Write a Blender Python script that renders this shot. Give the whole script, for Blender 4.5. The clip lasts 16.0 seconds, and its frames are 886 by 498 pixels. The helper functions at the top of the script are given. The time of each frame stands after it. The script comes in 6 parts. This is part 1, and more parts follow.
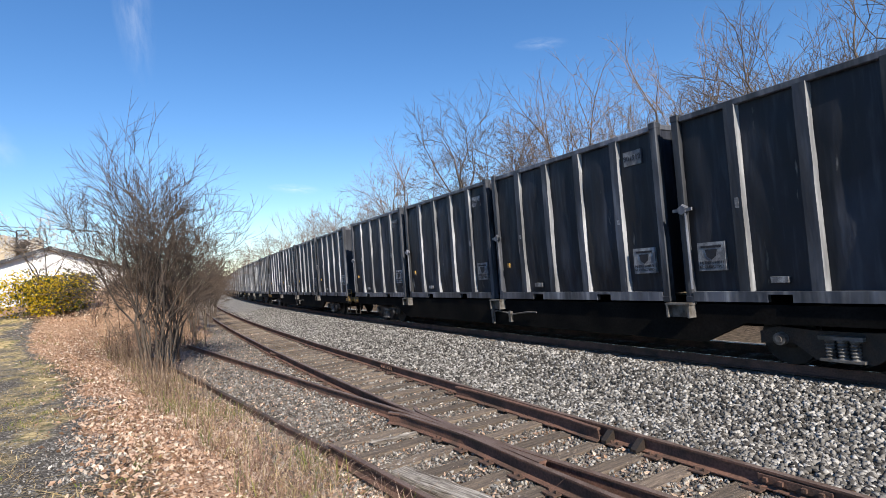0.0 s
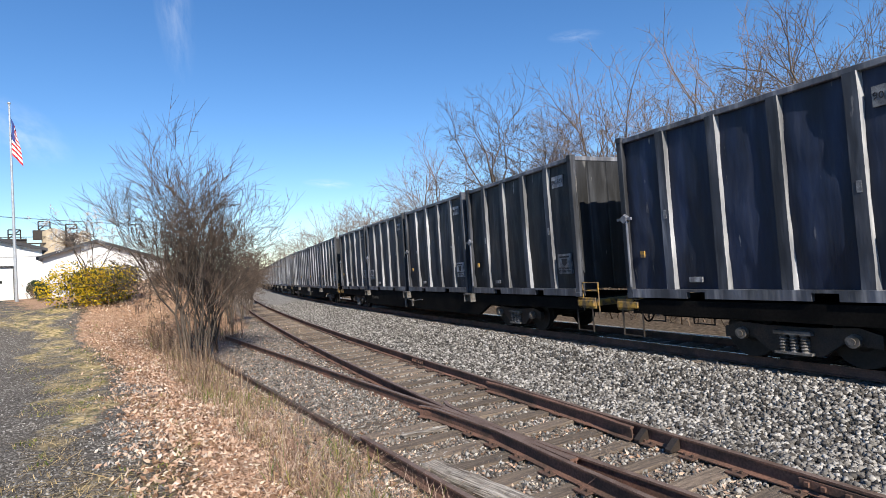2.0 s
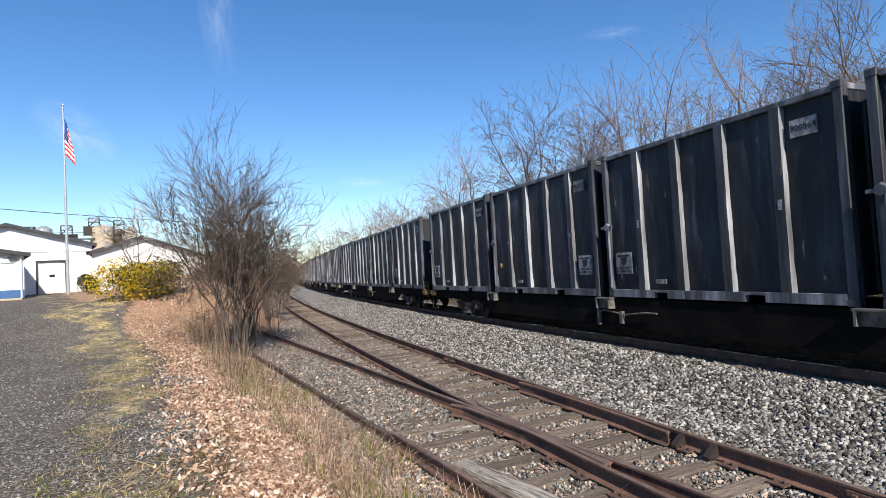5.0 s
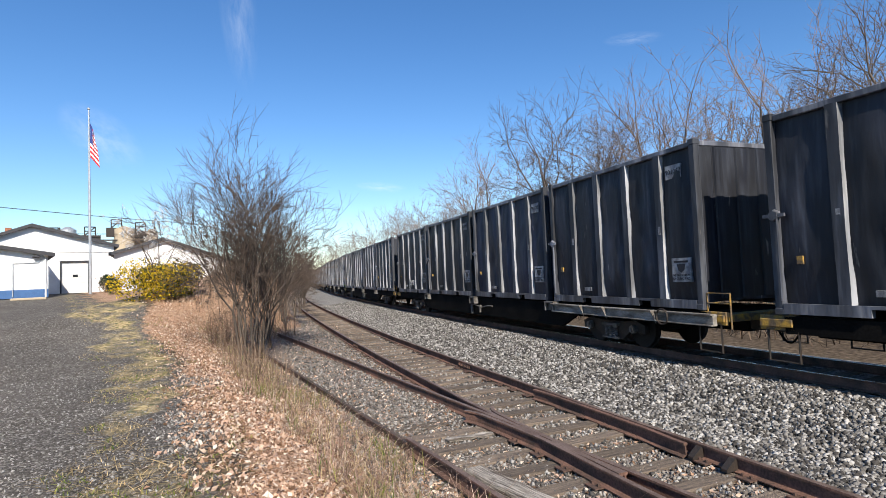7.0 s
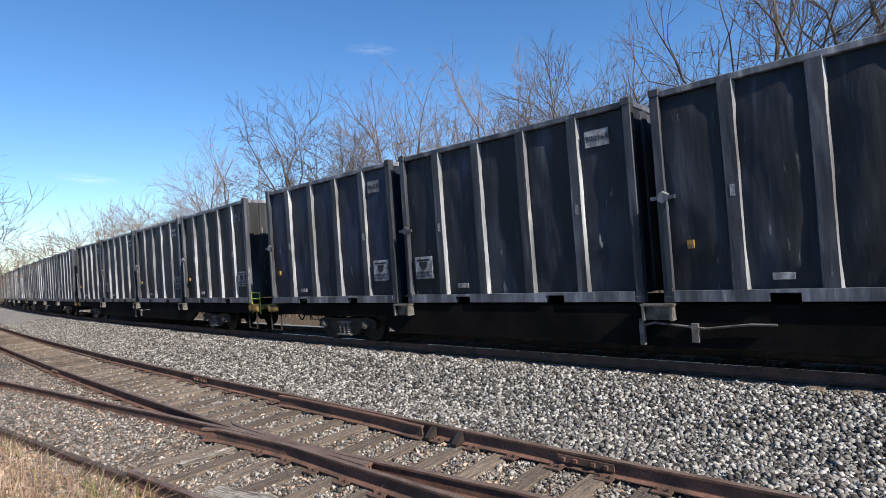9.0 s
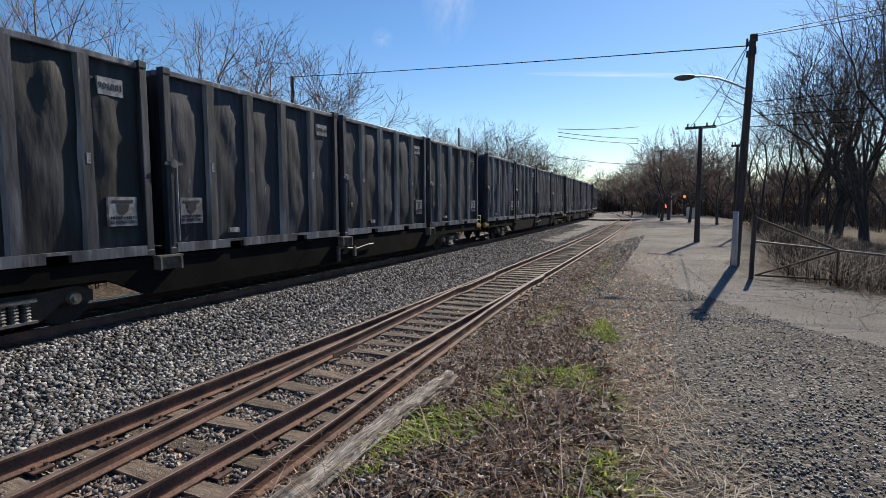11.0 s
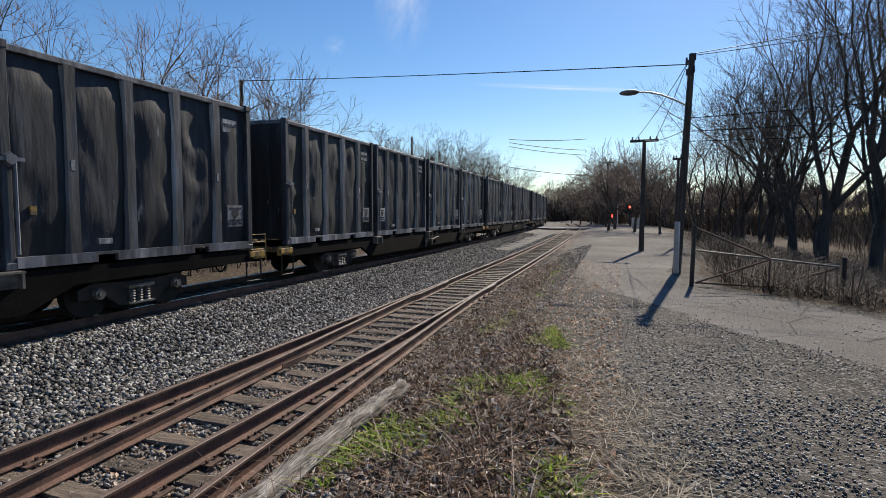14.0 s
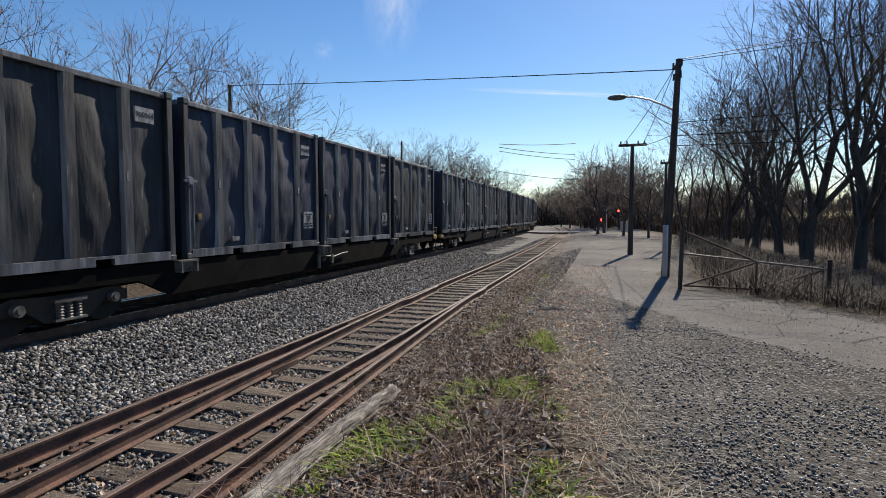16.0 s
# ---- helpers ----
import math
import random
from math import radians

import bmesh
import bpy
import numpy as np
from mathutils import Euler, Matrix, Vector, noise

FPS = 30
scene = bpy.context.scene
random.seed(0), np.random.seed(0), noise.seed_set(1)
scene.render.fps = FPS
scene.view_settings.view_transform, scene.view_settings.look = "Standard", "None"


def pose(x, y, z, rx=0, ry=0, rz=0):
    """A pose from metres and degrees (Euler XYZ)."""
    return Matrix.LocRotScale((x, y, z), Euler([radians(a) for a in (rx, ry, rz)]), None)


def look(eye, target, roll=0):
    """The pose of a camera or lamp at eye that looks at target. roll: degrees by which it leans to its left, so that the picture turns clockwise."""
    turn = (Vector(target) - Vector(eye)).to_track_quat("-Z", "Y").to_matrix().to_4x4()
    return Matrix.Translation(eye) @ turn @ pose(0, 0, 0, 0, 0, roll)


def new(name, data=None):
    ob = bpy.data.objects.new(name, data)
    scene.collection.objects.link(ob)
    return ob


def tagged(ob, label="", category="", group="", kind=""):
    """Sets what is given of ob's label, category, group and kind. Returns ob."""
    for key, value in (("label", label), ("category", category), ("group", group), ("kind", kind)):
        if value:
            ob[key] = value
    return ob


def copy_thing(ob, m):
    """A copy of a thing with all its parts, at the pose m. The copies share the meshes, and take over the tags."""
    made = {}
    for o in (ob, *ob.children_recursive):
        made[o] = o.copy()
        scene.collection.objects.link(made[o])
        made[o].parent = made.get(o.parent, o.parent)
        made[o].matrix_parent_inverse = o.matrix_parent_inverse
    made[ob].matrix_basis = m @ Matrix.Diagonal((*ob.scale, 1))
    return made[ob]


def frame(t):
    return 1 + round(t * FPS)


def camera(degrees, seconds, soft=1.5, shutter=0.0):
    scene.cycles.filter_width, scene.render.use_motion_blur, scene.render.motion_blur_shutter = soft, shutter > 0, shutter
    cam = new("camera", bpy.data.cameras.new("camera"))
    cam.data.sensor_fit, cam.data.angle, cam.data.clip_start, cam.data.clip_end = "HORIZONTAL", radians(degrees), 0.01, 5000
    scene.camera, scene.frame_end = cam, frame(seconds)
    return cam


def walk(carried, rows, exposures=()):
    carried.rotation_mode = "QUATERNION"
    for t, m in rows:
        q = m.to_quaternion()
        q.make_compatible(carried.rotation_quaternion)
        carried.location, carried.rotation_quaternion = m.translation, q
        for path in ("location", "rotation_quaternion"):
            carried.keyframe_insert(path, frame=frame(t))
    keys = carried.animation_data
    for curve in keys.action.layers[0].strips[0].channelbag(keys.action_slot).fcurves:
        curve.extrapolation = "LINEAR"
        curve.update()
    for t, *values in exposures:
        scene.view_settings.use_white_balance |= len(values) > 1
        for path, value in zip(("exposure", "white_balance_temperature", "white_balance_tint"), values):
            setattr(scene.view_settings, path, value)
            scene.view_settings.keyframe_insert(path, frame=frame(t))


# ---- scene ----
cam = camera(79.0, 16.0, soft=0.9)
EYE = (0.0, 0.0, 2.0)
# seconds, yaw, pitch, roll of a camera that is held at one spot and turned
TURNS = (
    (0.0, 0.75, 2.30, 4.32),
    (0.5, 1.77, 2.25, 4.12),
    (1.0, 2.65, 2.24, 3.96),
    (1.5, 3.47, 2.23, 3.92),
    (2.0, 4.11, 2.00, 3.84),
    (2.5, 4.55, 1.82, 3.74),
    (3.0, 5.17, 1.79, 3.66),
    (3.5, 5.86, 1.83, 3.54),
    (4.0, 6.57, 1.87, 3.42),
    (6.5, 8.87, 2.61, 2.59),
    (7.0, 9.31, 2.74, 2.37),
    (7.5, 9.71, 2.83, 2.24),
    (8.0, 9.97, 2.90, 2.10),
    (8.3, 8.38, 2.80, 2.20),
    (8.5, 2.98, 2.73, 2.33),
    (8.6, -1.08, 2.56, 2.63),
    (8.8, -8.46, 1.98, 3.20),
    (9.0, -17.40, 1.35, 4.03),
    (9.2, -34.95, 0.03, 5.40),
    (9.4, -54.9, -1.36, 5.50),
    (9.6, -74.6, -2.90, 5.27),
    (9.8, -90.50, -4.03, 4.60),
    (10.0, -103.68, -4.94, 3.28),
    (10.2, -111.34, -5.10, 2.30),
    (10.6, -120.06, -5.00, 0.90),
    (11.2, -125.20, -4.70, 0.10),
    (12.3, -127.39, -4.44, -0.13),
    (12.5, -127.66, -4.40, -0.16),
    (13.0, -128.27, -4.28, -0.18),
    (13.5, -128.74, -4.09, -0.18),
    (14.0, -129.16, -3.91, -0.25),
    (14.5, -129.57, -3.73, -0.23),
    (15.0, -129.95, -3.61, -0.25),
    (15.5, -130.22, -3.54, -0.22),
    (16.0, -130.22, -3.44, -0.05),
)
walk(cam, [(t, pose(*EYE, 90 + p, r, y)) for t, y, p, r in TURNS],
     exposures=((0.0, 0.74, 6500, 10), (8.5, 0.74, 6500, 10), (9.3, 0.86, 6500, 10), (9.7, 0.88, 6550, 10), (10.0, 0.65, 6650, 10), (10.2, 0.55, 6700, 10), (12.3, 0.35, 6750, 10), (16.0, 0.35, 6750, 10)))

# ---- world and sun ----
SUN_YAW = -157.5          # heading towards the sun, degrees left of +y
SUN_UP = 37.0
world = bpy.data.worlds.new("sky")
scene.world = world
world.use_nodes = True
wn, wl = world.node_tree.nodes, world.node_tree.links
sky = wn.new("ShaderNodeTexSky")
sky.sky_type = "NISHITA"
sky.sun_disc = False
sky.sun_elevation = radians(SUN_UP)
sky.sun_rotation = radians(-SUN_YAW)
sky.air_density, sky.dust_density, sky.ozone_density = 1.0, 0.12, 3.0
wn["Background"].inputs["Strength"].default_value = 0.1
tone = wn.new("ShaderNodeHueSaturation")
tone.inputs["Saturation"].default_value = 1.24
tone.inputs["Hue"].default_value = 0.505
wl.new(sky.outputs[0], tone.inputs["Color"])
last = tone.outputs[0]
wc = wn.new("ShaderNodeTexCoord")
# thin wisps of high cloud and one vapour trail: heading, height, half width, half length, tilt, strength
for yaw, up, wide, tall, roll, much in ((29.5, 25.5, 0.03, 0.12, -4, 0.2), (41.5, 13.5, 0.07, 0.04, 40, 0.3), (-11.5, 22, 0.05, 0.012, 5, 0.18), (15.5, 9.5, 0.05, 0.01, 6, 0.35),
                                        (-125.5, 23, 0.06, 0.13, 8, 0.55), (-142.0, 12.5, 0.17, 0.0055, 5, 0.75), (-118, 16.5, 0.02, 0.02, 0, 0.25)):
    q = Vector((-math.sin(radians(yaw)) * math.cos(radians(up)), math.cos(radians(yaw)) * math.cos(radians(up)), math.sin(radians(up))))
    turn = look(q, (0, 0, 0), roll)
    mp = wn.new("ShaderNodeMapping")
    mp.vector_type = "TEXTURE"
    mp.inputs["Location"].default_value = q
    mp.inputs["Rotation"].default_value = turn.to_euler()
    mp.inputs["Scale"].default_value = (wide, tall, 0.3)
    wl.new(wc.outputs["Generated"], mp.inputs["Vector"])
    ball, puff, rise, both = wn.new("ShaderNodeTexGradient"), wn.new("ShaderNodeTexNoise"), wn.new("ShaderNodeMapRange"), wn.new("ShaderNodeMath")
    ball.gradient_type = "SPHERICAL"
    wl.new(mp.outputs[0], ball.inputs["Vector"])
    wl.new(mp.outputs[0], puff.inputs["Vector"])
    puff.inputs["Scale"].default_value, puff.inputs["Detail"].default_value, puff.inputs["Roughness"].default_value = 1.7, 6, 0.62
    rise.inputs["From Min"].default_value, rise.inputs["From Max"].default_value, rise.inputs["To Max"].default_value = 0.36, 0.72, much
    wl.new(puff.outputs["Fac"], rise.inputs["Value"])
    both.operation = "MULTIPLY"
    wl.new(ball.outputs["Fac"], both.inputs[0])
    wl.new(rise.outputs[0], both.inputs[1])
    veil = wn.new("ShaderNodeMix")
    veil.data_type = "RGBA"
    veil.inputs["B"].default_value = (7.5, 7.8, 8.2, 1)
    wl.new(both.outputs[0], veil.inputs["Factor"])
    wl.new(last, veil.inputs["A"])
    last = veil.outputs["Result"]
wl.new(last, wn["Background"].inputs["Color"])
sun = new("sun", bpy.data.lights.new("sun", "SUN"))
sun.data.energy, sun.data.angle, sun.data.color = 5.0, radians(0.53), (1.0, 0.925, 0.81)
sd = Vector((-math.sin(radians(SUN_YAW)) * math.cos(radians(SUN_UP)),
             math.cos(radians(SUN_YAW)) * math.cos(radians(SUN_UP)), math.sin(radians(SUN_UP))))
sun.matrix_world = look(sd * 200, (0, 0, 0))


# ---- materials ----
def mat(name, base, rough=0.8, metal=0.0, vary=0.25, scale=6.0, fine=60.0, bump=0.2, second=None, amount=0.5,
        spec=0.4, stretch=(1, 1, 1), per=0.0, bump_dist=0.01):
    """A surface with two scales of variation, an optional second colour in patches, and fine relief."""
    m = bpy.data.materials.new(name)
    m.use_nodes = True
    n, l = m.node_tree.nodes, m.node_tree.links
    b = n["Principled BSDF"]
    b.inputs["Roughness"].default_value, b.inputs["Metallic"].default_value = rough, metal
    b.inputs["Specular IOR Level"].default_value = spec
    tc = n.new("ShaderNodeTexCoord")
    mp = n.new("ShaderNodeMapping")
    mp.inputs["Scale"].default_value = stretch
    l.new(tc.outputs["Object"], mp.inputs["Vector"])
    big, small = n.new("ShaderNodeTexNoise"), n.new("ShaderNodeTexNoise")
    big.inputs["Scale"].default_value, big.inputs["Detail"].default_value = scale, 5
    small.inputs["Scale"].default_value, small.inputs["Detail"].default_value = fine, 3
    for t in (big, small):
        l.new(mp.outputs[0], t.inputs["Vector"])
    ramp = n.new("ShaderNodeValToRGB")
    ramp.color_ramp.elements[0].position, ramp.color_ramp.elements[1].position = 0.5 - 0.25 * amount, 0.8 - 0.3 * amount
    l.new(big.outputs["Fac"], ramp.inputs[0])
    mix = n.new("ShaderNodeMix")
    mix.data_type = "RGBA"
    mix.inputs["A"].default_value = (*base, 1)
    mix.inputs["B"].default_value = (*(second or [c * (1 - vary) for c in base]), 1)
    l.new(ramp.outputs[0], mix.inputs["Factor"])
    val = n.new("ShaderNodeMapRange")
    val.inputs["From Min"].default_value, val.inputs["From Max"].default_value = 0.3, 0.7
    val.inputs["To Min"].default_value, val.inputs["To Max"].default_value = 1 - vary, 1 + vary
    l.new(small.outputs["Fac"], val.inputs["Value"])
    hsv = n.new("ShaderNodeHueSaturation")
    l.new(mix.outputs["Result"], hsv.inputs["Color"])
    last = val.outputs[0]
    if per:
        info = n.new("ShaderNodeObjectInfo") if per > 0 else n.new("ShaderNodeNewGeometry")
        pr = n.new("ShaderNodeMapRange")
        pr.inputs["To Min"].default_value, pr.inputs["To Max"].default_value = 1 - abs(per), 1 + abs(per)
        l.new(info.outputs["Random" if per > 0 else "Random Per Island"], pr.inputs["Value"])
        mul = n.new("ShaderNodeMath")
        mul.operation = "MULTIPLY"
        l.new(last, mul.inputs[0])
        l.new(pr.outputs[0], mul.inputs[1])
        last = mul.outputs[0]
    l.new(last, hsv.inputs["Value"])
    l.new(hsv.outputs[0], b.inputs["Base Color"])
    bm_ = n.new("ShaderNodeBump")
    bm_.inputs["Strength"].default_value, bm_.inputs["Distance"].default_value = bump, bump_dist
    l.new(small.outputs["Fac"], bm_.inputs["Height"])
    l.new(bm_.outputs[0], b.inputs["Normal"])
    return m


def glow(name, colour, strength):
    m = bpy.data.materials.new(name)
    m.use_nodes = True
    b = m.node_tree.nodes["Principled BSDF"]
    b.inputs["Base Color"].default_value = (*colour, 1)
    b.inputs["Emission Color"].default_value = (*colour, 1)
    b.inputs["Emission Strength"].default_value = strength
    return m


def island_mat(name, colours, rough=0.85, spec=0.3, translucent=0.0):
    """Every loose piece of one mesh takes its own colour from a few."""
    m = bpy.data.materials.new(name)
    m.use_nodes = True
    n, l = m.node_tree.nodes, m.node_tree.links
    b = n["Principled BSDF"]
    b.inputs["Roughness"].default_value = rough
    b.inputs["Specular IOR Level"].default_value = spec
    g = n.new("ShaderNodeNewGeometry")
    r = n.new("ShaderNodeValToRGB")
    el = r.color_ramp.elements
    r.color_ramp.interpolation = "CONSTANT"
    el.remove(el[1])
    for i, c in enumerate(colours):
        e = el[0] if i == 0 else el.new(i / len(colours))
        e.color = (*c, 1)
    l.new(g.outputs["Random Per Island"], r.inputs[0])
    t = n.new("ShaderNodeTexNoise")
    t.inputs["Scale"].default_value, t.inputs["Detail"].default_value = 90, 3
    mp = n.new("ShaderNodeMapRange")
    mp.inputs["To Min"].default_value, mp.inputs["To Max"].default_value = 0.6, 1.4
    l.new(t.outputs["Fac"], mp.inputs["Value"])
    h = n.new("ShaderNodeHueSaturation")
    l.new(r.outputs[0], h.inputs["Color"])
    l.new(mp.outputs[0], h.inputs["Value"])
    l.new(h.outputs[0], b.inputs["Base Color"])
    if translucent:
        tr, mx = n.new("ShaderNodeBsdfTranslucent"), n.new("ShaderNodeMixShader")
        mx.inputs[0].default_value = translucent
        l.new(h.outputs[0], tr.inputs["Color"])
        l.new(b.outputs[0], mx.inputs[1])
        l.new(tr.outputs[0], mx.inputs[2])
        l.new(mx.outputs[0], n["Material Output"].inputs["Surface"])
    return m


def steel_paint(name, base, worn, rough=0.42, streak=0.5, dusty=0.35):
    """Old container paint: vertical run-down streaks, dull dusty patches, scraped bare spots."""
    m = bpy.data.materials.new(name)
    m.use_nodes = True
    n, l = m.node_tree.nodes, m.node_tree.links
    b = n["Principled BSDF"]
    b.inputs["Specular IOR Level"].default_value = 0.5
    tc, info = n.new("ShaderNodeTexCoord"), n.new("ShaderNodeObjectInfo")
    off = n.new("ShaderNodeVectorMath")
    off.operation = "ADD"
    sc = n.new("ShaderNodeMath")
    sc.operation = "MULTIPLY"
    sc.inputs[1].default_value = 37.0
    l.new(info.outputs["Random"], sc.inputs[0])
    l.new(tc.outputs["Object"], off.inputs[0])
    l.new(sc.outputs[0], off.inputs[1])

    def noise_tex(scale, stretch, detail=5):
        mp = n.new("ShaderNodeMapping")
        mp.inputs["Scale"].default_value = stretch
        l.new(off.outputs[0], mp.inputs["Vector"])
        t = n.new("ShaderNodeTexNoise")
        t.inputs["Scale"].default_value, t.inputs["Detail"].default_value = scale, detail
        l.new(mp.outputs[0], t.inputs["Vector"])
        return t.outputs["Fac"]

    def ramp(src, lo, hi):
        r = n.new("ShaderNodeMapRange")
        r.inputs["From Min"].default_value, r.inputs["From Max"].default_value = lo, hi
        l.new(src, r.inputs["Value"])
        return r.outputs[0]

    def mixer(fac, a, c):
        x = n.new("ShaderNodeMix")
        x.data_type = "RGBA"
        l.new(fac, x.inputs["Factor"])
        for sock, v in (("A", a), ("B", c)):
            if isinstance(v, tuple):
                x.inputs[sock].default_value = (*v, 1)
            else:
                l.new(v, x.inputs[sock])
        return x.outputs["Result"]

    runs = ramp(noise_tex(4.0, (2.2, 2.2, 0.22)), 0.5, 0.74)
    patch = ramp(noise_tex(0.9, (1, 1, 0.6)), 0.48, 0.72)
    chips = ramp(noise_tex(7.0, (1, 1, 0.2), 8), 0.68, 0.74)
    k1, k2 = n.new("ShaderNodeMath"), n.new("ShaderNodeMath")
    for k, v, src in ((k1, streak, runs), (k2, dusty, patch)):
        k.operation = "MULTIPLY"
        k.inputs[1].default_value = v
        l.new(src, k.inputs[0])
    c = mixer(k1.outputs[0], base, worn)
    c = mixer(k2.outputs[0], c, tuple(0.55 * a + d for a, d in zip(worn, (0.05, 0.058, 0.076))))
    c = mixer(chips, c, (0.2, 0.19, 0.18))
    hs = n.new("ShaderNodeHueSaturation")
    v = n.new("ShaderNodeMapRange")
    v.inputs["To Min"].default_value, v.inputs["To Max"].default_value = 0.75, 1.3
    l.new(info.outputs["Random"], v.inputs["Value"])
    soot = n.new("ShaderNodeMapRange")
    soot.inputs["From Min"].default_value, soot.inputs["From Max"].default_value = 0.4, 0.62
    soot.inputs["To Min"].default_value, soot.inputs["To Max"].default_value = 0.38, 1.25
    l.new(noise_tex(1.3, (1.7, 1.7, 0.3), 6), soot.inputs["Value"])
    sv = n.new("ShaderNodeMath")
    sv.operation = "MULTIPLY"
    l.new(v.outputs[0], sv.inputs[0])
    l.new(soot.outputs[0], sv.inputs[1])
    l.new(sv.outputs[0], hs.inputs["Value"])
    l.new(c, hs.inputs["Color"])
    l.new(hs.outputs[0], b.inputs["Base Color"])
    rr = n.new("ShaderNodeMapRange")
    rr.inputs["To Min"].default_value, rr.inputs["To Max"].default_value = rough, min(1, rough + 0.15)
    l.new(patch, rr.inputs["Value"])
    l.new(rr.outputs[0], b.inputs["Roughness"])
    bp = n.new("ShaderNodeBump")
    bp.inputs["Strength"].default_value, bp.inputs["Distance"].default_value = 0.5, 0.035
    l.new(noise_tex(4.0, (1.3, 1.3, 0.3), 4), bp.inputs["Height"])
    l.new(bp.outputs[0], b.inputs["Normal"])
    return m


M = {}
M["navy"] = steel_paint("navy_paint", (0.0028, 0.0038, 0.0095), (0.065, 0.074, 0.095), 0.6, 0.38, 0.32)
M["black"] = steel_paint("black_paint", (0.005, 0.005, 0.0054), (0.07, 0.072, 0.078), 0.62, 0.36, 0.32)
M["blue"] = steel_paint("blue_paint", (0.0035, 0.01, 0.034), (0.04, 0.046, 0.07), 0.58, 0.4, 0.22)
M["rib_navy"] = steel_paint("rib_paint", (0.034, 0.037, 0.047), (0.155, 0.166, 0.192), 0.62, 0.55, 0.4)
# paler paint for post flanks: sun catching them put into the colour, plus scraped wear
M["sunlit_worn_flank"] = steel_paint("sunlit_worn_flank_paint", (0.21, 0.215, 0.23), (0.5, 0.5, 0.5), 0.5, 0.8, 0.5)
M["rail_grey"] = steel_paint("rail_grey_paint", (0.09, 0.095, 0.115), (0.3, 0.3, 0.31), 0.5, 0.8, 0.5)
M["car_black"] = mat("car_black", (0.0045, 0.0045, 0.0045), 0.9, vary=0.3, scale=1.5, fine=20, second=(0.01, 0.009, 0.008), spec=0.06)
M["bare_beam"] = mat("bare_beam", (0.3, 0.285, 0.26), 0.7, 0.1, vary=0.3, scale=3, fine=40, second=(0.1, 0.085, 0.07), stretch=(0.5, 1, 2))
M["iron"] = mat("iron", (0.03, 0.028, 0.026), 0.6, 0.4, vary=0.3, scale=5, fine=50, second=(0.05, 0.036, 0.028))
M["wheel"] = mat("wheel_steel", (0.022, 0.02, 0.018), 0.7, 0.3, scale=4, fine=30)
M["castsilver"] = mat("cast_grey", (0.16, 0.15, 0.14), 0.6, 0.2, scale=6, fine=50, second=(0.07, 0.06, 0.05))
M["yellow"] = mat("yellow_paint", (0.45, 0.26, 0.035), 0.75, vary=0.3, scale=6, fine=40, second=(0.12, 0.085, 0.05), amount=0.8)
M["lime"] = mat("lime_paint", (0.42, 0.55, 0.05), 0.5, scale=5, fine=40)
M["plate"] = mat("label_plate", (0.34, 0.35, 0.36), 0.7, scale=7, fine=60, second=(0.13, 0.13, 0.14), vary=0.3, amount=0.7, per=0.35)
M["faded"] = mat("faded_marking", (0.035, 0.034, 0.032), 0.9, scale=9, fine=40, second=(0.015, 0.015, 0.014))
M["ink"] = mat("label_ink", (0.02, 0.02, 0.025), 0.7, scale=12, fine=60)
M["rail"] = mat("rail_rust", (0.15, 0.078, 0.056), 0.8, 0.0, vary=0.35, scale=3, fine=40, second=(0.065, 0.04, 0.03))
M["rail_dark"] = mat("spur_rail_rust", (0.075, 0.052, 0.042), 0.85, 0.0, vary=0.35, scale=3, fine=40, second=(0.04, 0.03, 0.025))
M["railtop"] = mat("rail_head", (0.16, 0.115, 0.095), 0.6, 0.15, vary=0.3, scale=4, fine=50, second=(0.1, 0.066, 0.05))
M["railmain"] = mat("rail_head_bright", (0.45, 0.44, 0.42), 0.22, 1.0, vary=0.15, scale=4, fine=50)
M["tie"] = mat("tie_wood", (0.17, 0.132, 0.1), 0.9, vary=0.4, scale=3, fine=30, stretch=(9, 0.8, 5), second=(0.075, 0.057, 0.044),
               per=0.35, bump=0.8, bump_dist=0.015)
M["stone"] = island_mat("ballast_stone", [(0.035, 0.033, 0.031), (0.16, 0.152, 0.143), (0.27, 0.258, 0.243), (0.08, 0.075, 0.07), (0.38, 0.365, 0.346), (0.2, 0.188, 0.174), (0.055, 0.05, 0.046), (0.12, 0.113, 0.105)], rough=0.85, spec=0.12)
M["chip"] = island_mat("yard_chip", [(0.05, 0.045, 0.04), (0.14, 0.129, 0.117), (0.23, 0.215, 0.196), (0.09, 0.08, 0.07), (0.32, 0.305, 0.283)], rough=0.62, spec=0.4)
M["grit"] = island_mat("siding_grit", [(0.06, 0.056, 0.052), (0.17, 0.16, 0.147), (0.3, 0.285, 0.264), (0.1, 0.087, 0.075), (0.2, 0.175, 0.15)])


# ---- small mesh helpers ----
def to_mesh(name, bm, material=None):
    me = bpy.data.meshes.new(name)
    bm.to_mesh(me)
    bm.free()
    if material:
        me.materials.append(material)
    return me


def part(name, bm, material, parent, label=""):
    """Links a bmesh (or mesh) as one mesh object under a thing or a part."""
    me = bm if isinstance(bm, bpy.types.Mesh) else to_mesh(name, bm, material)
    ob = new(name, me)
    ob.parent = parent
    return tagged(ob, label)


def at(ob, x, y, z, rx=0, ry=0, rz=0):
    ob.matrix_basis = pose(x, y, z, rx, ry, rz)
    return ob


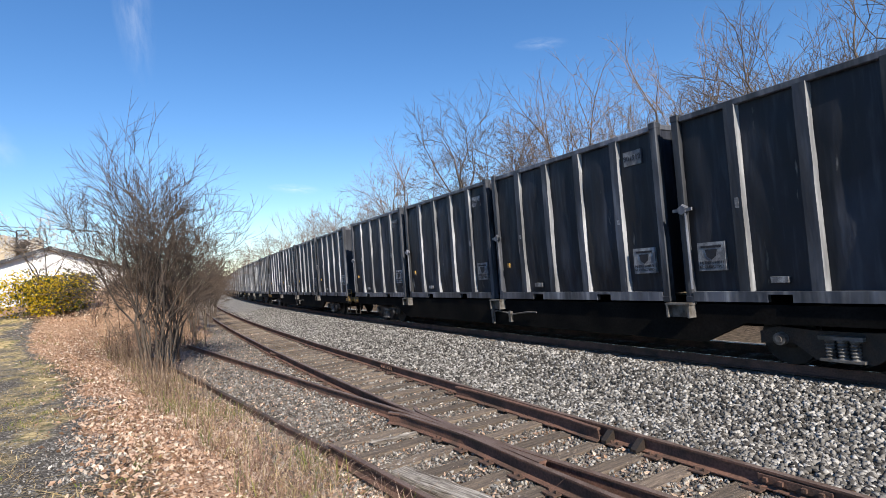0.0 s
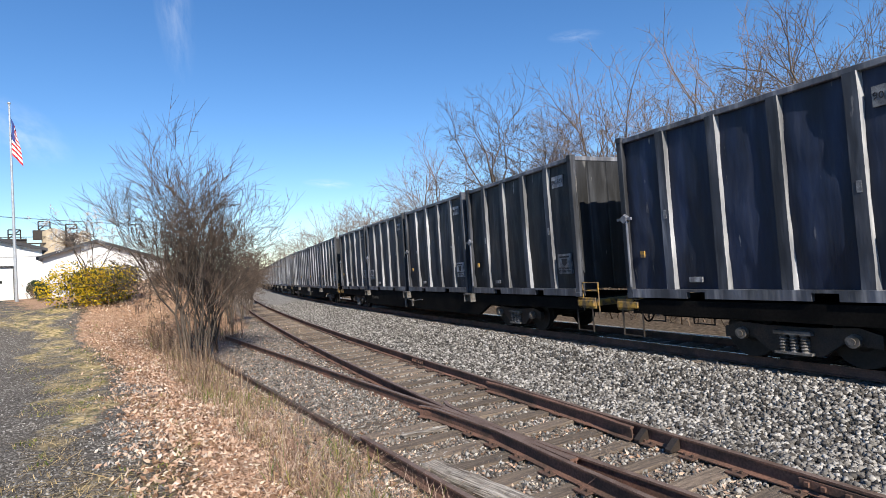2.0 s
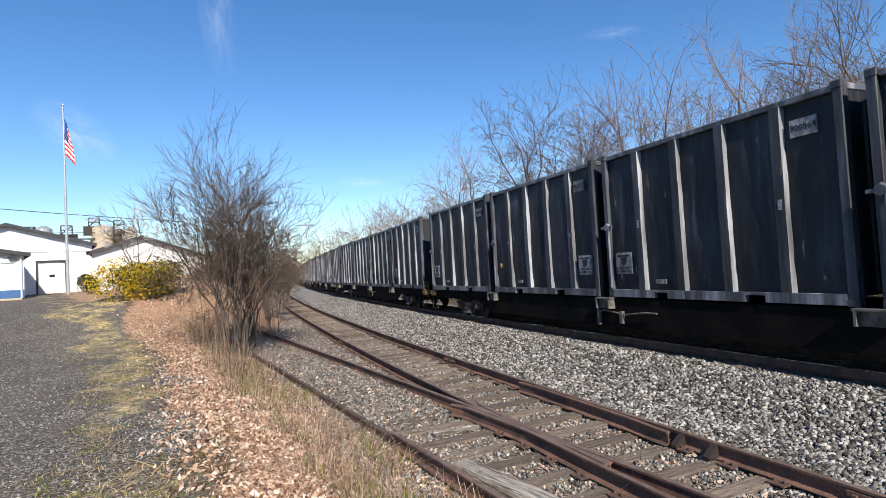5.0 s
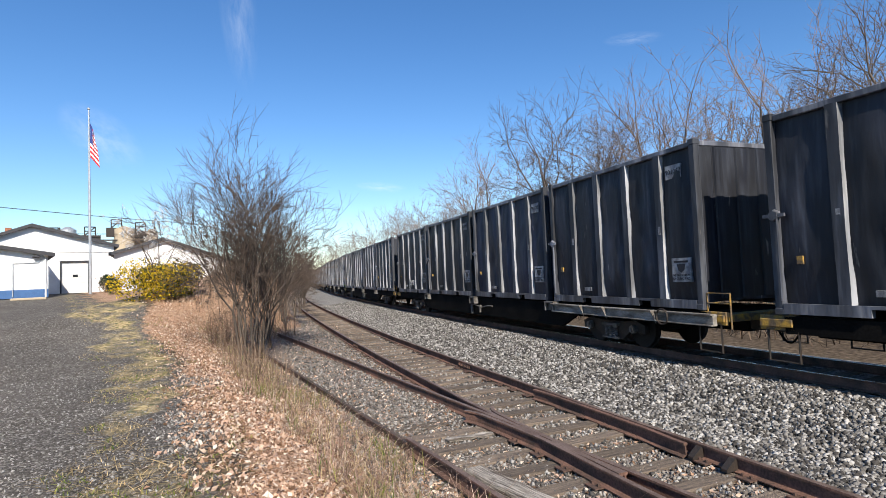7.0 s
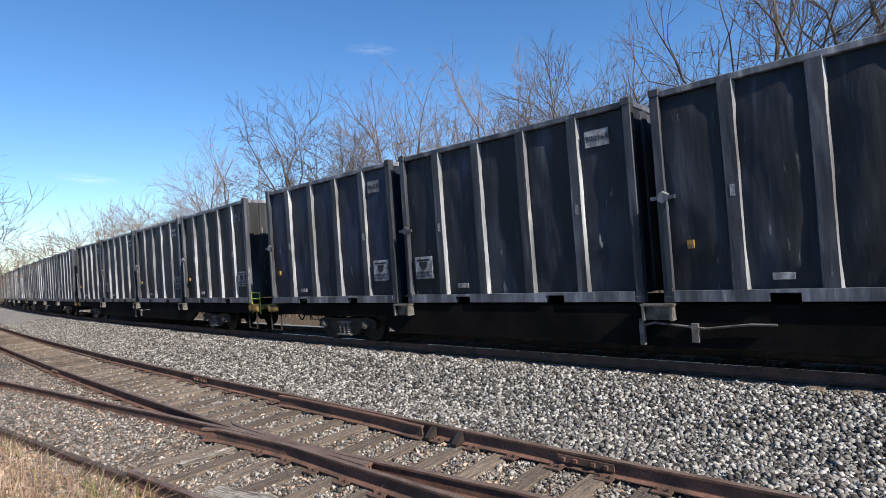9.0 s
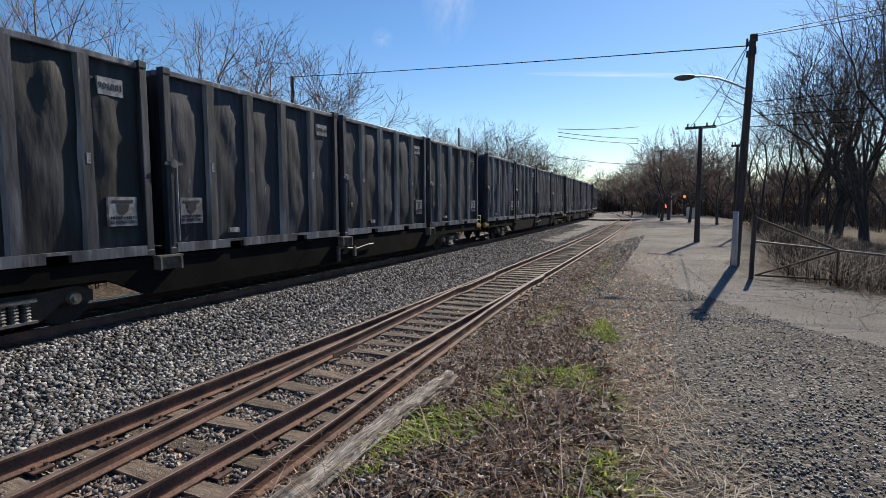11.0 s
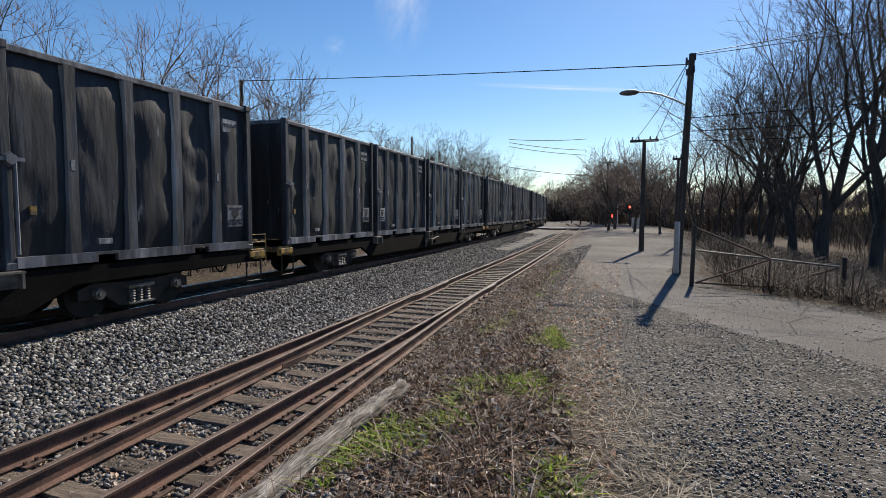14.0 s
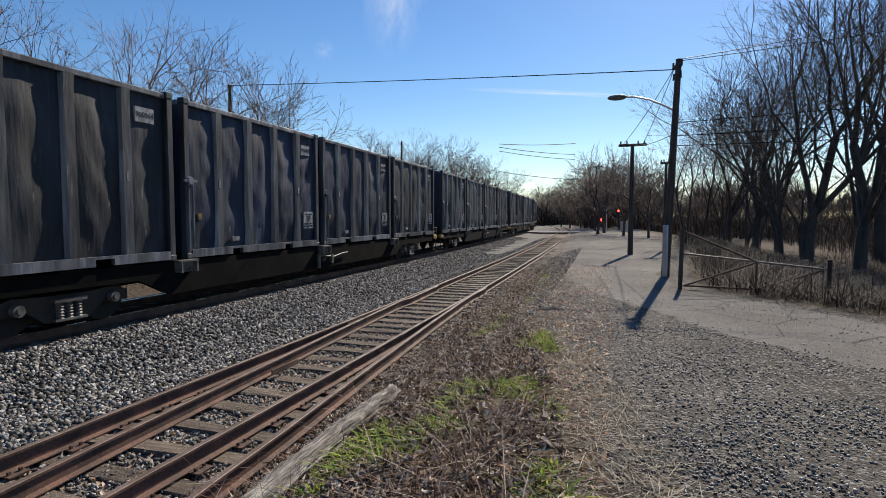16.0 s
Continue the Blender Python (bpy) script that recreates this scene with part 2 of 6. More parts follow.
def box(bm, x0, x1, y0, y1, z0, z1, bevel=0.0):
    r = bmesh.ops.create_cube(bm, size=1, matrix=Matrix.LocRotScale(((x0 + x1) / 2, (y0 + y1) / 2, (z0 + z1) / 2), None, (x1 - x0, y1 - y0, z1 - z0)))
    if bevel:
        es = {e for v in r["verts"] for e in v.link_edges}
        bmesh.ops.bevel(bm, geom=list(es), offset=bevel, segments=1, affect="EDGES")
    return bm


def boxes(*bs, bevel=0.0):
    bm = bmesh.new()
    for b in bs:
        box(bm, *b, bevel=bevel)
    return bm


def tube(bm, a, b, r0, r1=None, sides=8, caps=True):
    a, b = Vector(a), Vector(b)
    d = b - a
    m = Matrix.Translation((a + b) / 2) @ d.to_track_quat("Z", "Y").to_matrix().to_4x4()
    bmesh.ops.create_cone(bm, cap_ends=caps, segments=sides, radius1=r0, radius2=r0 if r1 is None else r1, depth=d.length, matrix=m)
    return bm


def pipe(pts, r, sides=6):
    """One bent tube through the points."""
    bm = bmesh.new()
    p = [Vector(q) for q in pts]
    rings = []
    for i, q in enumerate(p):
        d = (p[min(i + 1, len(p) - 1)] - p[max(i - 1, 0)]).normalized()
        a = d.orthogonal().normalized() if not rings else (a - d * a.dot(d)).normalized()
        b = d.cross(a)
        rings.append([bm.verts.new(q + r * (math.cos(w) * a + math.sin(w) * b)) for w in (2 * math.pi * k / sides for k in range(sides))])
    for u, v in zip(rings, rings[1:]):
        for k in range(sides):
            bm.faces.new((u[k], u[(k + 1) % sides], v[(k + 1) % sides], v[k]))
    bm.faces.new(rings[0][::-1])
    bm.faces.new(rings[-1])
    return bm


def prism(bm, outline, y0, y1):
    """An outline in x and z drawn out from y0 to y1."""
    lo = [bm.verts.new((x, y0, z)) for x, z in outline]
    hi = [bm.verts.new((x, y1, z)) for x, z in outline]
    k = len(outline)
    for i in range(k):
        bm.faces.new((lo[i], lo[(i + 1) % k], hi[(i + 1) % k], hi[i]))
    bm.faces.new(lo[::-1])
    bm.faces.new(hi)
    bmesh.ops.recalc_face_normals(bm, faces=bm.faces)
    return bm


def text_mesh(body, size, depth=0.003):
    cu = bpy.data.curves.new("lettering", "FONT")
    cu.body, cu.size, cu.extrude, cu.align_x, cu.align_y = body, size, depth, "CENTER", "CENTER"
    cu.resolution_u = 2
    tmp = bpy.data.objects.new("lettering", cu)
    scene.collection.objects.link(tmp)
    dg = bpy.context.evaluated_depsgraph_get()
    me = bpy.data.meshes.new_from_object(tmp.evaluated_get(dg))
    bpy.data.objects.remove(tmp)
    me.materials.clear()
    return me


def soup(name, verts, faces, material):
    me = bpy.data.meshes.new(name)
    me.from_pydata([tuple(v) for v in verts] if not isinstance(verts, list) else verts, [], faces)
    me.materials.append(material)
    return me


# ---- the line: one gentle bend, given by the heading of the rails along it ----
BEND_S = (-310, -100, -55, -32, -18, -10, -2, 10, 50, 72, 105, 150, 390)
BEND_A = (26.5, 24.4, 26.1, 27.7, 28.8, 29.8, 30.9, 32.4, 34.3, 34.8, 40.5, 50, 62)
DS = 0.25
LS = np.arange(-420, 420 + DS / 2, DS)
LB = np.convolve(np.pad(np.interp(LS, BEND_S, BEND_A), 20, mode="edge"), np.ones(41) / 41, "valid")
LX, LY = np.cumsum(np.sin(np.radians(LB))) * DS, np.cumsum(-np.cos(np.radians(LB))) * DS
_i0 = int(np.argmin(abs(LS + 9.75)))
LX += 2.47 - LX[_i0]
LY += 16.08 - LY[_i0]


def on_line(s, n=0.0):
    """Place and heading at s metres along the main track, n metres towards the yard from its centre."""
    x, y, b = np.interp(s, LS, LX), np.interp(s, LS, LY), np.radians(np.interp(s, LS, LB))
    return x - n * np.cos(b), y - n * np.sin(b), np.degrees(b)


def to_line(x, y):
    """s and n of places."""
    x, y = np.asarray(x, float).ravel(), np.asarray(y, float).ravel()
    cx, cy, cs, cb = LX[::8], LY[::8], LS[::8], np.radians(LB[::8])
    s, n = np.empty(len(x)), np.empty(len(x))
    for i in range(0, len(x), 4000):
        j = slice(i, i + 4000)
        k = np.argmin((x[j, None] - cx) ** 2 + (y[j, None] - cy) ** 2, axis=1)
        vx, vy = x[j] - cx[k], y[j] - cy[k]
        s[j] = cs[k] + vx * np.sin(cb[k]) - vy * np.cos(cb[k])
        n[j] = -vx * np.cos(cb[k]) - vy * np.sin(cb[k])
    return s, n


SIDING = 5.95
TOE = 18.0


def branch(s):
    """How far the diverging track lies from the siding's centre."""
    u = np.maximum(0, TOE - np.asarray(s, float))
    v = np.maximum(0, u - 22)
    return np.where(u < 22, 1.5 * (u / 22) ** 1.5, 1.5 + 0.115 * v + 0.0014 * v * np.minimum(v, 20))


def step(a, b, v):
    v = np.clip((v - a) / (b - a), 0, 1)
    return v * v * (3 - 2 * v)


def leaf_edge(s):
    return np.interp(s, (-60, -46, -24, -11, -4, 0, 4, 9, 13, 34, 90), (28, 23.5, 14.7, 11.5, 10.6, 10.3, 10.2, 9.4, 8.3, 7.2, 7.2))


def lot_edge(s):
    return np.interp(s, (-60, -46, -32, -9.4, -5, -2, 2, 6, 9, 13, 34, 90), (29, 25, 20, 12.6, 11.9, 11.7, 11.0, 10.4, 9.9, 8.8, 7.6, 7.6))


def bank_foot(s):
    f = SIDING + branch(s) + 1.2
    f = np.where(s < 5, np.maximum(8.2, f), 7.3)
    return np.where(s < -18, f + (7.7 - f) * step(18, 24, -s), f)


def wood_edge(s):
    """Where the yard ends and the wood begins."""
    return np.interp(s, (-5, 5, 8, 11, 15, 17.5, 22, 30, 60), (70, 40, 24, 17.5, 14.4, 12.4, 12.6, 13.8, 16))


def road_edge(s):
    """Where the paved road by the crossing begins."""
    return np.interp(s, (4, 8, 10.5, 12, 13.8, 15.4, 18.4, 22, 36, 60), (40, 16.5, 13.15, 12, 11.15, 10.2, 9.2, 8.8, 7.4, 7.2))


def south(x, y):
    """Places at the crossing end, swung round the yard's middle with the bend of the line."""
    c, s = math.cos(radians(9.1)), math.sin(radians(9.1))
    return x * c + y * s, y * c - x * s


def verge_gravel(x, y):
    """Two bare patches of gravel in the grass verge."""
    return np.maximum(*(1 - np.hypot(((x - cx) * 0.8 + (y - cy) * 0.6) / a, ((y - cy) * 0.8 - (x - cx) * 0.6) / b) for cx, cy, a, b in ((-4.5, 6.4, 0.8, 1.8), (-6.4, 9.6, 0.75, 1.2)))).clip(0, 1)


def ground_z(x, y):
    s, n = to_line(x, y)
    z = np.full(len(s), -0.21)
    z = z - 0.2 * step(1.7, 3.6, n)                      # shoulder down to the siding
    z = z + 0.085 * step(3.8, 4.6, n) + 0.045 * (1 - step(SIDING - 1.05, SIDING - 0.85, n)) * step(3.6, 4.4, n) + 0.045 * step(0.85, 1.1, n - SIDING - branch(s))
    foot = bank_foot(s)
    up = step(foot - 0.2, foot + 1.9, n)
    z = z + up * 0.425
    spur = step(SIDING + 0.85, SIDING + 1.0, n) * (1 - step(0.6, 0.9, n - SIDING - branch(s))) * step(4, 6, -s)
    z = z + 0.055 * spur                                  # old ties buried under the spur
    berm = step(14, 24, -s) * step(foot, foot + 3, n) * (1 - step(foot + 5, foot + 9, n))
    z = z + 1.15 * berm                                   # earth bank along the far spur
    far = np.clip(np.hypot(np.asarray(x, float).ravel(), np.asarray(y, float).ravel()) - 14, 0, 34)
    z = z + 0.047 * far * step(4, 14, -s) * up            # the yard climbs a little towards the sheds
    z = z - 1.4 * step(0.6, 8, n - wood_edge(s)) * step(5, 9, s)   # the wood lies in a dip
    z = z - 0.35 * step(1.8, 4.2, -n) + 0.5 * step(6, 12, -n)
    return z


# ---- ground: one sheet to the horizon ----
def spread(near, fine, mid, coarse, far):
    a = np.arange(0, near, fine)
    b = np.arange(near, mid, coarse)
    c = np.geomspace(mid, far, 34)
    half = np.concatenate([a, b, c])
    return np.concatenate([-half[:0:-1], half])


def lumps(x, y, size, seed=0.0):
    return np.array([noise.noise((a / size, b / size, seed)) for a, b in zip(x, y)])


def ground_material():
    m = bpy.data.materials.new("ground_soil_gravel_and_litter")
    m.use_nodes = True
    n, l = m.node_tree.nodes, m.node_tree.links
    b = n["Principled BSDF"]
    b.inputs["Roughness"].default_value = 0.9
    b.inputs["Specular IOR Level"].default_value = 0.06
    tc = n.new("ShaderNodeTexCoord")

    def tex(kind, scale, detail=4):
        t = n.new(kind)
        t.inputs["Scale"].default_value = scale
        if kind == "ShaderNodeTexNoise":
            t.inputs["Detail"].default_value = detail
        l.new(tc.outputs["Object"], t.inputs["Vector"])
        return t

    def ramp(src, *stops):
        r = n.new("ShaderNodeValToRGB")
        el = r.color_ramp.elements
        el.remove(el[1])
        for i, (p, c) in enumerate(stops):
            e = el[0] if i == 0 else el.new(p)
            e.position, e.color = p, (*c, 1)
        l.new(src, r.inputs[0])
        return r.outputs[0]

    def mixed(fac, a, c, kind="MIX"):
        x = n.new("ShaderNodeMix")
        x.data_type, x.blend_type = "RGBA", kind
        if isinstance(fac, float):
            x.inputs["Factor"].default_value = fac
        else:
            l.new(fac, x.inputs["Factor"])
        l.new(a, x.inputs["A"])
        l.new(c, x.inputs["B"])
        return x.outputs["Result"]

    def mask(name, rough_scale=3.0, hard=0.25):
        a = n.new("ShaderNodeAttribute")
        a.attribute_name = name
        t = tex("ShaderNodeTexNoise", rough_scale, 6)
        add = n.new("ShaderNodeMath")
        add.operation = "ADD"
        l.new(a.outputs["Fac"], add.inputs[0])
        l.new(t.outputs["Fac"], add.inputs[1])
        r = n.new("ShaderNodeMapRange")
        r.inputs["From Min"].default_value, r.inputs["From Max"].default_value = 1.0 - hard / 2, 1.0 + hard / 2
        l.new(add.outputs[0], r.inputs["Value"])
        return r.outputs[0]

    cells = tex("ShaderNodeTexVoronoi", 22.0)
    stones = ramp(cells.outputs["Color"], (0.0, (0.03, 0.028, 0.026)), (0.5, (0.17, 0.161, 0.151)), (1.0, (0.42, 0.402, 0.38)))
    grains = tex("ShaderNodeTexVoronoi", 55.0)
    grain = ramp(grains.outputs["Color"], (0.0, (0.025, 0.023, 0.021)), (0.5, (0.11, 0.1, 0.09)), (1.0, (0.42, 0.395, 0.36)))
    soil = ramp(tex("ShaderNodeTexNoise", 7.0, 8).outputs["Fac"], (0.3, (0.035, 0.026, 0.019)), (0.5, (0.085, 0.064, 0.046)), (0.7, (0.17, 0.133, 0.097)))
    litter = ramp(tex("ShaderNodeTexNoise", 26.0, 6).outputs["Fac"], (0.3, (0.12, 0.07, 0.045)), (0.5, (0.32, 0.2, 0.13)), (0.7, (0.55, 0.39, 0.27)))
    turf = ramp(tex("ShaderNodeTexNoise", 9.0, 8).outputs["Fac"], (0.34, (0.09, 0.11, 0.03)), (0.45, (0.26, 0.2, 0.1)), (0.6, (0.5, 0.39, 0.21)))
    patches = tex("ShaderNodeTexNoise", 0.45, 4)
    tar = ramp(patches.outputs["Fac"], (0.3, (0.06, 0.052, 0.043)), (0.5, (0.11, 0.096, 0.081)), (0.7, (0.17, 0.15, 0.128)))
    flecks = tex("ShaderNodeTexVoronoi", 36.0)
    fleck = ramp(flecks.outputs["Color"], (0.0, (0.02, 0.018, 0.016)), (0.5, (0.05, 0.044, 0.038)), (0.7, (0.15, 0.136, 0.12)), (0.95, (0.48, 0.45, 0.41)))
    lot = mixed(0.55, mixed(0.35, tar, grain), fleck)
    wear = ramp(tex("ShaderNodeTexNoise", 0.35, 7).outputs["Fac"], (0.3, (0.13, 0.119, 0.107)), (0.5, (0.19, 0.175, 0.158)), (0.7, (0.25, 0.232, 0.211)))
    paved = mixed(0.22, wear, grain)
    crack = tex("ShaderNodeTexVoronoi", 0.55)
    crack.feature = "DISTANCE_TO_EDGE"
    paved = mixed(0.8, paved, ramp(crack.outputs["Distance"], (0.0, (0.35, 0.34, 0.33)), (0.012, (1, 1, 1))), "MULTIPLY")
    col = mixed(mask("lot"), soil, lot)
    col = mixed(mask("road", 2.0, 0.2), col, paved)
    col = mixed(mask("grass", 1.6), col, turf)
    col = mixed(mask("leaf", 4.0), col, litter)
    col = mixed(mask("siding", 2.5), col, mixed(0.15, grain, litter))
    col = mixed(mask("ballast", 6.0, 0.15), col, stones)
    l.new(col, b.inputs["Base Color"])
    bump1 = n.new("ShaderNodeBump")
    bump1.inputs["Strength"].default_value, bump1.inputs["Distance"].default_value = 0.7, 0.02
    l.new(flecks.outputs["Distance"], bump1.inputs["Height"])
    bump1.invert = True
    bump2 = n.new("ShaderNodeBump")
    bump2.inputs["Strength"].default_value, bump2.inputs["Distance"].default_value = 0.7, 0.008
    l.new(tex("ShaderNodeTexNoise", 110.0, 4).outputs["Fac"], bump2.inputs["Height"])
    l.new(bump1.outputs[0], bump2.inputs["Normal"])
    l.new(bump2.outputs[0], b.inputs["Normal"])
    return m


def make_ground():
    ax = spread(24, 0.3, 84, 1.5, 2600)
    gx, gy = [g.ravel() for g in np.meshgrid(ax, ax)]
    z = ground_z(gx, gy)
    s, n = to_line(gx, gy)
    d = np.hypot(gx, gy)
    near = d < 90
    bumps = np.zeros(len(gx))
    bumps[near] = 0.05 * lumps(gx[near], gy[near], 1.7) + 0.03 * lumps(gx[near], gy[near], 0.6, 4.0)
    off_bed = np.clip(step(7.3, 9.0, n) + step(3.5, 6, -n), 0, 1)
    lot = step(-0.4, 0.4, n - lot_edge(s) - (leaf_edge(s) - lot_edge(s)) * step(2, -2, s))
    z = z + bumps * off_bed * (1 - 0.93 * lot)
    k = len(ax)
    faces = [(j * k + i, j * k + i + 1, (j + 1) * k + i + 1, (j + 1) * k + i) for j in range(k - 1) for i in range(k - 1)]
    me = soup("ground", np.stack([gx, gy, z], 1), faces, ground_material())
    me.polygons.foreach_set("use_smooth", [True] * len(me.polygons))
    wob = np.zeros(len(gx))
    wob[near] = lumps(gx[near], gy[near], 2.2, 9.0)
    foot = bank_foot(s)
    masks = {
        "ballast": np.clip(1 - step(4.35, 4.75, n), 0, 1) * (1 - step(3.2, 4.2, -n)),
        "siding": step(4.3, 4.8, n) * (1 - step(-0.3, 0.5, n - foot)),
        "leaf": step(-0.4, 0.5, n - foot) * (1 - step(-0.5, 0.5, n + 0.5 * wob - leaf_edge(s))) * (0.97 - 0.62 * step(-1, 2.5, s)) + 0.52 * step(SIDING + 0.9, SIDING + 1.7, n) * step(7, 14, -s) * (1 - step(-0.4, 0.5, n - foot)),
        "grass": step(-0.5, 0.5, n + 0.4 * wob - leaf_edge(s) + 0.8 * step(0, 6, s)) * (1 - step(-0.8, 0.8, n + 0.9 * wob - lot_edge(s))) * (0.5 - 0.2 * step(0, 4, s)) * (1 - verge_gravel(gx, gy)) + 0.47 * step(7, 10, -n) * (1 - step(80, 120, d)),
        "road": step(-0.35, 0.35, n + 0.15 * wob - road_edge(s)) * step(6, 8, s) * (1 - step(-0.9, -0.3, n + 0.4 * wob - wood_edge(s))),
        "lot": np.maximum(lot, 1.6 * verge_gravel(gx, gy)).clip(0, 1) * (1 - step(70, 110, d)) * (1 - step(-0.2, 0.5, n + 0.3 * wob - wood_edge(s))),
    }
    for name, v in masks.items():
        a = me.attributes.new(name, "FLOAT", "POINT")
        a.data.foreach_set("value", np.clip(v, 0, 1).astype(np.float32))
    return tagged(new("ground", me), "gravel yard, ballast and leaf-strewn verge", "ground", kind="structure")


make_ground()


# ---- tracks ----
RAIL_OUT = ((-0.062, -0.17), (0.062, -0.17), (0.062, -0.16), (0.009, -0.145), (0.009, -0.035), (0.031, -0.027), (0.031, -0.004), (0.025, 0.0),
            (-0.025, 0.0), (-0.031, -0.004), (-0.031, -0.027), (-0.009, -0.035), (-0.009, -0.145), (-0.062, -0.16))


def rail(name, s0, s1, n_of, z, parent, head, ds=0.5, label=""):
    ss = np.linspace(s0, s1, max(2, int(abs(s1 - s0) / ds) + 1))
    v, f, top = [], [], []
    k = len(RAIL_OUT)
    for s in ss:
        n = float(n_of(s))
        x, y, b = on_line(s, n)
        x2, y2, _ = on_line(s + 0.05, float(n_of(s + 0.05)))
        dx, dy = x2 - x, y2 - y
        q = math.hypot(dx, dy)
        px, py = -dy / q, dx / q
        wob = 0.006 * noise.noise((s * 0.23, n, 3.1)) + 0.004 * noise.noise((s * 0.9, n, 1.1))
        for a, h in RAIL_OUT:
            v.append((x + px * (a + wob), y + py * (a + wob), z + h + wob))
    for i in range(len(ss) - 1):
        for j in range(k):
            f.append((i * k + j, i * k + (j + 1) % k, (i + 1) * k + (j + 1) % k, (i + 1) * k + j))
            top.append(1 if 6 <= j <= 8 else 0)
    f += [tuple(range(k)), tuple(range((len(ss) - 1) * k, len(ss) * k))]
    top += [0, 0]
    me = soup(name, v, f, M["rail"])
    me.materials.append(head)
    me.polygons.foreach_set("material_index", top)
    me.validate()
    bm = bmesh.new()
    bm.from_mesh(me)
    bmesh.ops.recalc_face_normals(bm, faces=bm.faces)
    bm.to_mesh(me)
    bm.free()
    return part(name, me, None, parent, label)


def tie_mesh(length, seed):
    rnd = random.Random(seed)
    bm = bmesh.new()
    box(bm, -0.115, 0.115, -length / 2, length / 2, -0.17, 0.0, 0.012)
    bmesh.ops.subdivide_edges(bm, edges=[e for e in bm.edges if abs(e.verts[0].co.y - e.verts[1].co.y) > 1], cuts=5)
    for v in bm.verts:
        v.co += Vector((rnd.uniform(-0.008, 0.008), rnd.uniform(-0.03, 0.03), rnd.uniform(-0.008, 0.006)))
    return to_mesh("tie", bm, M["tie"])


MAIN_Z, SIDE_Z = 0.0, -0.1
main_track = tagged(new("main_track"), "main line railway track on grey ballast under the train", "railway track", kind="structure")
for side in (-0.75, 0.75):
    rail("rail", -400, 400, lambda s, o=side: o, MAIN_Z, main_track, M["railmain"], 1.0, "worn steel rail with a bright head")
ties_26 = [tie_mesh(2.6, i) for i in range(6)]
rt = random.Random(5)
for i in range(150):
    s = -28 + i * 0.5
    x, y, b = on_line(s)
    at(part("tie", ties_26[i % 6], None, main_track), x, y, MAIN_Z - 0.185, rt.uniform(-1, 1), 0, b - 90 + rt.uniform(-2, 2))

side_track = tagged(new("siding_track"), "rusty siding track with a turnout on weathered timber ties", "railway track", kind="structure")
FROG = TOE - 22.0
rail("rail", -400, 300, lambda s: SIDING - 0.75, SIDE_Z, side_track, M["railtop"], 0.5)
rail("rail", -400, FROG - 0.5, lambda s: SIDING + 0.75, SIDE_Z, side_track, M["railtop"], 0.5)
rail("rail", FROG - 0.5, TOE, lambda s: SIDING + 0.75 - 0.0, SIDE_Z, side_track, M["railtop"], 0.5, "closure rail of the turnout")
rail("rail", TOE, 300, lambda s: SIDING + 0.75, SIDE_Z, side_track, M["railtop"], 0.5)
rail("rail", -20, -4, lambda s: SIDING + 0.75 + branch(s), SIDE_Z - 0.06, side_track, M["rail_dark"], 0.5, "dark rusty spur rail, half buried")
rail("rail", -4, TOE, lambda s: SIDING + 0.75 + branch(s) + 0.07 * step(2, 0, TOE - s), SIDE_Z, side_track, M["railtop"], 0.5)
rail("rail", -20, FROG - 0.6, lambda s: SIDING - 0.75 + branch(s), SIDE_Z - 0.002, side_track, M["railtop"], 0.5)
rail("rail", FROG + 0.7, TOE, lambda s: SIDING - 0.75 + branch(s) + 0.07 * (TOE - s < 3), SIDE_Z - 0.002, side_track, M["railtop"], 0.5, "closure rail of the turnout")
# frog: the two crossing rails and their wing rails in one casting
rail("frog", FROG - 0.6, FROG + 0.7, lambda s: SIDING - 0.75 + branch(s), SIDE_Z - 0.003, side_track, M["railtop"], 0.2, "worn steel crossing frog")
rail("wing_rail", FROG - 0.9, FROG + 2.2, lambda s: SIDING + 0.75 - 0.085 - 0.1 * step(0.6, 1.0, FROG - s), SIDE_Z - 0.001, side_track, M["railtop"], 0.2)
rail("wing_rail", FROG - 0.9, FROG + 2.2, lambda s: SIDING - 0.75 + branch(s) + 0.085 + 0.1 * step(0.6, 1.0, FROG - s), SIDE_Z - 0.001, side_track, M["railtop"], 0.2)
rail("guard_rail", FROG - 1.6, FROG + 1.8, lambda s: SIDING - 0.75 + 0.09 + 0.05 * step(1.0, 1.7, abs(s - FROG)), SIDE_Z - 0.001, side_track, M["rail"], 0.2, "short rusty guard rail")

rt = random.Random(8)
tie_sets = {w: [tie_mesh(w, 20 + 7 * j + int(w * 10)) for j in range(4)] for w in (2.6, 3.0, 3.4, 3.8, 4.2, 4.6)}
i = 0
s = -52.0
while s < 62:
    s += 0.56 + rt.uniform(-0.05, 0.05)
    d = float(branch(s))
    if s < TOE and d < 2.0:
        want = 2.6 + d
        w = min(tie_sets, key=lambda q: abs(q - want - 0.1))
        mid = SIDING + d / 2 + rt.uniform(-0.08, 0.08)
    else:
        w, mid = 2.6, SIDING + rt.uniform(-0.1, 0.1)
    x, y, b = on_line(s, mid)
    at(part("tie", rt.choice(tie_sets[w]), None, side_track), x, y, SIDE_Z - 0.178 - rt.uniform(0, 0.012), rt.uniform(-0.6, 0.6), 0, b - 90 + rt.uniform(-2.5, 2.5))
    i += 1
s = -19.5
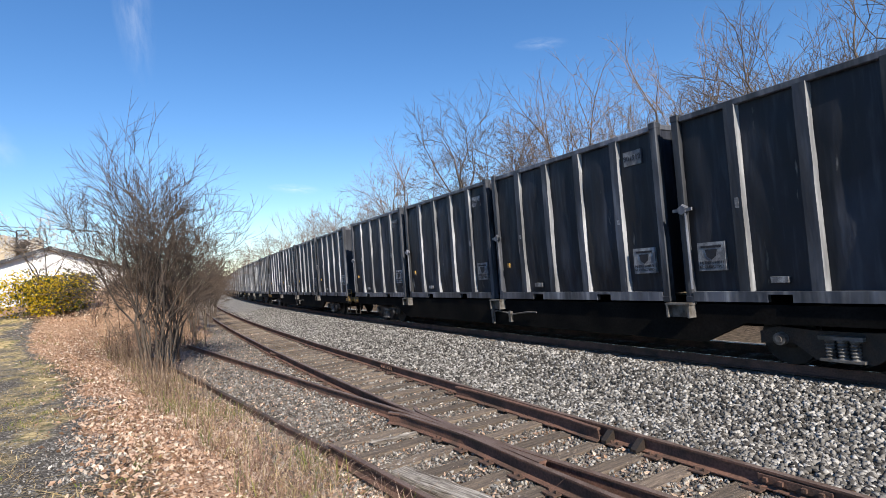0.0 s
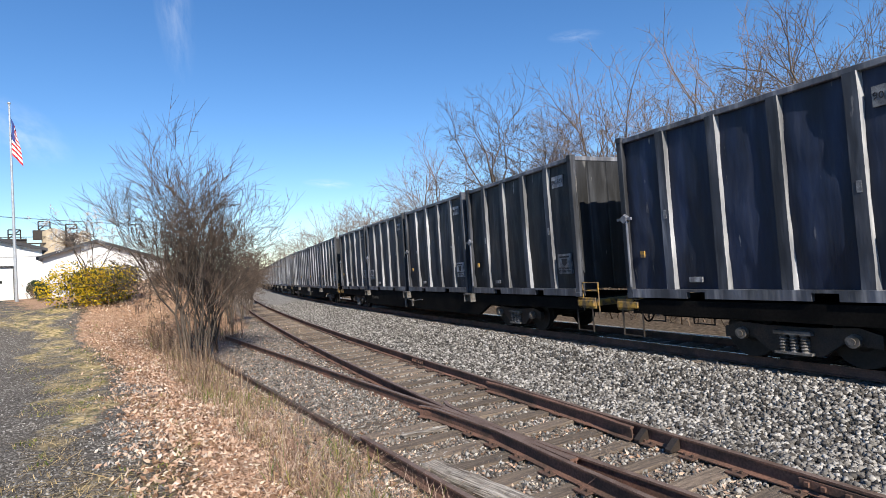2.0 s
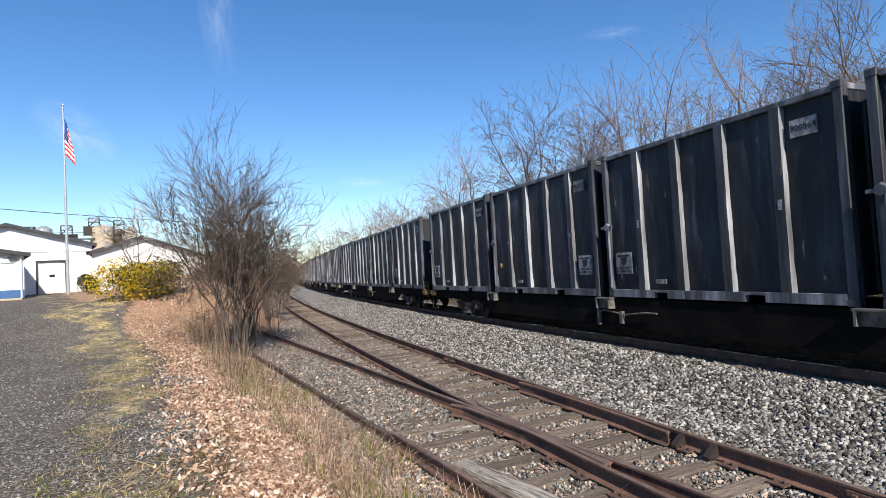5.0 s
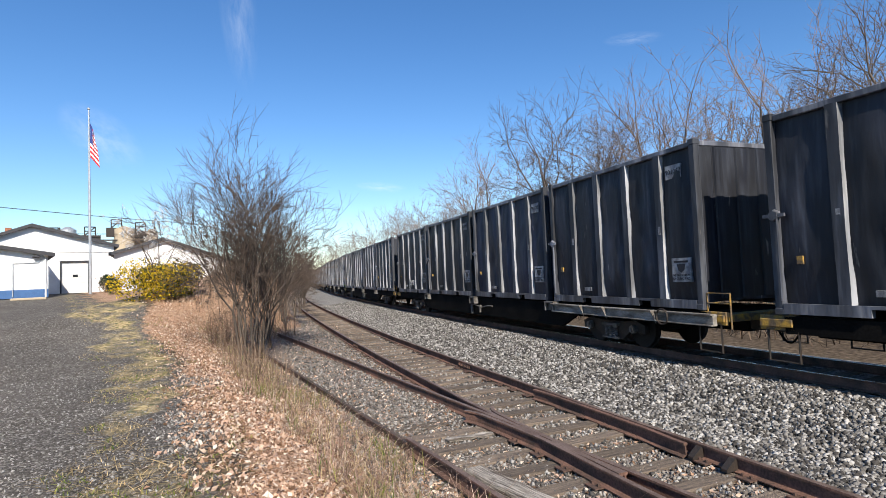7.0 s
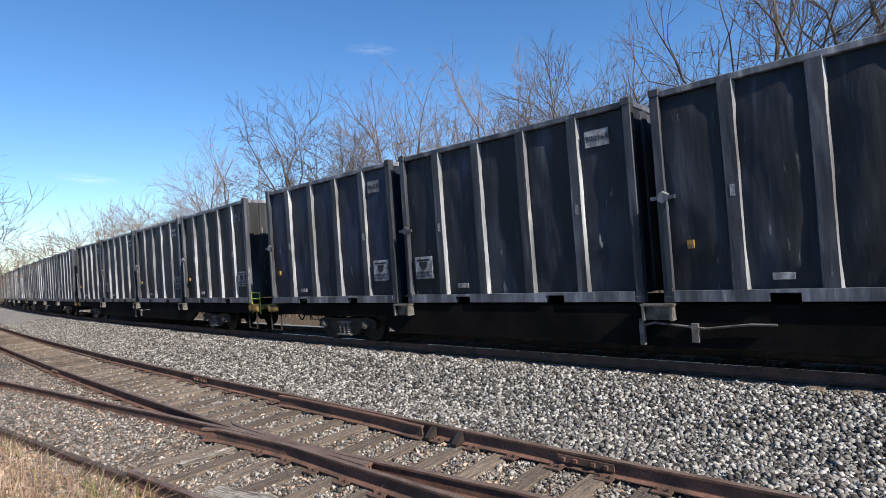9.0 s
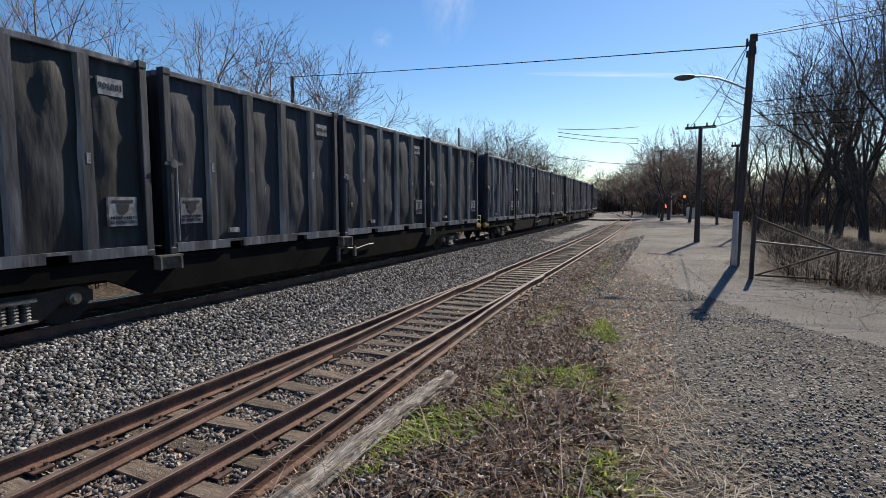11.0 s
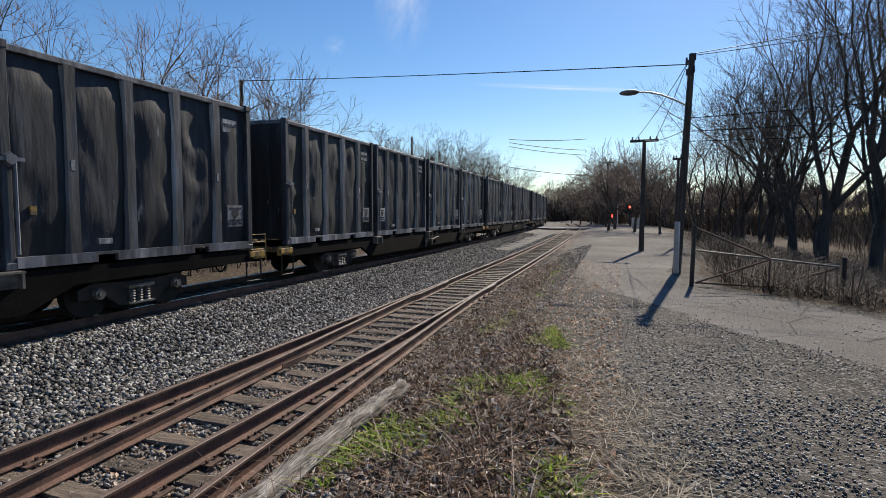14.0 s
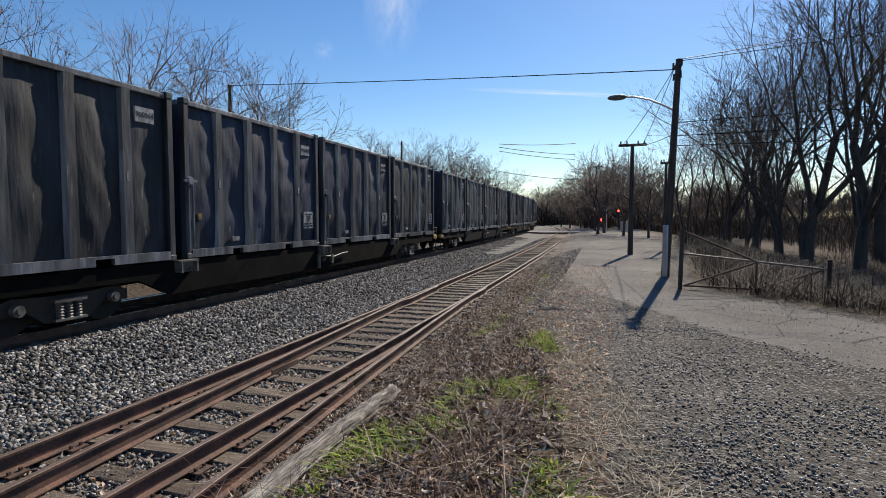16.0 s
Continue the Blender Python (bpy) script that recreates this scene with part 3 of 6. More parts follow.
while s < -13.5:
    s += 0.58 + rt.uniform(-0.05, 0.05)
    x, y, b = on_line(s, SIDING + float(branch(s)))
    at(part("tie", rt.choice(tie_sets[2.6]), None, side_track), x, y, SIDE_Z - 0.205 - rt.uniform(0, 0.02), 0, 0, b - 98 + rt.uniform(-2.5, 2.5))

# tie plates with spikes, joint bars and rail braces on the siding
def plate_mesh():
    bm = boxes((-0.09, 0.09, -0.17, 0.17, 0, 0.015))
    for yy in (-0.1, 0.1):
        for xx in (-0.05, 0.05):
            box(bm, xx - 0.012, xx + 0.012, yy - 0.012, yy + 0.012, 0.015, 0.045)
    return to_mesh("tie_plate", bm, M["rail"])


plate_me = plate_mesh()
bar = boxes((-0.32, 0.32, 0.014, 0.034, -0.125, -0.045), bevel=0.004)
for xx in (-0.24, -0.1, 0.1, 0.24):
    box(bar, xx - 0.02, xx + 0.02, 0.034, 0.065, -0.105, -0.065)
bar_me = to_mesh("joint_bar", bar, M["rail"])
brace = bmesh.new()
prism(brace, ((0, -0.16), (0.16, -0.16), (0.16, -0.13), (0.03, -0.03), (0, -0.03)), -0.04, 0.04)
brace_me = to_mesh("rail_brace", brace, M["iron"])
for s in np.arange(-16, 26, 0.56):
    for side in (-0.75, 0.75):
        x, y, b = on_line(s, SIDING + side)
        at(part("tie_plate", plate_me, None, side_track), x, y, SIDE_Z - 0.178, 0, 0, b - 90)
for s, n, flip in ((-2.75, SIDING - 0.75, 180), (0.0, SIDING - 0.75, 180), (9.2, SIDING - 0.75 + 0.6, 0), (-9.0, SIDING - 0.75, 180), (-14.5, SIDING + 0.75, 180),
                   (4.0, SIDING + 0.75, 180), (12.5, SIDING - 0.75, 180)):
    x, y, b = on_line(s, n)
    at(part("joint_bar", bar_me, None, side_track, "bolted rusty joint bar"), x, y, SIDE_Z, 0, 0, b - 90 + flip)
for s in (-2.1, -1.65):
    x, y, b = on_line(s, SIDING - 0.75 + 0.02)
    at(part("rail_brace", brace_me, None, side_track, "cast iron rail brace"), x, y, SIDE_Z, 0, 0, b + 180)


# ---- train ----
CAR, SPEED, LEAD = 25.6, 20.95, -23.6     # pitch of the cars, metres a second, a car's front end at the start
LEN, WID, TALL, GAP = 5.78, 2.5, 3.55, 0.33
DECK = 1.05


def panel_side(bm, y, flip, seed, dent):
    """One long wall, beaten out of true between its posts: every bay bellies out, with buckles and sharp-edged dents."""
    nx, nz = 60, 20
    grid = []
    for j in range(nz + 1):
        row = []
        for i in range(nx + 1):
            x, z = -LEN / 2 + LEN * i / nx, 0.2 + (TALL - 0.3) * j / nz
            edge = min(1, 5 * j / nz, 5 * (nz - j) / nz)
            u = 5 * (x + LEN / 2) / LEN
            bay = abs(math.sin(math.pi * u)) ** 0.8
            belly = 0.035 + 0.045 * noise.noise((math.floor(u - 1e-6) * 7.3 + seed, z * 0.35, seed))
            buckle = noise.noise((x * 2.2 + seed, z * 1.15, seed + 5))
            d = belly + 0.05 * noise.noise((x * 1.9 + seed, z * 0.5, seed)) + 0.032 * (1 - 2.2 * abs(buckle)) + 0.012 * noise.noise((x * 6 + seed, z * 3.1, seed + 9))
            row.append(bm.verts.new((x, y + flip * min(edge * bay * d * dent, 0.072), z)))
        grid.append(row)
    for j in range(nz):
        for i in range(nx):
            q = (grid[j][i], grid[j][i + 1], grid[j + 1][i + 1], grid[j + 1][i])
            f = bm.faces.new(q if flip < 0 else q[::-1])
            f.smooth = True


def bars(bm, x0, x1, y, z0, z1, rows, y_out):
    """Plain bars in place of small print."""
    h = (z1 - z0) / (2 * rows - 1)
    for r in range(rows):
        box(bm, x0, x1, min(y, y_out), max(y, y_out), z0 + 2 * r * h, z0 + (2 * r + 1) * h)


def container(label, paint, seed, number, dent=1.0, logo_bay=4, scrawl=False):
    """An open-topped waste container: dented bays between tapered posts, heavy bottom rail with fork pockets."""
    thing = tagged(new("waste_container"), label, "container", "containers on the train")
    y = WID / 2 - 0.13
    bm = bmesh.new()
    h_in, x_in = TALL - 0.08, LEN / 2 - 0.03
    prism(bm, ((-x_in, 0.16), (x_in, 0.16), (x_in, h_in), (x_in - 0.05, h_in), (x_in - 0.05, 0.22), (-x_in + 0.05, 0.22), (-x_in + 0.05, h_in), (-x_in, h_in)), -y + 0.02, y - 0.02)
    part("body", bm, paint, thing)
    for e, q in ((-1, seed), (1, seed + 3)):
        bm = bmesh.new()
        panel_side(bm, e * y, e, q, dent)
        part("side_panel", bm, paint, thing, "dented side panel")
    # sagging tarpaulin lid
    bm = bmesh.new()
    g = [[bm.verts.new((-LEN / 2 + 0.08 + (LEN - 0.16) * i / 14, -y + 0.02 + (2 * y - 0.04) * j / 6,
                        TALL - 0.03 - 0.1 * math.sin(math.pi * j / 6) + 0.03 * noise.noise((i * 0.9, j * 1.1, seed)))) for i in range(15)] for j in range(7)]
    for j in range(6):
        for i in range(14):
            bm.faces.new((g[j][i], g[j][i + 1], g[j + 1][i + 1], g[j + 1][i])).smooth = True
    part("tarpaulin", bm, M["car_black"], thing, "sagging black tarpaulin cover")
    rib = bmesh.new()
    prism(rib, ((-0.13, 0.0), (0.13, 0.0), (0.095, -0.1), (-0.095, -0.1)), 0, TALL - 0.3)
    for v in rib.verts:
        v.co = Vector((v.co.x, v.co.z, v.co.y))
    bmesh.ops.recalc_face_normals(rib, faces=rib.faces)
    bmesh.ops.subdivide_edges(rib, edges=[e for e in rib.edges if abs(e.verts[0].co.z - e.verts[1].co.z) > 1], cuts=7)
    for v in rib.verts:
        v.co.x += 0.012 * noise.noise((v.co.z * 1.3, seed, v.co.x))
        v.co.y += 0.014 * noise.noise((v.co.z * 1.1, seed + 2, 0.0))
    rib.normal_update()
    # flanks facing along the car take the paler paint that imitates sunlight on them
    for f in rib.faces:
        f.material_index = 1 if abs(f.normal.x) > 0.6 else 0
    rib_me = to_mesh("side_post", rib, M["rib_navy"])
    rib_me.materials.append(M["sunlit_worn_flank"])
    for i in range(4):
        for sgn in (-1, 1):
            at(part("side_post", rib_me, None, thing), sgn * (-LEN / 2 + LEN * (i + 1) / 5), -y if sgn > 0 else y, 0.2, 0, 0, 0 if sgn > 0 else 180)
    post = boxes((-0.075, 0.075, -0.08, 0.08, 0.1, TALL - 0.08), bevel=0.012)
    box(post, -0.09, 0.08, -0.09, 0.09, 0.0, 0.12, 0.012)
    box(post, -0.09, 0.08, -0.09, 0.09, TALL - 0.1, TALL + 0.03, 0.012)
    post_me = to_mesh("corner_post", post, M["rib_navy"])
    for ex in (-1, 1):
        for ey in (-1, 1):
            at(part("corner_post", post_me, None, thing), ex * (LEN / 2 - 0.08), ey * (WID / 2 - 0.09), 0, 0, 0, 0 if ex > 0 else 180)
    a, z0, z1 = LEN / 2 - 0.17, 0.02, 0.2
    low = prism(bmesh.new(), ((-a, z0), (-1.35, z0), (-1.35, 0.15), (-0.95, 0.15), (-0.95, z0), (0.95, z0), (0.95, 0.15), (1.35, 0.15), (1.35, z0), (a, z0), (a, z1), (-a, z1)), -0.05, 0.05)
    low_me = to_mesh("bottom_rail", low, M["rail_grey"])
    rim = bmesh.new()
    for e in (-1, 1):
        box(rim, -LEN / 2 + 0.17, LEN / 2 - 0.17, e * (WID / 2 - 0.1) - 0.06, e * (WID / 2 - 0.1) + 0.06, TALL - 0.12, TALL - 0.01, 0.012)
        box(rim, e * (LEN / 2 - 0.06) - 0.05, e * (LEN / 2 - 0.06) + 0.05, -WID / 2 + 0.18, WID / 2 - 0.18, TALL - 0.12, TALL - 0.01, 0.012)
    part("top_rim", rim, M["rail_grey"], thing, "grey top rim")
    for ey in (-1, 1):
        at(part("bottom_rail", low_me, None, thing, "grey bottom rail with fork pockets"), 0, ey * (WID / 2 - 0.05), 0, 0, 0, 0 if ey < 0 else 180)
    ribs = [(-0.75, -0.02), (0.75, -0.02), (0.75, 0.025)]
    for c in (0.6, 0.0, -0.6):
        ribs += [(c + 0.12, 0.025), (c + 0.1, 0.06), (c - 0.1, 0.06), (c - 0.12, 0.025)]
    door = prism(bmesh.new(), ribs + [(-0.75, 0.025)], 0.22, TALL - 0.14)
    for v in door.verts:
        v.co = Vector((v.co.z, v.co.x, v.co.y))
    bmesh.ops.recalc_face_normals(door, faces=door.faces)
    door_me = to_mesh("end_door", door, paint)
    for ex in (-1, 1):
        at(part("end_door", door_me, None, thing), ex * (LEN / 2 - 0.05), 0, 0, 0, 0, 0 if ex > 0 else 180)
    lock = bmesh.new()
    bmesh.ops.create_cone(lock, cap_ends=True, segments=6, radius1=0.12, radius2=0.09, depth=0.06, matrix=pose(0, 0, 0, 90, 0, 0))
    box(lock, -0.2, 0.2, -0.02, 0.02, -0.03, 0.03)
    tube(lock, (0.06, 0, 0.0), (0.06, 0, -1.5), 0.025, 0.025, 6)
    at(part("door_lock", lock, M["rail_grey"], thing, "hexagonal door lock and bar"), -LEN / 2 + 0.12, -WID / 2 - 0.03, 1.75)
    # plates and print on the yard side
    yo = -y - 0.085
    xs = [-LEN / 2 + LEN * (k + 0.5) / 5 for k in range(5)]
    pl = part("number_plate", boxes((-0.23, 0.23, 0, 0.06, -0.15, 0.15)), M["plate"], thing, "white number plate with black figures")
    at(pl, xs[4] - 0.1, yo + 0.02, TALL - 0.55)
    if not pl.data.materials:
        pl.data.materials.append(M["plate"])
    fig = text_mesh(number, 0.17 if "\n" in number else 0.15)
    fig.materials.append(M["ink"])
    at(part("number", fig, None, pl), 0, -0.003, 0, 90, 0, 0)
    lx = xs[logo_bay]
    pl = part("maker_plate", boxes((-0.27, 0.27, 0, 0.06, -0.27, 0.25)), M["plate"], thing, "white plate with a dark shield and small print")
    pl.data.materials.clear()
    pl.data.materials.append(M["plate"])
    at(pl, lx, yo, 0.85)
    sh = boxes((-0.2, 0.2, -0.006, 0.0, 0.15, 0.19))
    prism(sh, ((-0.12, 0.12), (0.12, 0.12), (0.09, -0.01), (0, -0.07), (-0.09, -0.01)), -0.006, 0.0)
    part("shield", sh, M["ink"], pl)
    me = text_mesh("NJ DEP #18571\n62 CUBIC YRD.", 0.075)
    me.materials.append(M["ink"])
    at(part("print", me, None, pl), 0, -0.004, -0.16, 90, 0, 0)
    for tx in (xs[0] + LEN / 10, xs[4] - LEN / 10):
        at(part("stencil_tag", boxes((-0.035, 0.035, 0, 0.02, 1.65, 1.83)), M["plate"], thing), tx, -y - 0.105, 0)
    tg2 = part("data_plate", boxes((xs[1] - 0.14, xs[1] + 0.14, 0, 0.06, 0.34, 0.44)), M["plate"], thing)
    at(tg2, 0, yo, 0)
    tg3 = part("warning_tag", boxes((-0.05, 0.05, 0, 0.06, -0.07, 0.07)), M["yellow"], thing, "small yellow warning tag")
    at(tg3, xs[0] - 0.1, yo, 0.95)
    if scrawl:
        rs = random.Random(seed)
        bm = bmesh.new()
        for k in range(5):
            cx, cz = xs[2] - 0.35 + 0.2 * k, 0.55
            pts = [(cx + 0.09 * math.cos(a) + rs.uniform(-0.02, 0.02), 0, cz + 0.16 * math.sin(a * rs.choice((1, 0.5))) + rs.uniform(-0.03, 0.03)) for a in np.linspace(0, 5.4, 9)]
            for a, b in zip(pts, pts[1:]):
                tube(bm, a, b, 0.014, 0.014, 5)
        at(part("spray_scrawl", bm, M["plate"], thing, "white spray-paint scrawl"), 0, yo - 0.0, 0)
    return thing


def wheelset_mesh():
    bm = bmesh.new()
    for sgn in (-1, 1):
        tube(bm, (0, sgn * 0.70, 0), (0, sgn * 0.82, 0), 0.455, 0.455, 28)
        tube(bm, (0, sgn * 0.68, 0), (0, sgn * 0.715, 0), 0.482, 0.482, 28)
        tube(bm, (0, sgn * 0.815, 0), (0, sgn * 0.85, 0), 0.2, 0.15, 16)
        tube(bm, (0, sgn * 0.85, 0), (0, sgn * 1.12, 0), 0.09, 0.09, 12)
        for a in range(3):
            w = a * 2.094
            tube(bm, (0.05 * math.cos(w), sgn * 1.12, 0.05 * math.sin(w)), (0.05 * math.cos(w), sgn * 1.14, 0.05 * math.sin(w)), 0.018, 0.018, 6)
    tube(bm, (0, -0.7, 0), (0, 0.7, 0), 0.085, 0.085, 10)
    return to_mesh("wheelset", bm, M["wheel"])


def flatcar():
    car = tagged(new("flat_car"), "long black container flat car with yellow end steps", "railway wagon", "flat cars of the train")
    h = 12.0
    sill = bmesh.new()
    out = ((-h, DECK - 0.03), (h, DECK - 0.03), (h, 0.72), (9.6, 0.72), (7.3, 0.70), (6.5, 0.32), (-6.5, 0.32), (-7.3, 0.70), (-9.6, 0.72), (-h, 0.72))
    prism(sill, out, -1.2, -1.08)
    sill_me = to_mesh("side_sill", sill, M["car_black"])
    at(part("side_sill", sill_me, None, car, "deep black side girder"), 0, 0, 0)
    at(part("side_sill", sill_me, None, car), 0, 0, 0, 0, 0, 180)
    part("deck", boxes((-h + 0.01, h - 0.01, -1.075, 1.075, DECK - 0.16, DECK - 0.035)), M["car_black"], car)
    part("centre_sill", boxes((-h - 0.1, h + 0.1, -0.2, 0.2, 0.55, DECK - 0.165), bevel=0.02), M["car_black"], car)
    ped = boxes((-0.27, 0.27, 0, 0.22, 0.0, 0.035), (-0.25, -0.21, 0, 0.2, -0.24, 0.0), (0.21, 0.25, 0, 0.2, -0.24, 0.0), (-0.21, 0.21, 0.12, 0.16, -0.24, 0.0))
    bmesh.ops.create_cone(ped, cap_ends=True, segments=12, radius1=0.05, radius2=0.05, depth=0.02, matrix=pose(0, 0.115, -0.12, 90, 0, 0))
    ped_me = to_mesh("container_pedestal", ped, M["castsilver"])
    for x in (-(LEN + GAP), 0, LEN + GAP):
        for sgn in (-1, 1):
            p = at(part("container_pedestal", ped_me, None, car, "grey steel bracket under the containers"), x, sgn * 1.4, DECK - 0.04, 0, 0, 0 if sgn < 0 else 180)
    rod = pipe(((-0.9, 0, 0.05), (-0.7, 0, 0.1), (0.1, 0, 0.02), (0.75, 0, 0.1), (1.1, 0, 0.1)), 0.022)
    box(rod, -0.95, -0.87, -0.04, 0.04, -0.28, 0.16)
    box(rod, -0.1, 0.0, -0.04, 0.04, -0.2, 0.1)
    at(part("brake_rod", rod, M["castsilver"], car, "bare steel brake rod and lever"), 0.6, -1.26, 0.62)
    frame_bm = bmesh.new()
    for y0 in (0.93, -1.05):
        prism(frame_bm, ((-1.25, 0.56), (-0.95, 0.66), (-0.4, 0.62), (0.4, 0.62), (0.95, 0.66), (1.25, 0.56), (1.25, 0.36), (0.72, 0.4), (0.4, 0.16), (-0.4, 0.16), (-0.72, 0.4), (-1.25, 0.36)), y0, y0 + 0.12)
    box(frame_bm, -0.2, 0.2, -0.93, 0.93, 0.4, 0.62)
    frame_me = to_mesh("truck", frame_bm, M["iron"])
    spring = bmesh.new()
    for k in range(3):
        coil = [[spring.verts.new((-0.17 + 0.17 * k + q * math.cos(w), q * math.sin(w), 0.21 + 0.0265 * j)) for w in (2 * math.pi * a / 10 for a in range(10))]
                for j, q in enumerate((0.075, 0.05) * 5 + (0.075, 0.075))]
        for lo, hi in zip(coil, coil[1:]):
            for a in range(10):
                spring.faces.new((lo[a], lo[(a + 1) % 10], hi[(a + 1) % 10], hi[a]))
    box(spring, -0.3, 0.3, -0.08, 0.08, 0.17, 0.21)
    box(spring, -0.3, 0.3, -0.08, 0.08, 0.5, 0.56)
    spring_me = to_mesh("spring_nest", spring, M["castsilver"])
    cap = bmesh.new()
    tube(cap, (0, 0, 0), (0, -0.1, 0), 0.11, 0.1, 14)
    tube(cap, (0, -0.1, 0), (0, -0.13, 0), 0.055, 0.055, 8)
    cap_me = to_mesh("bearing_cap", cap, M["castsilver"])
    ws_me = wheelset_mesh()
    for x in (-8.7, 8.7):
        truck = at(part("truck", frame_me, None, car, "cast steel bogie with coil springs"), x, 0, 0)
        for sgn in (-1, 1):
            at(part("spring_nest", spring_me, None, truck), 0, sgn * 1.0 - 0.08 * sgn * -1, 0, 0, 0, 0 if sgn < 0 else 180)
            for xx in (-0.89, 0.89):
                at(part("bearing_cap", cap_me, None, truck), xx, sgn * 1.06, 0.46, 0, 0, 0 if sgn < 0 else 180)
        for xx in (-0.89, 0.89):
            at(part("wheelset", ws_me, None, truck), xx, 0, 0.457)
    end_me = to_mesh("end_plate", boxes((-0.32, 0.32, -1.2, -1.12, -0.26, 0.0), (0.0, 0.32, -1.12, 1.12, -0.2, -0.05), (-0.3, 0.3, -1.24, -1.2, -0.2, -0.06), bevel=0.01), M["yellow"])
    step_me = to_mesh("step", pipe(((-0.28, 0, 0), (-0.28, 0, -0.55), (0.28, 0, -0.55), (0.28, 0, 0)), 0.022), M["iron"])
    for e in (-1, 1):
        for sgn in (-1, 1):
            if sgn < 0:
                at(part("end_plate", end_me, None, car, "yellow end sill plate"), e * 12.15, 0, DECK - 0.02)
            at(part("step", step_me, None, car), e * 12.05, sgn * 1.18, DECK - 0.28)
    grab = pipe(((-0.28, 0, -0.3), (-0.28, 0, 0.4), (0.28, 0, 0.4), (0.28, 0, -0.3)), 0.018)
    for q in pipe(((-0.28, 0, 0.2), (0.28, 0, 0.2)), 0.018), :
        me = bpy.data.meshes.new("tmp")
        q.to_mesh(me)
        q.free()
        grab.from_mesh(me)
    at(part("hand_rail", grab, M["yellow"], car, "worn yellow hand rail"), 12.28, -1.16, DECK - 0.05)
    coup = boxes((12.1, 12.45, -0.16, 0.16, 0.6, 0.85), (12.45, 12.8, -0.11, 0.11, 0.63, 0.82), (12.7, 12.95, -0.16, 0.13, 0.6, 0.84), bevel=0.02)
    cm = to_mesh("coupler", coup, M["iron"])
    part("coupler", cm, None, car)
    at(part("coupler", cm, None, car), 0, 0, 0, 0, 0, 180)
    hose = pipe([(12.3 + 0.06 * k, 0.35, 0.62 - 0.3 * math.sin(math.pi * k / 9)) for k in range(10)], 0.022)
    part("air_hose", hose, M["car_black"], car)
    return car


TYPES = [
    container("dark navy dented steel waste container with grey posts", M["navy"], 1.3, "901912", 1.0, 4),
    container("dark navy steel waste container with worn posts", M["navy"], 7.7, "900964", 0.8, 0),
    container("blue steel waste container, dented at one end", M["blue"], 13.1, "901035", 1.1, 4),
    container("sooty black steel waste container with worn grey posts", M["black"], 23.9, "ETSU\n4052", 0.6, 4),
    container("dull black dented waste container with a white scrawl", M["black"], 31.4, "900167", 1.25, 4, True),
    container("faded navy waste container with badly buckled sides", M["navy"], 42.2, "901067", 1.35, 4),
    container("black waste container with scraped paint, at a car's end", M["black"], 57.5, "901881", 1.2, 4),
]
PATTERN = random.Random(77)
FIRST, LAST = -9, 23
KNOWN = {(7, 0): 3, (6, 3): 2, (6, 2): 1, (6, 1): 5, (6, 0): 5, (2, 0): 6, (2, 1): 0, (0, 2): 4, (0, 3): 2, (8, 3): 4, (-1, 1): 0, (-1, 0): 1, (5, 0): 5, (5, 3): 4, (5, 1): 2, (4, 3): 0}
moving, wheels = [], []
base_car = flatcar()
used_type, used_car = set(), False


def car_pose(k, t):
    mid = LEAD + SPEED * t + float(np.interp(t, (0, 3.5, 7, 9.5, 12.5, 16), (0.0, -0.55, -0.55, 0.2, 0.45, 0.25))) - k * CAR - 11.98
    x1, y1, _ = on_line(mid - 8.7)
    x2, y2, _ = on_line(mid + 8.7)
    return pose((x1 + x2) / 2, (y1 + y2) / 2, 0.0, 0, 0, math.degrees(math.atan2(y2 - y1, x2 - x1)))


def put_copy(ob, first, m):
    if first:
        ob.matrix_basis = m
        return ob
    return copy_thing(ob, m)


def side_beam(car):
    """The bare grey side beam with gussets that one car has under its leading container."""
    bm = boxes((6.25, 12.3, -1.36, -1.25, DECK - 0.3, DECK - 0.06), (6.25, 12.3, -1.42, -1.36, DECK - 0.09, DECK - 0.05), (6.25, 12.3, -1.4, -1.36, DECK - 0.3, DECK - 0.27), bevel=0.008)
    at(part("side_beam", bm, M["bare_beam"], car, "bare grey side beam with gussets"), 0, 0, 0)
    gus = bmesh.new()
    prism(gus, ((0, 0), (0, -0.3), (-0.16, 0.0)), -0.012, 0.012)
    gm = to_mesh("gusset", gus, M["bare_beam"])
    for x in (7.9, 8.9, 10.7):
        at(part("gusset", gm, None, car), x, -1.365, DECK - 0.05, 0, 0, 90)
    at(part("wheel_hand_brake", pipe([(0.17 * math.cos(w), 0, 0.17 * math.sin(w)) for w in (2 * math.pi * q / 14 for q in range(15))], 0.02), M["iron"], car, "rusty brake wheel"), 11.0, -1.46, DECK - 0.17)


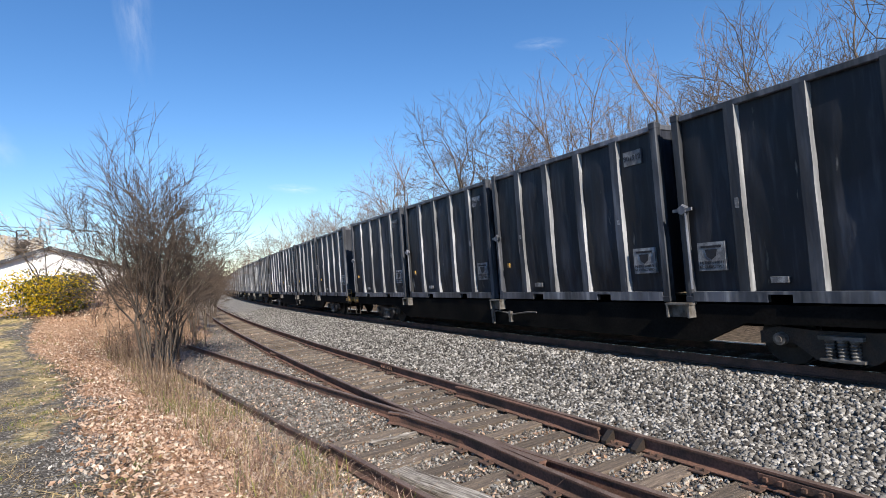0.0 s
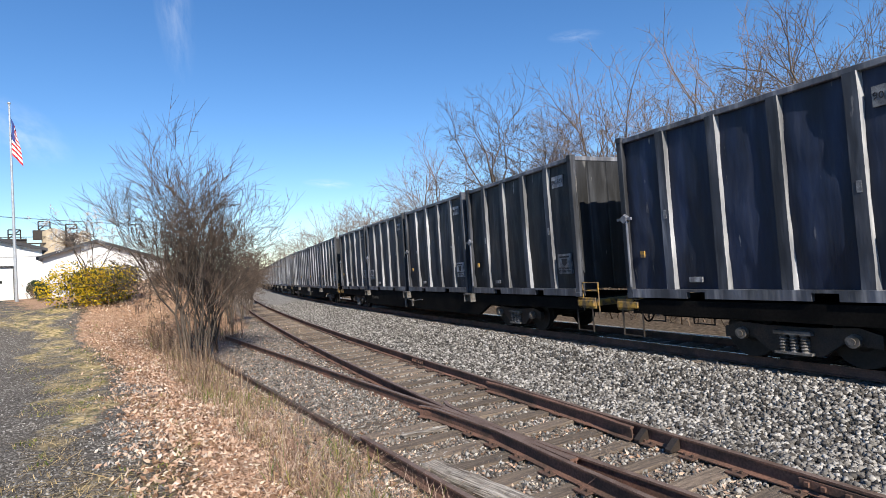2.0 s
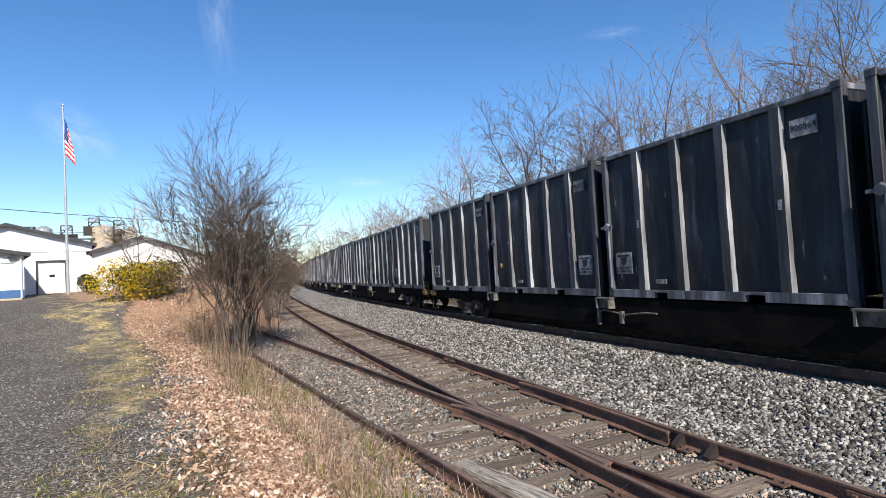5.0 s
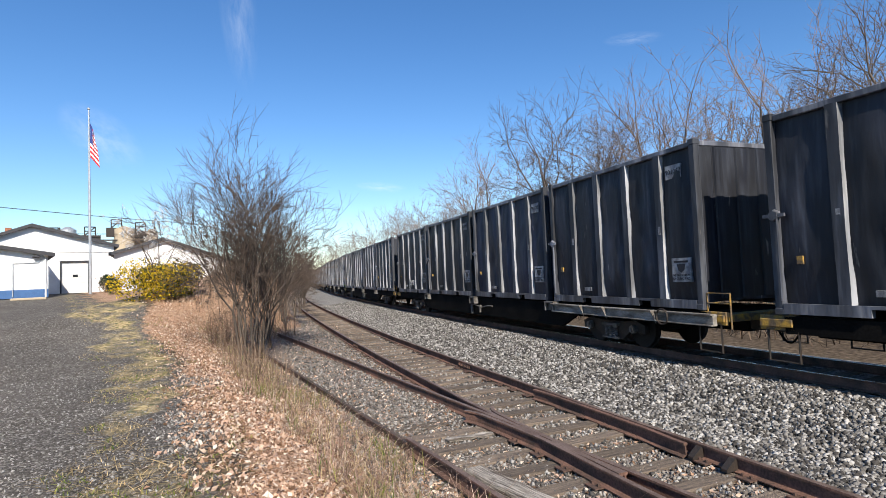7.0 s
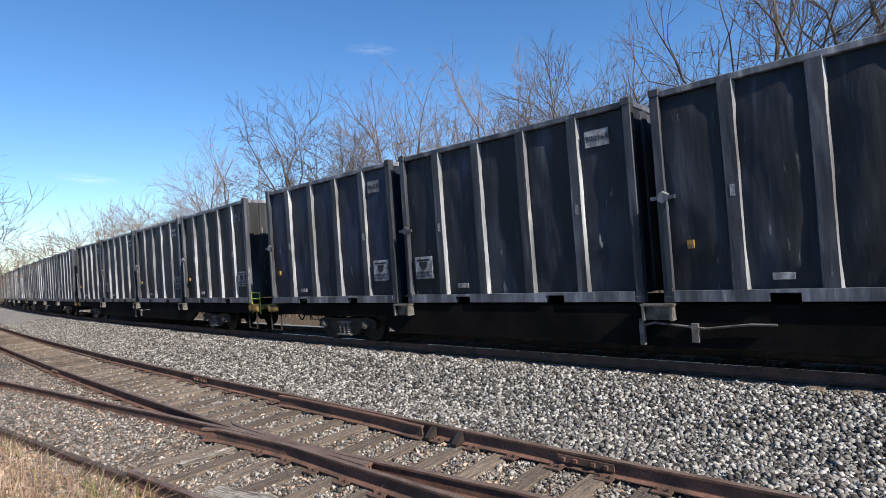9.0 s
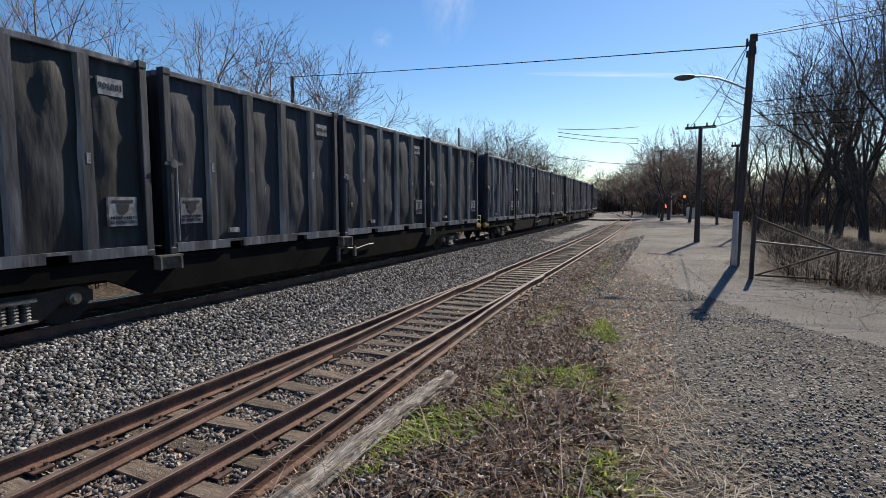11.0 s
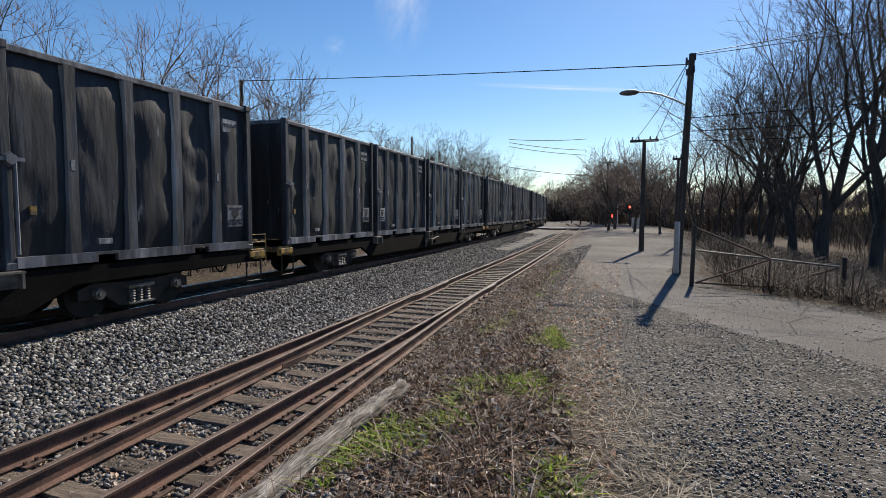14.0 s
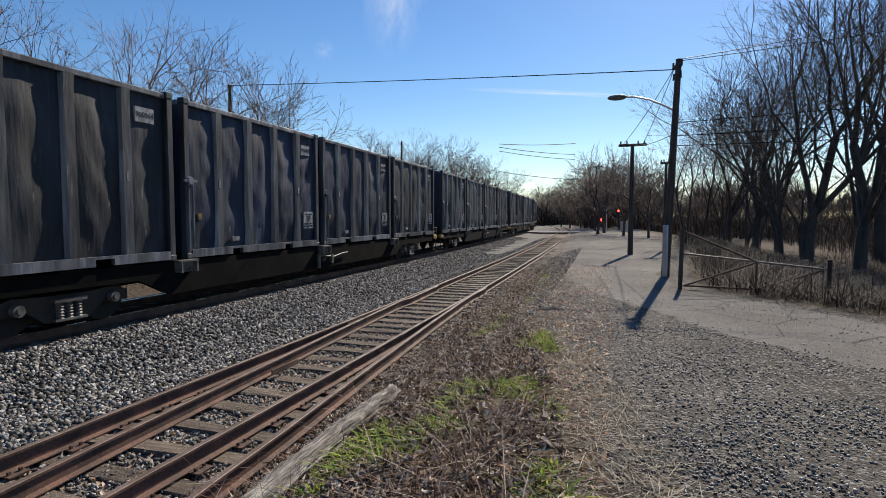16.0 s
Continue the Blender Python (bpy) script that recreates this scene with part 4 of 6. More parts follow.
for k in range(FIRST, LAST + 1):
    c = put_copy(base_car, not used_car, car_pose(k, 0))
    used_car = True
    moving.append((c, k, Matrix.Identity(4)))
    if k == 5:
        side_beam(c)
    if k == 7:
        for o in c.children:
            if o.name.startswith("hand_rail"):
                o.data = o.data.copy()
                o.data.materials[0] = M["lime"]
                o["label"] = "bright lime hand rail"
    if k == 1:
        me = text_mesh("KLX 80048", 0.24)
        me.materials.append(M["faded"])
        at(part("reporting_mark", me, None, c, "faded grey reporting mark"), -5.1, -1.203, 0.66, 90, 0, 0)
    for j in range(4):
        kind = KNOWN.get((k, j), PATTERN.choice((0, 0, 1, 1, 2, 6, 6, 5, 5, 0)))
        off = pose(11.98 - LEN / 2 - j * (LEN + GAP), PATTERN.uniform(-0.02, 0.02), DECK)
        box_ = put_copy(TYPES[kind], kind not in used_type, car_pose(k, 0) @ off)
        used_type.add(kind)
        moving.append((box_, k, off))
for i, ob in enumerate(TYPES):
    if i not in used_type:
        for o in (*ob.children_recursive, ob):
            bpy.data.objects.remove(o)


def motions():
    """The train runs through at an even speed, and its wheels turn."""
    times = [i * 0.5 for i in range(33)]
    for ob, k, off in moving:
        walk(ob, [(t, car_pose(k, t) @ off) for t in times])
    for place in (-0.89, 0.89):
        sets = [o for o in bpy.data.objects if o.name.startswith("wheelset") and (o.matrix_basis.translation.x > 0) == (place > 0)]
        turn = math.degrees(SPEED / FPS / 0.4572)
        walk(sets[0], [(f / FPS, pose(place, 0, 0.457, 0, turn * f % 360, 0)) for f in range(481)])
        act = sets[0].animation_data.action
        for o in sets[1:]:
            o.rotation_mode = "QUATERNION"
            o.animation_data_create().action = act
            o.animation_data.action_slot = sets[0].animation_data.action_slot


def fast_mesh(name, verts, tris, material):
    me = bpy.data.meshes.new(name)
    me.vertices.add(len(verts))
    me.vertices.foreach_set("co", verts.astype(np.float32).ravel())
    me.loops.add(tris.size)
    me.loops.foreach_set("vertex_index", tris.astype(np.int32).ravel())
    me.polygons.add(len(tris))
    me.polygons.foreach_set("loop_start", np.arange(0, tris.size, 3, dtype=np.int32))
    me.polygons.foreach_set("loop_total", np.full(len(tris), 3, dtype=np.int32))
    me.update(calc_edges=True)
    me.materials.append(material)
    return me


# ---- trees and scrub ----
def bark(name, base, second, rough=0.9):
    return mat(name, base, rough, vary=0.35, scale=4, fine=40, second=second, stretch=(1, 1, 0.25), bump=0.6, bump_dist=0.02)


M["bark"] = bark("grey_bark", (0.095, 0.078, 0.066), (0.045, 0.037, 0.031))
M["twig"] = bark("twig_bark", (0.15, 0.114, 0.088), (0.068, 0.051, 0.04))
M["bark_dark"] = bark("dark_bark", (0.085, 0.066, 0.053), (0.042, 0.033, 0.027))
M["twig_dark"] = bark("dark_twig", (0.13, 0.095, 0.073), (0.07, 0.052, 0.04))
M["twig_red"] = bark("reddish_twig", (0.25, 0.178, 0.137), (0.13, 0.095, 0.074))
M["dry_leaf"] = island_mat("dry_leaf", [(0.22, 0.13, 0.08), (0.56, 0.37, 0.26), (0.7, 0.52, 0.39), (0.36, 0.22, 0.14), (0.82, 0.7, 0.58), (0.58, 0.41, 0.31)], translucent=0.4)
M["litter"] = island_mat("dark_litter", [(0.06, 0.04, 0.028), (0.15, 0.1, 0.068), (0.28, 0.2, 0.14), (0.1, 0.066, 0.045), (0.65, 0.58, 0.5), (0.2, 0.13, 0.09), (0.45, 0.36, 0.28)], translucent=0.2)
M["straw"] = island_mat("dry_grass", [(0.28, 0.21, 0.11), (0.62, 0.48, 0.26), (0.5, 0.38, 0.2), (0.17, 0.12, 0.07)], translucent=0.4)
M["stem"] = island_mat("dead_stem", [(0.12, 0.075, 0.05), (0.22, 0.15, 0.1), (0.3, 0.22, 0.15), (0.085, 0.05, 0.037)])
M["cane"] = island_mat("dead_cane", [(0.11, 0.068, 0.05), (0.27, 0.18, 0.13), (0.46, 0.36, 0.28), (0.18, 0.105, 0.078), (0.32, 0.22, 0.16)])
M["matted"] = island_mat("matted_grass", [(0.2, 0.165, 0.12), (0.42, 0.365, 0.285), (0.3, 0.25, 0.185), (0.12, 0.098, 0.07), (0.5, 0.445, 0.36)], translucent=0.3)
M["bramble"] = island_mat("dead_bramble", [(0.07, 0.042, 0.032), (0.15, 0.095, 0.072), (0.1, 0.06, 0.045), (0.36, 0.29, 0.24), (0.06, 0.037, 0.03), (0.19, 0.125, 0.095)])
M["sprout"] = island_mat("spring_sprout", [(0.1, 0.17, 0.025), (0.24, 0.34, 0.045), (0.4, 0.46, 0.09), (0.15, 0.23, 0.03), (0.34, 0.32, 0.12)], translucent=0.5)
M["brush"] = island_mat("dark_brush", [(0.04, 0.028, 0.02), (0.1, 0.07, 0.048), (0.065, 0.045, 0.032), (0.12, 0.084, 0.057)])
M["green"] = island_mat("grass_green", [(0.08, 0.12, 0.02), (0.17, 0.21, 0.035), (0.28, 0.28, 0.07), (0.3, 0.25, 0.12), (0.12, 0.16, 0.035)], translucent=0.4)
M["petal_yellow"] = island_mat("yellow_blossom", [(0.6, 0.42, 0.01), (0.75, 0.55, 0.03), (0.5, 0.33, 0.01), (0.12, 0.12, 0.02)], translucent=0.4)
M["petal_white"] = island_mat("white_blossom", [(0.6, 0.58, 0.55), (0.75, 0.74, 0.72), (0.5, 0.46, 0.44)], translucent=0.4)
M["shrub_leaf"] = island_mat("shrub_leaf", [(0.05, 0.07, 0.015), (0.11, 0.12, 0.03), (0.16, 0.14, 0.05), (0.08, 0.06, 0.03)], translucent=0.4)
M["needle"] = island_mat("conifer_green", [(0.012, 0.03, 0.014), (0.03, 0.055, 0.022), (0.02, 0.04, 0.015)])


class Tubes:
    """Collects tapered bent tubes into one mesh."""

    def __init__(self):
        self.v, self.f = [], []

    def add(self, pts, radii, sides):
        pts = np.asarray(pts, float)
        d = np.gradient(pts, axis=0)
        d /= np.linalg.norm(d, axis=1)[:, None] + 1e-9
        ref = np.array((0.3, 0.9, 0.1)) if abs(d[0][1]) < 0.8 else np.array((1.0, 0, 0))
        a = np.cross(d, ref)
        a /= np.linalg.norm(a, axis=1)[:, None] + 1e-9
        b = np.cross(d, a)
        w = np.arange(sides) * 2 * math.pi / sides
        ring = pts[:, None] + np.asarray(radii)[:, None, None] * (np.cos(w)[None, :, None] * a[:, None] + np.sin(w)[None, :, None] * b[:, None])
        base = len(self.v)
        self.v.extend(map(tuple, ring.reshape(-1, 3)))
        for i in range(len(pts) - 1):
            for j in range(sides):
                k = (j + 1) % sides
                self.f.append((base + i * sides + j, base + i * sides + k, base + (i + 1) * sides + k, base + (i + 1) * sides + j))

    def mesh(self, name, material, smooth=True):
        me = soup(name, self.v, self.f, material)
        if smooth:
            me.polygons.foreach_set("use_smooth", [True] * len(me.polygons))
        return me


def grow(rnd, start, heading, length, radius, curl, lift, k):
    """A wandering line of k points that bends towards the light."""
    pts, d, p = [np.array(start)], np.array(heading, float), np.array(start, float)
    for _ in range(k - 1):
        d = d + np.array([rnd.gauss(0, curl), rnd.gauss(0, curl), rnd.gauss(0, curl * 0.7) + lift])
        d /= np.linalg.norm(d)
        p = p + d * length / (k - 1)
        pts.append(p)
    return np.array(pts), d


def bare_tree(name, label, seed, height, stems=1, clear=0.3, fork=4, wide=0.6, levels=7, trunk_r=0.25, twig_r=0.01, keep=0.8, lift=0.05, curl=0.12, shoots=0.7,
              splay=0.22, first=0.28, bark_m="bark", twig_m="twig", extra=None, category="tree", group="bare trees"):
    """A leafless tree: stems that fork again and again, each fork thinner and shorter, with side shoots that fill the crown."""
    rg = np.random.default_rng(seed)

    def unit(v):
        return v / (np.linalg.norm(v, axis=1)[:, None] + 1e-9)

    def away(d, angle):
        r = rg.normal(size=d.shape)
        r = unit(r - d * (r * d).sum(1)[:, None])
        return d * np.cos(angle)[:, None] + r * np.sin(angle)[:, None]

    p = np.zeros((stems, 3)) if stems == 1 else np.c_[rg.normal(0, 0.02, (stems, 2)), np.zeros(stems)]
    d = unit(np.c_[rg.normal(0, 0.05 if stems == 1 else splay, (stems, 2)), np.ones(stems)])
    ln, rad = np.full(stems, clear) * rg.uniform(0.75, 1.15, stems), np.full(stems, trunk_r) * rg.uniform(0.6, 1.0, stems) ** (stems > 1)
    runs = []
    for lev in range(levels + 1):
        last = lev == levels
        k = 2 if last else 5 if lev < 2 else 3
        pts, e, q, turns_ = [p], d, p, [d]
        for _ in range(k - 1):
            e = unit(e + rg.normal(size=e.shape) * curl * (1, 1, 0.7) * (0.5 if lev == 0 else 1 + 0.2 * min(lev, 5)) + (0, 0, lift if lev else 0.02))
            q = q + e * (ln / (k - 1))[:, None]
            pts.append(q)
            turns_.append(e)
        end = rad * (0.35 if last else 0.84)
        runs.append((lev, np.stack(pts, 1), rad[:, None] + (end - rad)[:, None] * np.linspace(0, 1, k)))
        if last:
            break
        nxt = []
        for c in range(fork if lev == 0 else 3):
            sel = np.ones(len(q), bool) if c < 2 or lev == 0 else rg.uniform(size=len(q)) < 0.3
            m = int(sel.sum())
            ang = np.abs(rg.normal(0.3, 0.12, m)) if c == 0 else rg.uniform(0.7, 1.35, m) * wide
            base_len = ln[sel] * keep if lev else np.full(m, first)
            nxt.append((q[sel], away(e[sel], ang), base_len * (rg.uniform(0.85, 1.15, m) if c == 0 else rg.uniform(0.7, 1.05, m)), np.maximum(twig_r, end[sel] * (0.78 if c == 0 else 0.58))))
        if lev:
            sel = rg.uniform(size=len(q)) < shoots
            m, j = int(sel.sum()), 1 + (lev < 2)
            nxt.append((pts[j][sel], away(turns_[j][sel], rg.uniform(0.6, 1.1, m)), ln[sel] * rg.uniform(0.4, 0.7, m), np.maximum(twig_r, end[sel] * 0.4)))
        p, d, ln, rad = (np.concatenate(w) for w in zip(*nxt))
    size = height / max(r[1][:, :, 2].max() for r in runs)
    meshes = []
    for low, high, m_name in ((0, 2, bark_m), (3, levels, twig_m)):
        vs, fs, n0 = [], [], 0
        for lev, pts, rr in runs:
            if not low <= lev <= high:
                continue
            pts = pts * size
            if lev == 0:
                pts[:, 0, 2] -= 0.2
                rr = rr.copy()
                rr[:, 0] *= 1.35
            sides = (9, 7, 6, 4)[lev] if lev < 4 else 3
            n, k = rr.shape
            t = np.gradient(pts, axis=1)
            t /= np.linalg.norm(t, axis=2)[:, :, None] + 1e-9
            ref = np.where(np.abs(t[:, :1, 1:2]) < 0.8, np.array((0.3, 0.9, 0.1)), np.array((1.0, 0, 0)))
            u = np.cross(t, ref)
            u /= np.linalg.norm(u, axis=2)[:, :, None] + 1e-9
            w = np.cross(t, u)
            g = np.arange(sides) * 2 * math.pi / sides
            ring = pts[:, :, None] + rr[:, :, None, None] * (np.cos(g)[:, None] * u[:, :, None] + np.sin(g)[:, None] * w[:, :, None])
            vs.append(ring.reshape(-1, 3))
            i, j = np.meshgrid(np.arange(k - 1), np.arange(sides), indexing="ij")
            jn = (j + 1) % sides
            quad = np.stack([i * sides + j, i * sides + jn, (i + 1) * sides + jn, (i + 1) * sides + j], -1).reshape(-1, 4)
            tri = np.concatenate([quad[:, (0, 1, 2)], quad[:, (0, 2, 3)]])
            fs.append((tri[None] + (n0 + np.arange(n) * k * sides)[:, None, None]).reshape(-1, 3))
            n0 += n * k * sides
        me = fast_mesh("limbs", np.concatenate(vs), np.concatenate(fs), M[m_name])
        me.polygons.foreach_set("use_smooth", [True] * len(me.polygons))
        meshes.append(me)
    thing = tagged(new(name), label, category, group)
    part("trunk", meshes[0], None, thing)
    part("crown", meshes[1], None, thing, "bare branching twigs")
    if extra:
        rnd = random.Random(seed)
        tips = runs[-1][1][:, -1] * size
        petal_name, material, count, flake = extra
        v, f = [], []
        for _ in range(count):
            c = tips[rnd.randrange(len(tips))] + np.array([rnd.gauss(0, 0.06) for _ in range(3)])
            scatter_flake(rnd, v, f, c, flake)
        part(petal_name, soup(petal_name, v, f, M[material]), None, thing)
    return thing


def scatter_flake(rnd, v, f, c, size):
    """A small cupped leaf or petal of two triangles."""
    a = np.array([rnd.gauss(0, 1) for _ in range(3)])
    a /= np.linalg.norm(a)
    b = np.cross(a, (rnd.gauss(0, 1), rnd.gauss(0, 1), rnd.gauss(0, 1)))
    b /= np.linalg.norm(b) + 1e-9
    s = size * rnd.uniform(0.6, 1.4)
    n = np.cross(a, b)
    k = len(v)
    v += [tuple(c - a * s), tuple(c + b * s * 0.55 + n * s * 0.2), tuple(c + a * s), tuple(c - b * s * 0.55 + n * s * 0.2)]
    f += [(k, k + 1, k + 2), (k, k + 2, k + 3)]


def z_at(x, y):
    return float(ground_z([x], [y])[0])


def plant_copies(base, spots, first=True):
    """Sets one plant and its copies on the ground: x, y, size against the base, turn."""
    for i, (x, y, k, rz) in enumerate(spots):
        m = pose(x, y, z_at(x, y) - 0.05, 0, 0, rz) @ Matrix.Diagonal((k, k, k, 1))
        if i == 0:
            base.matrix_basis = m
        else:
            copy_thing(base, m)


# heights of the bases: big 16, forked 16, slim 11, dark 16, light 13 m
big = bare_tree("bare_tree", "large round-crowned bare deciduous tree behind the railway", 11, 16, clear=0.2, fork=6, wide=0.6, levels=8, trunk_r=0.28, twig_r=0.01, keep=0.78, lift=0.035, curl=0.06, shoots=0.6)
forked = bare_tree("bare_tree", "tall bare tree with steep forking limbs in early spring", 23, 16, clear=0.34, fork=4, wide=0.55, levels=7, trunk_r=0.24, twig_r=0.009, keep=0.79, lift=0.05, curl=0.07, shoots=0.4)
slim = bare_tree("bare_tree", "slim bare young tree with sparse upright branches", 37, 11, clear=0.3, fork=4, wide=0.55, levels=6, trunk_r=0.11, twig_r=0.008, keep=0.79, lift=0.04, curl=0.08, shoots=0.7, twig_m="twig_red")
dark = bare_tree("bare_tree", "dark leafless woodland tree forking low into heavy curved limbs", 52, 16, clear=0.2, fork=4, wide=0.5, levels=7, trunk_r=0.27, twig_r=0.007, keep=0.8, lift=0.07, curl=0.09, shoots=0.35, bark_m="bark_dark", twig_m="twig_dark")
dark2 = bare_tree("bare_tree", "dark leafless tree with slender leaning stems", 67, 15, stems=2, clear=0.4, fork=3, wide=0.6, levels=7, trunk_r=0.15, twig_r=0.006, keep=0.8, lift=0.05, curl=0.08, splay=0.12, shoots=0.35, bark_m="bark_dark", twig_m="twig_dark")
light = bare_tree("bare_tree", "distant leafless tree in a grey-brown tree line", 83, 13, clear=0.2, fork=5, wide=0.65, levels=6, trunk_r=0.2, twig_r=0.019, keep=0.8, lift=0.03, curl=0.07, shoots=0.6, twig_m="twig_red")


def swung(spots, f=1.0):
    """The same spots at the crossing end of the place, or part of the way round."""
    return tuple((x + f * (south(x, y)[0] - x), y + f * (south(x, y)[1] - y), k, rz) for x, y, k, rz in spots)


def bearing(*spots):
    """Places by heading and distance from the middle of the yard, with size and turn."""
    return tuple((-math.sin(radians(a)) * d, math.cos(radians(a)) * d, k, rz) for a, d, k, rz in spots)


plant_copies(big, bearing((-4.8, 38, 1.0, 0), (-10.0, 46, 0.92, 70), (-17.0, 47, 0.95, 140), (-28.5, 42, 1.05, 260), (-35, 38, 1.05, 20), (-57, 34, 1.05, 320),
                          (-122.6, 88, 1.02, 15), (-126.0, 91, 1.07, 75), (-129.6, 88, 1.0, 135), (-133.0, 92, 1.0, 195), (-136.0, 96, 0.9, 255)))
plant_copies(forked, bearing((-13.4, 40, 0.86, 300), (-20.5, 38, 0.88, 40), (-25.5, 31, 0.95, 10), (-30.5, 28, 1.05, 100), (-37.5, 29, 1.1, 55)) + swung(((18.5, 19.7, 1.36, 0), (20.4, 16.1, 1.33, 80), (23.5, 13.3, 1.36, 150), (24.5, 8.7, 1.27, 220),
                      (33, 20, 1.13, 110)), 0.6))
plant_copies(slim, bearing((5.4, 50, 1.25, 200), (3.6, 54, 1.2, 90), (-11.5, 38, 1.15, 10), (-16.5, 37, 1.15, 130), (-23, 34, 1.15, 50)) + swung(((29.5, 5.3, 0.95, 0), (29.8, 3.1, 0.92, 60), (27.8, 3.6, 0.9, 30)), 0.7)
             + swung(((30.0, -1.3, 0.92, 120), (29.8, -2.8, 0.9, 180), (29.4, -6.2, 0.86, 240), (31.4, -7.6, 0.86, 300), (31.0, -4.6, 0.86, 20))))
rf = random.Random(401)
far_spots = list(bearing((6.8, 60, 0.95, 90), (9.0, 62, 0.9, 10), (11.2, 64, 1.0, 150), (12.8, 70, 1.02, 210), (14.4, 80, 1.08, 270), (17.2, 92, 1.15, 330), (15.6, 86, 1.0, 45), (18.8, 120, 1.1, 100), (20.2, 160, 1.25, 160), (21.4, 200, 1.3, 30)))
far_spots += swung(((82.7, -35.4, 1.3, 0), (85.3, -41.8, 1.32, 60), (78.9, -43.3, 1.2, 120), (80.8, -50.0, 1.22, 180), (90.1, -63.2, 1.15, 240), (96, -70, 1.1, 30), (84, -38.5, 1.2, 200), (82, -46.5, 1.15, 260), (86, -56, 1.2, 90),
                    (40.8, -44.0, 0.82, 20), (36.5, -43.0, 0.74, 80), (31.5, -40.4, 0.64, 140), (43.5, -48, 0.84, 200)))
# woods beyond the crossing, where the line bends out of sight
far_spots += bearing((-141.5, 118, 0.75, 0), (-142.6, 112, 0.78, 60), (-143.5, 104, 0.82, 120), (-144.6, 96, 0.88, 180), (-145.8, 92, 0.9, 240), (-147.0, 88, 1.0, 300), (-140.6, 150, 0.95, 20), (-139.4, 158, 1.0, 90), (-138.0, 165, 1.05, 50), (-141.8, 155, 0.95, 310), (-143.0, 140, 0.9, 170),
                     (-148.4, 84, 1.05, 200), (-149.8, 88, 1.05, 260), (-142.0, 130, 0.7, 140))
far_spots += bearing(*((-137.6 - 0.55 * i, 142 + 13 * (i % 3), 0.95, 77 * i) for i in range(12)))
for _ in range(9):
    s = rf.uniform(60, 130)
    x, y, _b = on_line(s, rf.uniform(-36, -22))
    far_spots.append((x, y, rf.uniform(0.8, 1.05), rf.uniform(0, 360)))
for _ in range(14):
    s = rf.uniform(-220, -60)
    x, y, _b = on_line(s, rf.uniform(-26, -13))
    far_spots.append((x, y, rf.uniform(0.6, 0.85), rf.uniform(0, 360)))
for _ in range(24):
    a, d = rf.uniform(-165, -145), rf.uniform(84, 125)
    far_spots += bearing((a, d, rf.uniform(0.7, 1.0), rf.uniform(0, 360)))
far_spots += bearing(*((-48 - 5.2 * i, 62 + 17 * (i % 3), 0.9 + 0.1 * (i % 2), 50 * i) for i in range(13)))
plant_copies(light, [q for q in far_spots if abs(to_line([q[0]], [q[1]])[1][0]) > 5.5])
backwood = bare_tree("bare_tree", "dark leafless tree deep in the wood", 113, 14, clear=0.3, fork=4, wide=0.55, levels=6, trunk_r=0.17, twig_r=0.016, keep=0.83, bark_m="bark_dark", twig_m="twig_dark")
wood_spots = []
for _ in range(34):
    s = rf.uniform(40, 150)
    x, y, _b = on_line(min(s, 75), rf.uniform(15.5, 22) + 0.42 * s * rf.random())
    x, y = x + 0.57 * max(0, s - 75), y - 0.82 * max(0, s - 75)
    wood_spots.append((x, y, rf.uniform(0.65, 1.1), rf.uniform(0, 360)))
plant_copies(backwood, wood_spots)
plant_copies(dark, swung(((12.2, -31.8, 1.15, 0), (16.2, -35.2, 1.15, 70), (14.9, -41.5, 1.2, 150), (25.0, -45.7, 1.05, 40), (30.8, -51.5, 1.0, 130), (21.5, -42.5, 1.0, 250))))
plant_copies(dark2, swung(((18.0, -36.0, 1.1, 0), (19.3, -28.0, 0.6, 70), (30.0, -46.0, 0.95, 150), (23.6, -41.9, 1.05, 220), (14.0, -37.0, 1.2, 300), (12.4, -43.8, 1.2, 20), (34, -56, 1.0, 190), (27.0, -50.0, 1.1, 240))))

thicket = bare_tree("bare_shrub_tree", "tangled bare multi-stemmed small tree on the railway bank", 94, 6.0, stems=7, clear=0.26, fork=3, wide=0.55, levels=6, trunk_r=0.032, twig_r=0.0045, keep=0.8, lift=0.05, curl=0.06, splay=0.13, first=0.26,
                    shoots=0.7, bark_m="bark_dark", twig_m="twig_dark", group="scrub on the bank")
plant_copies(thicket, ((-7.9, 14.0, 1.24, 0), (-8.2, 15.2, 0.8, 150), (-9.0, 17.3, 0.8, 110), (-11.4, 23.4, 0.7, 160), (-13.6, 29.5, 0.68, 280), (-16.0, 35.5, 0.66, 60), (-18.7, 42, 0.68, 190), (-22, 50, 0.7, 310)))
blossom = bare_tree("blossom_tree", "small tree in thin white spring blossom", 97, 5.6, clear=0.25, fork=4, wide=0.5, levels=5, trunk_r=0.08, twig_r=0.006, lift=0.06,
                    extra=("blossom", "petal_white", 2600, 0.045), group="blossom trees")
plant_copies(blossom, ((-22.9, 30.4, 1.0, 0),))


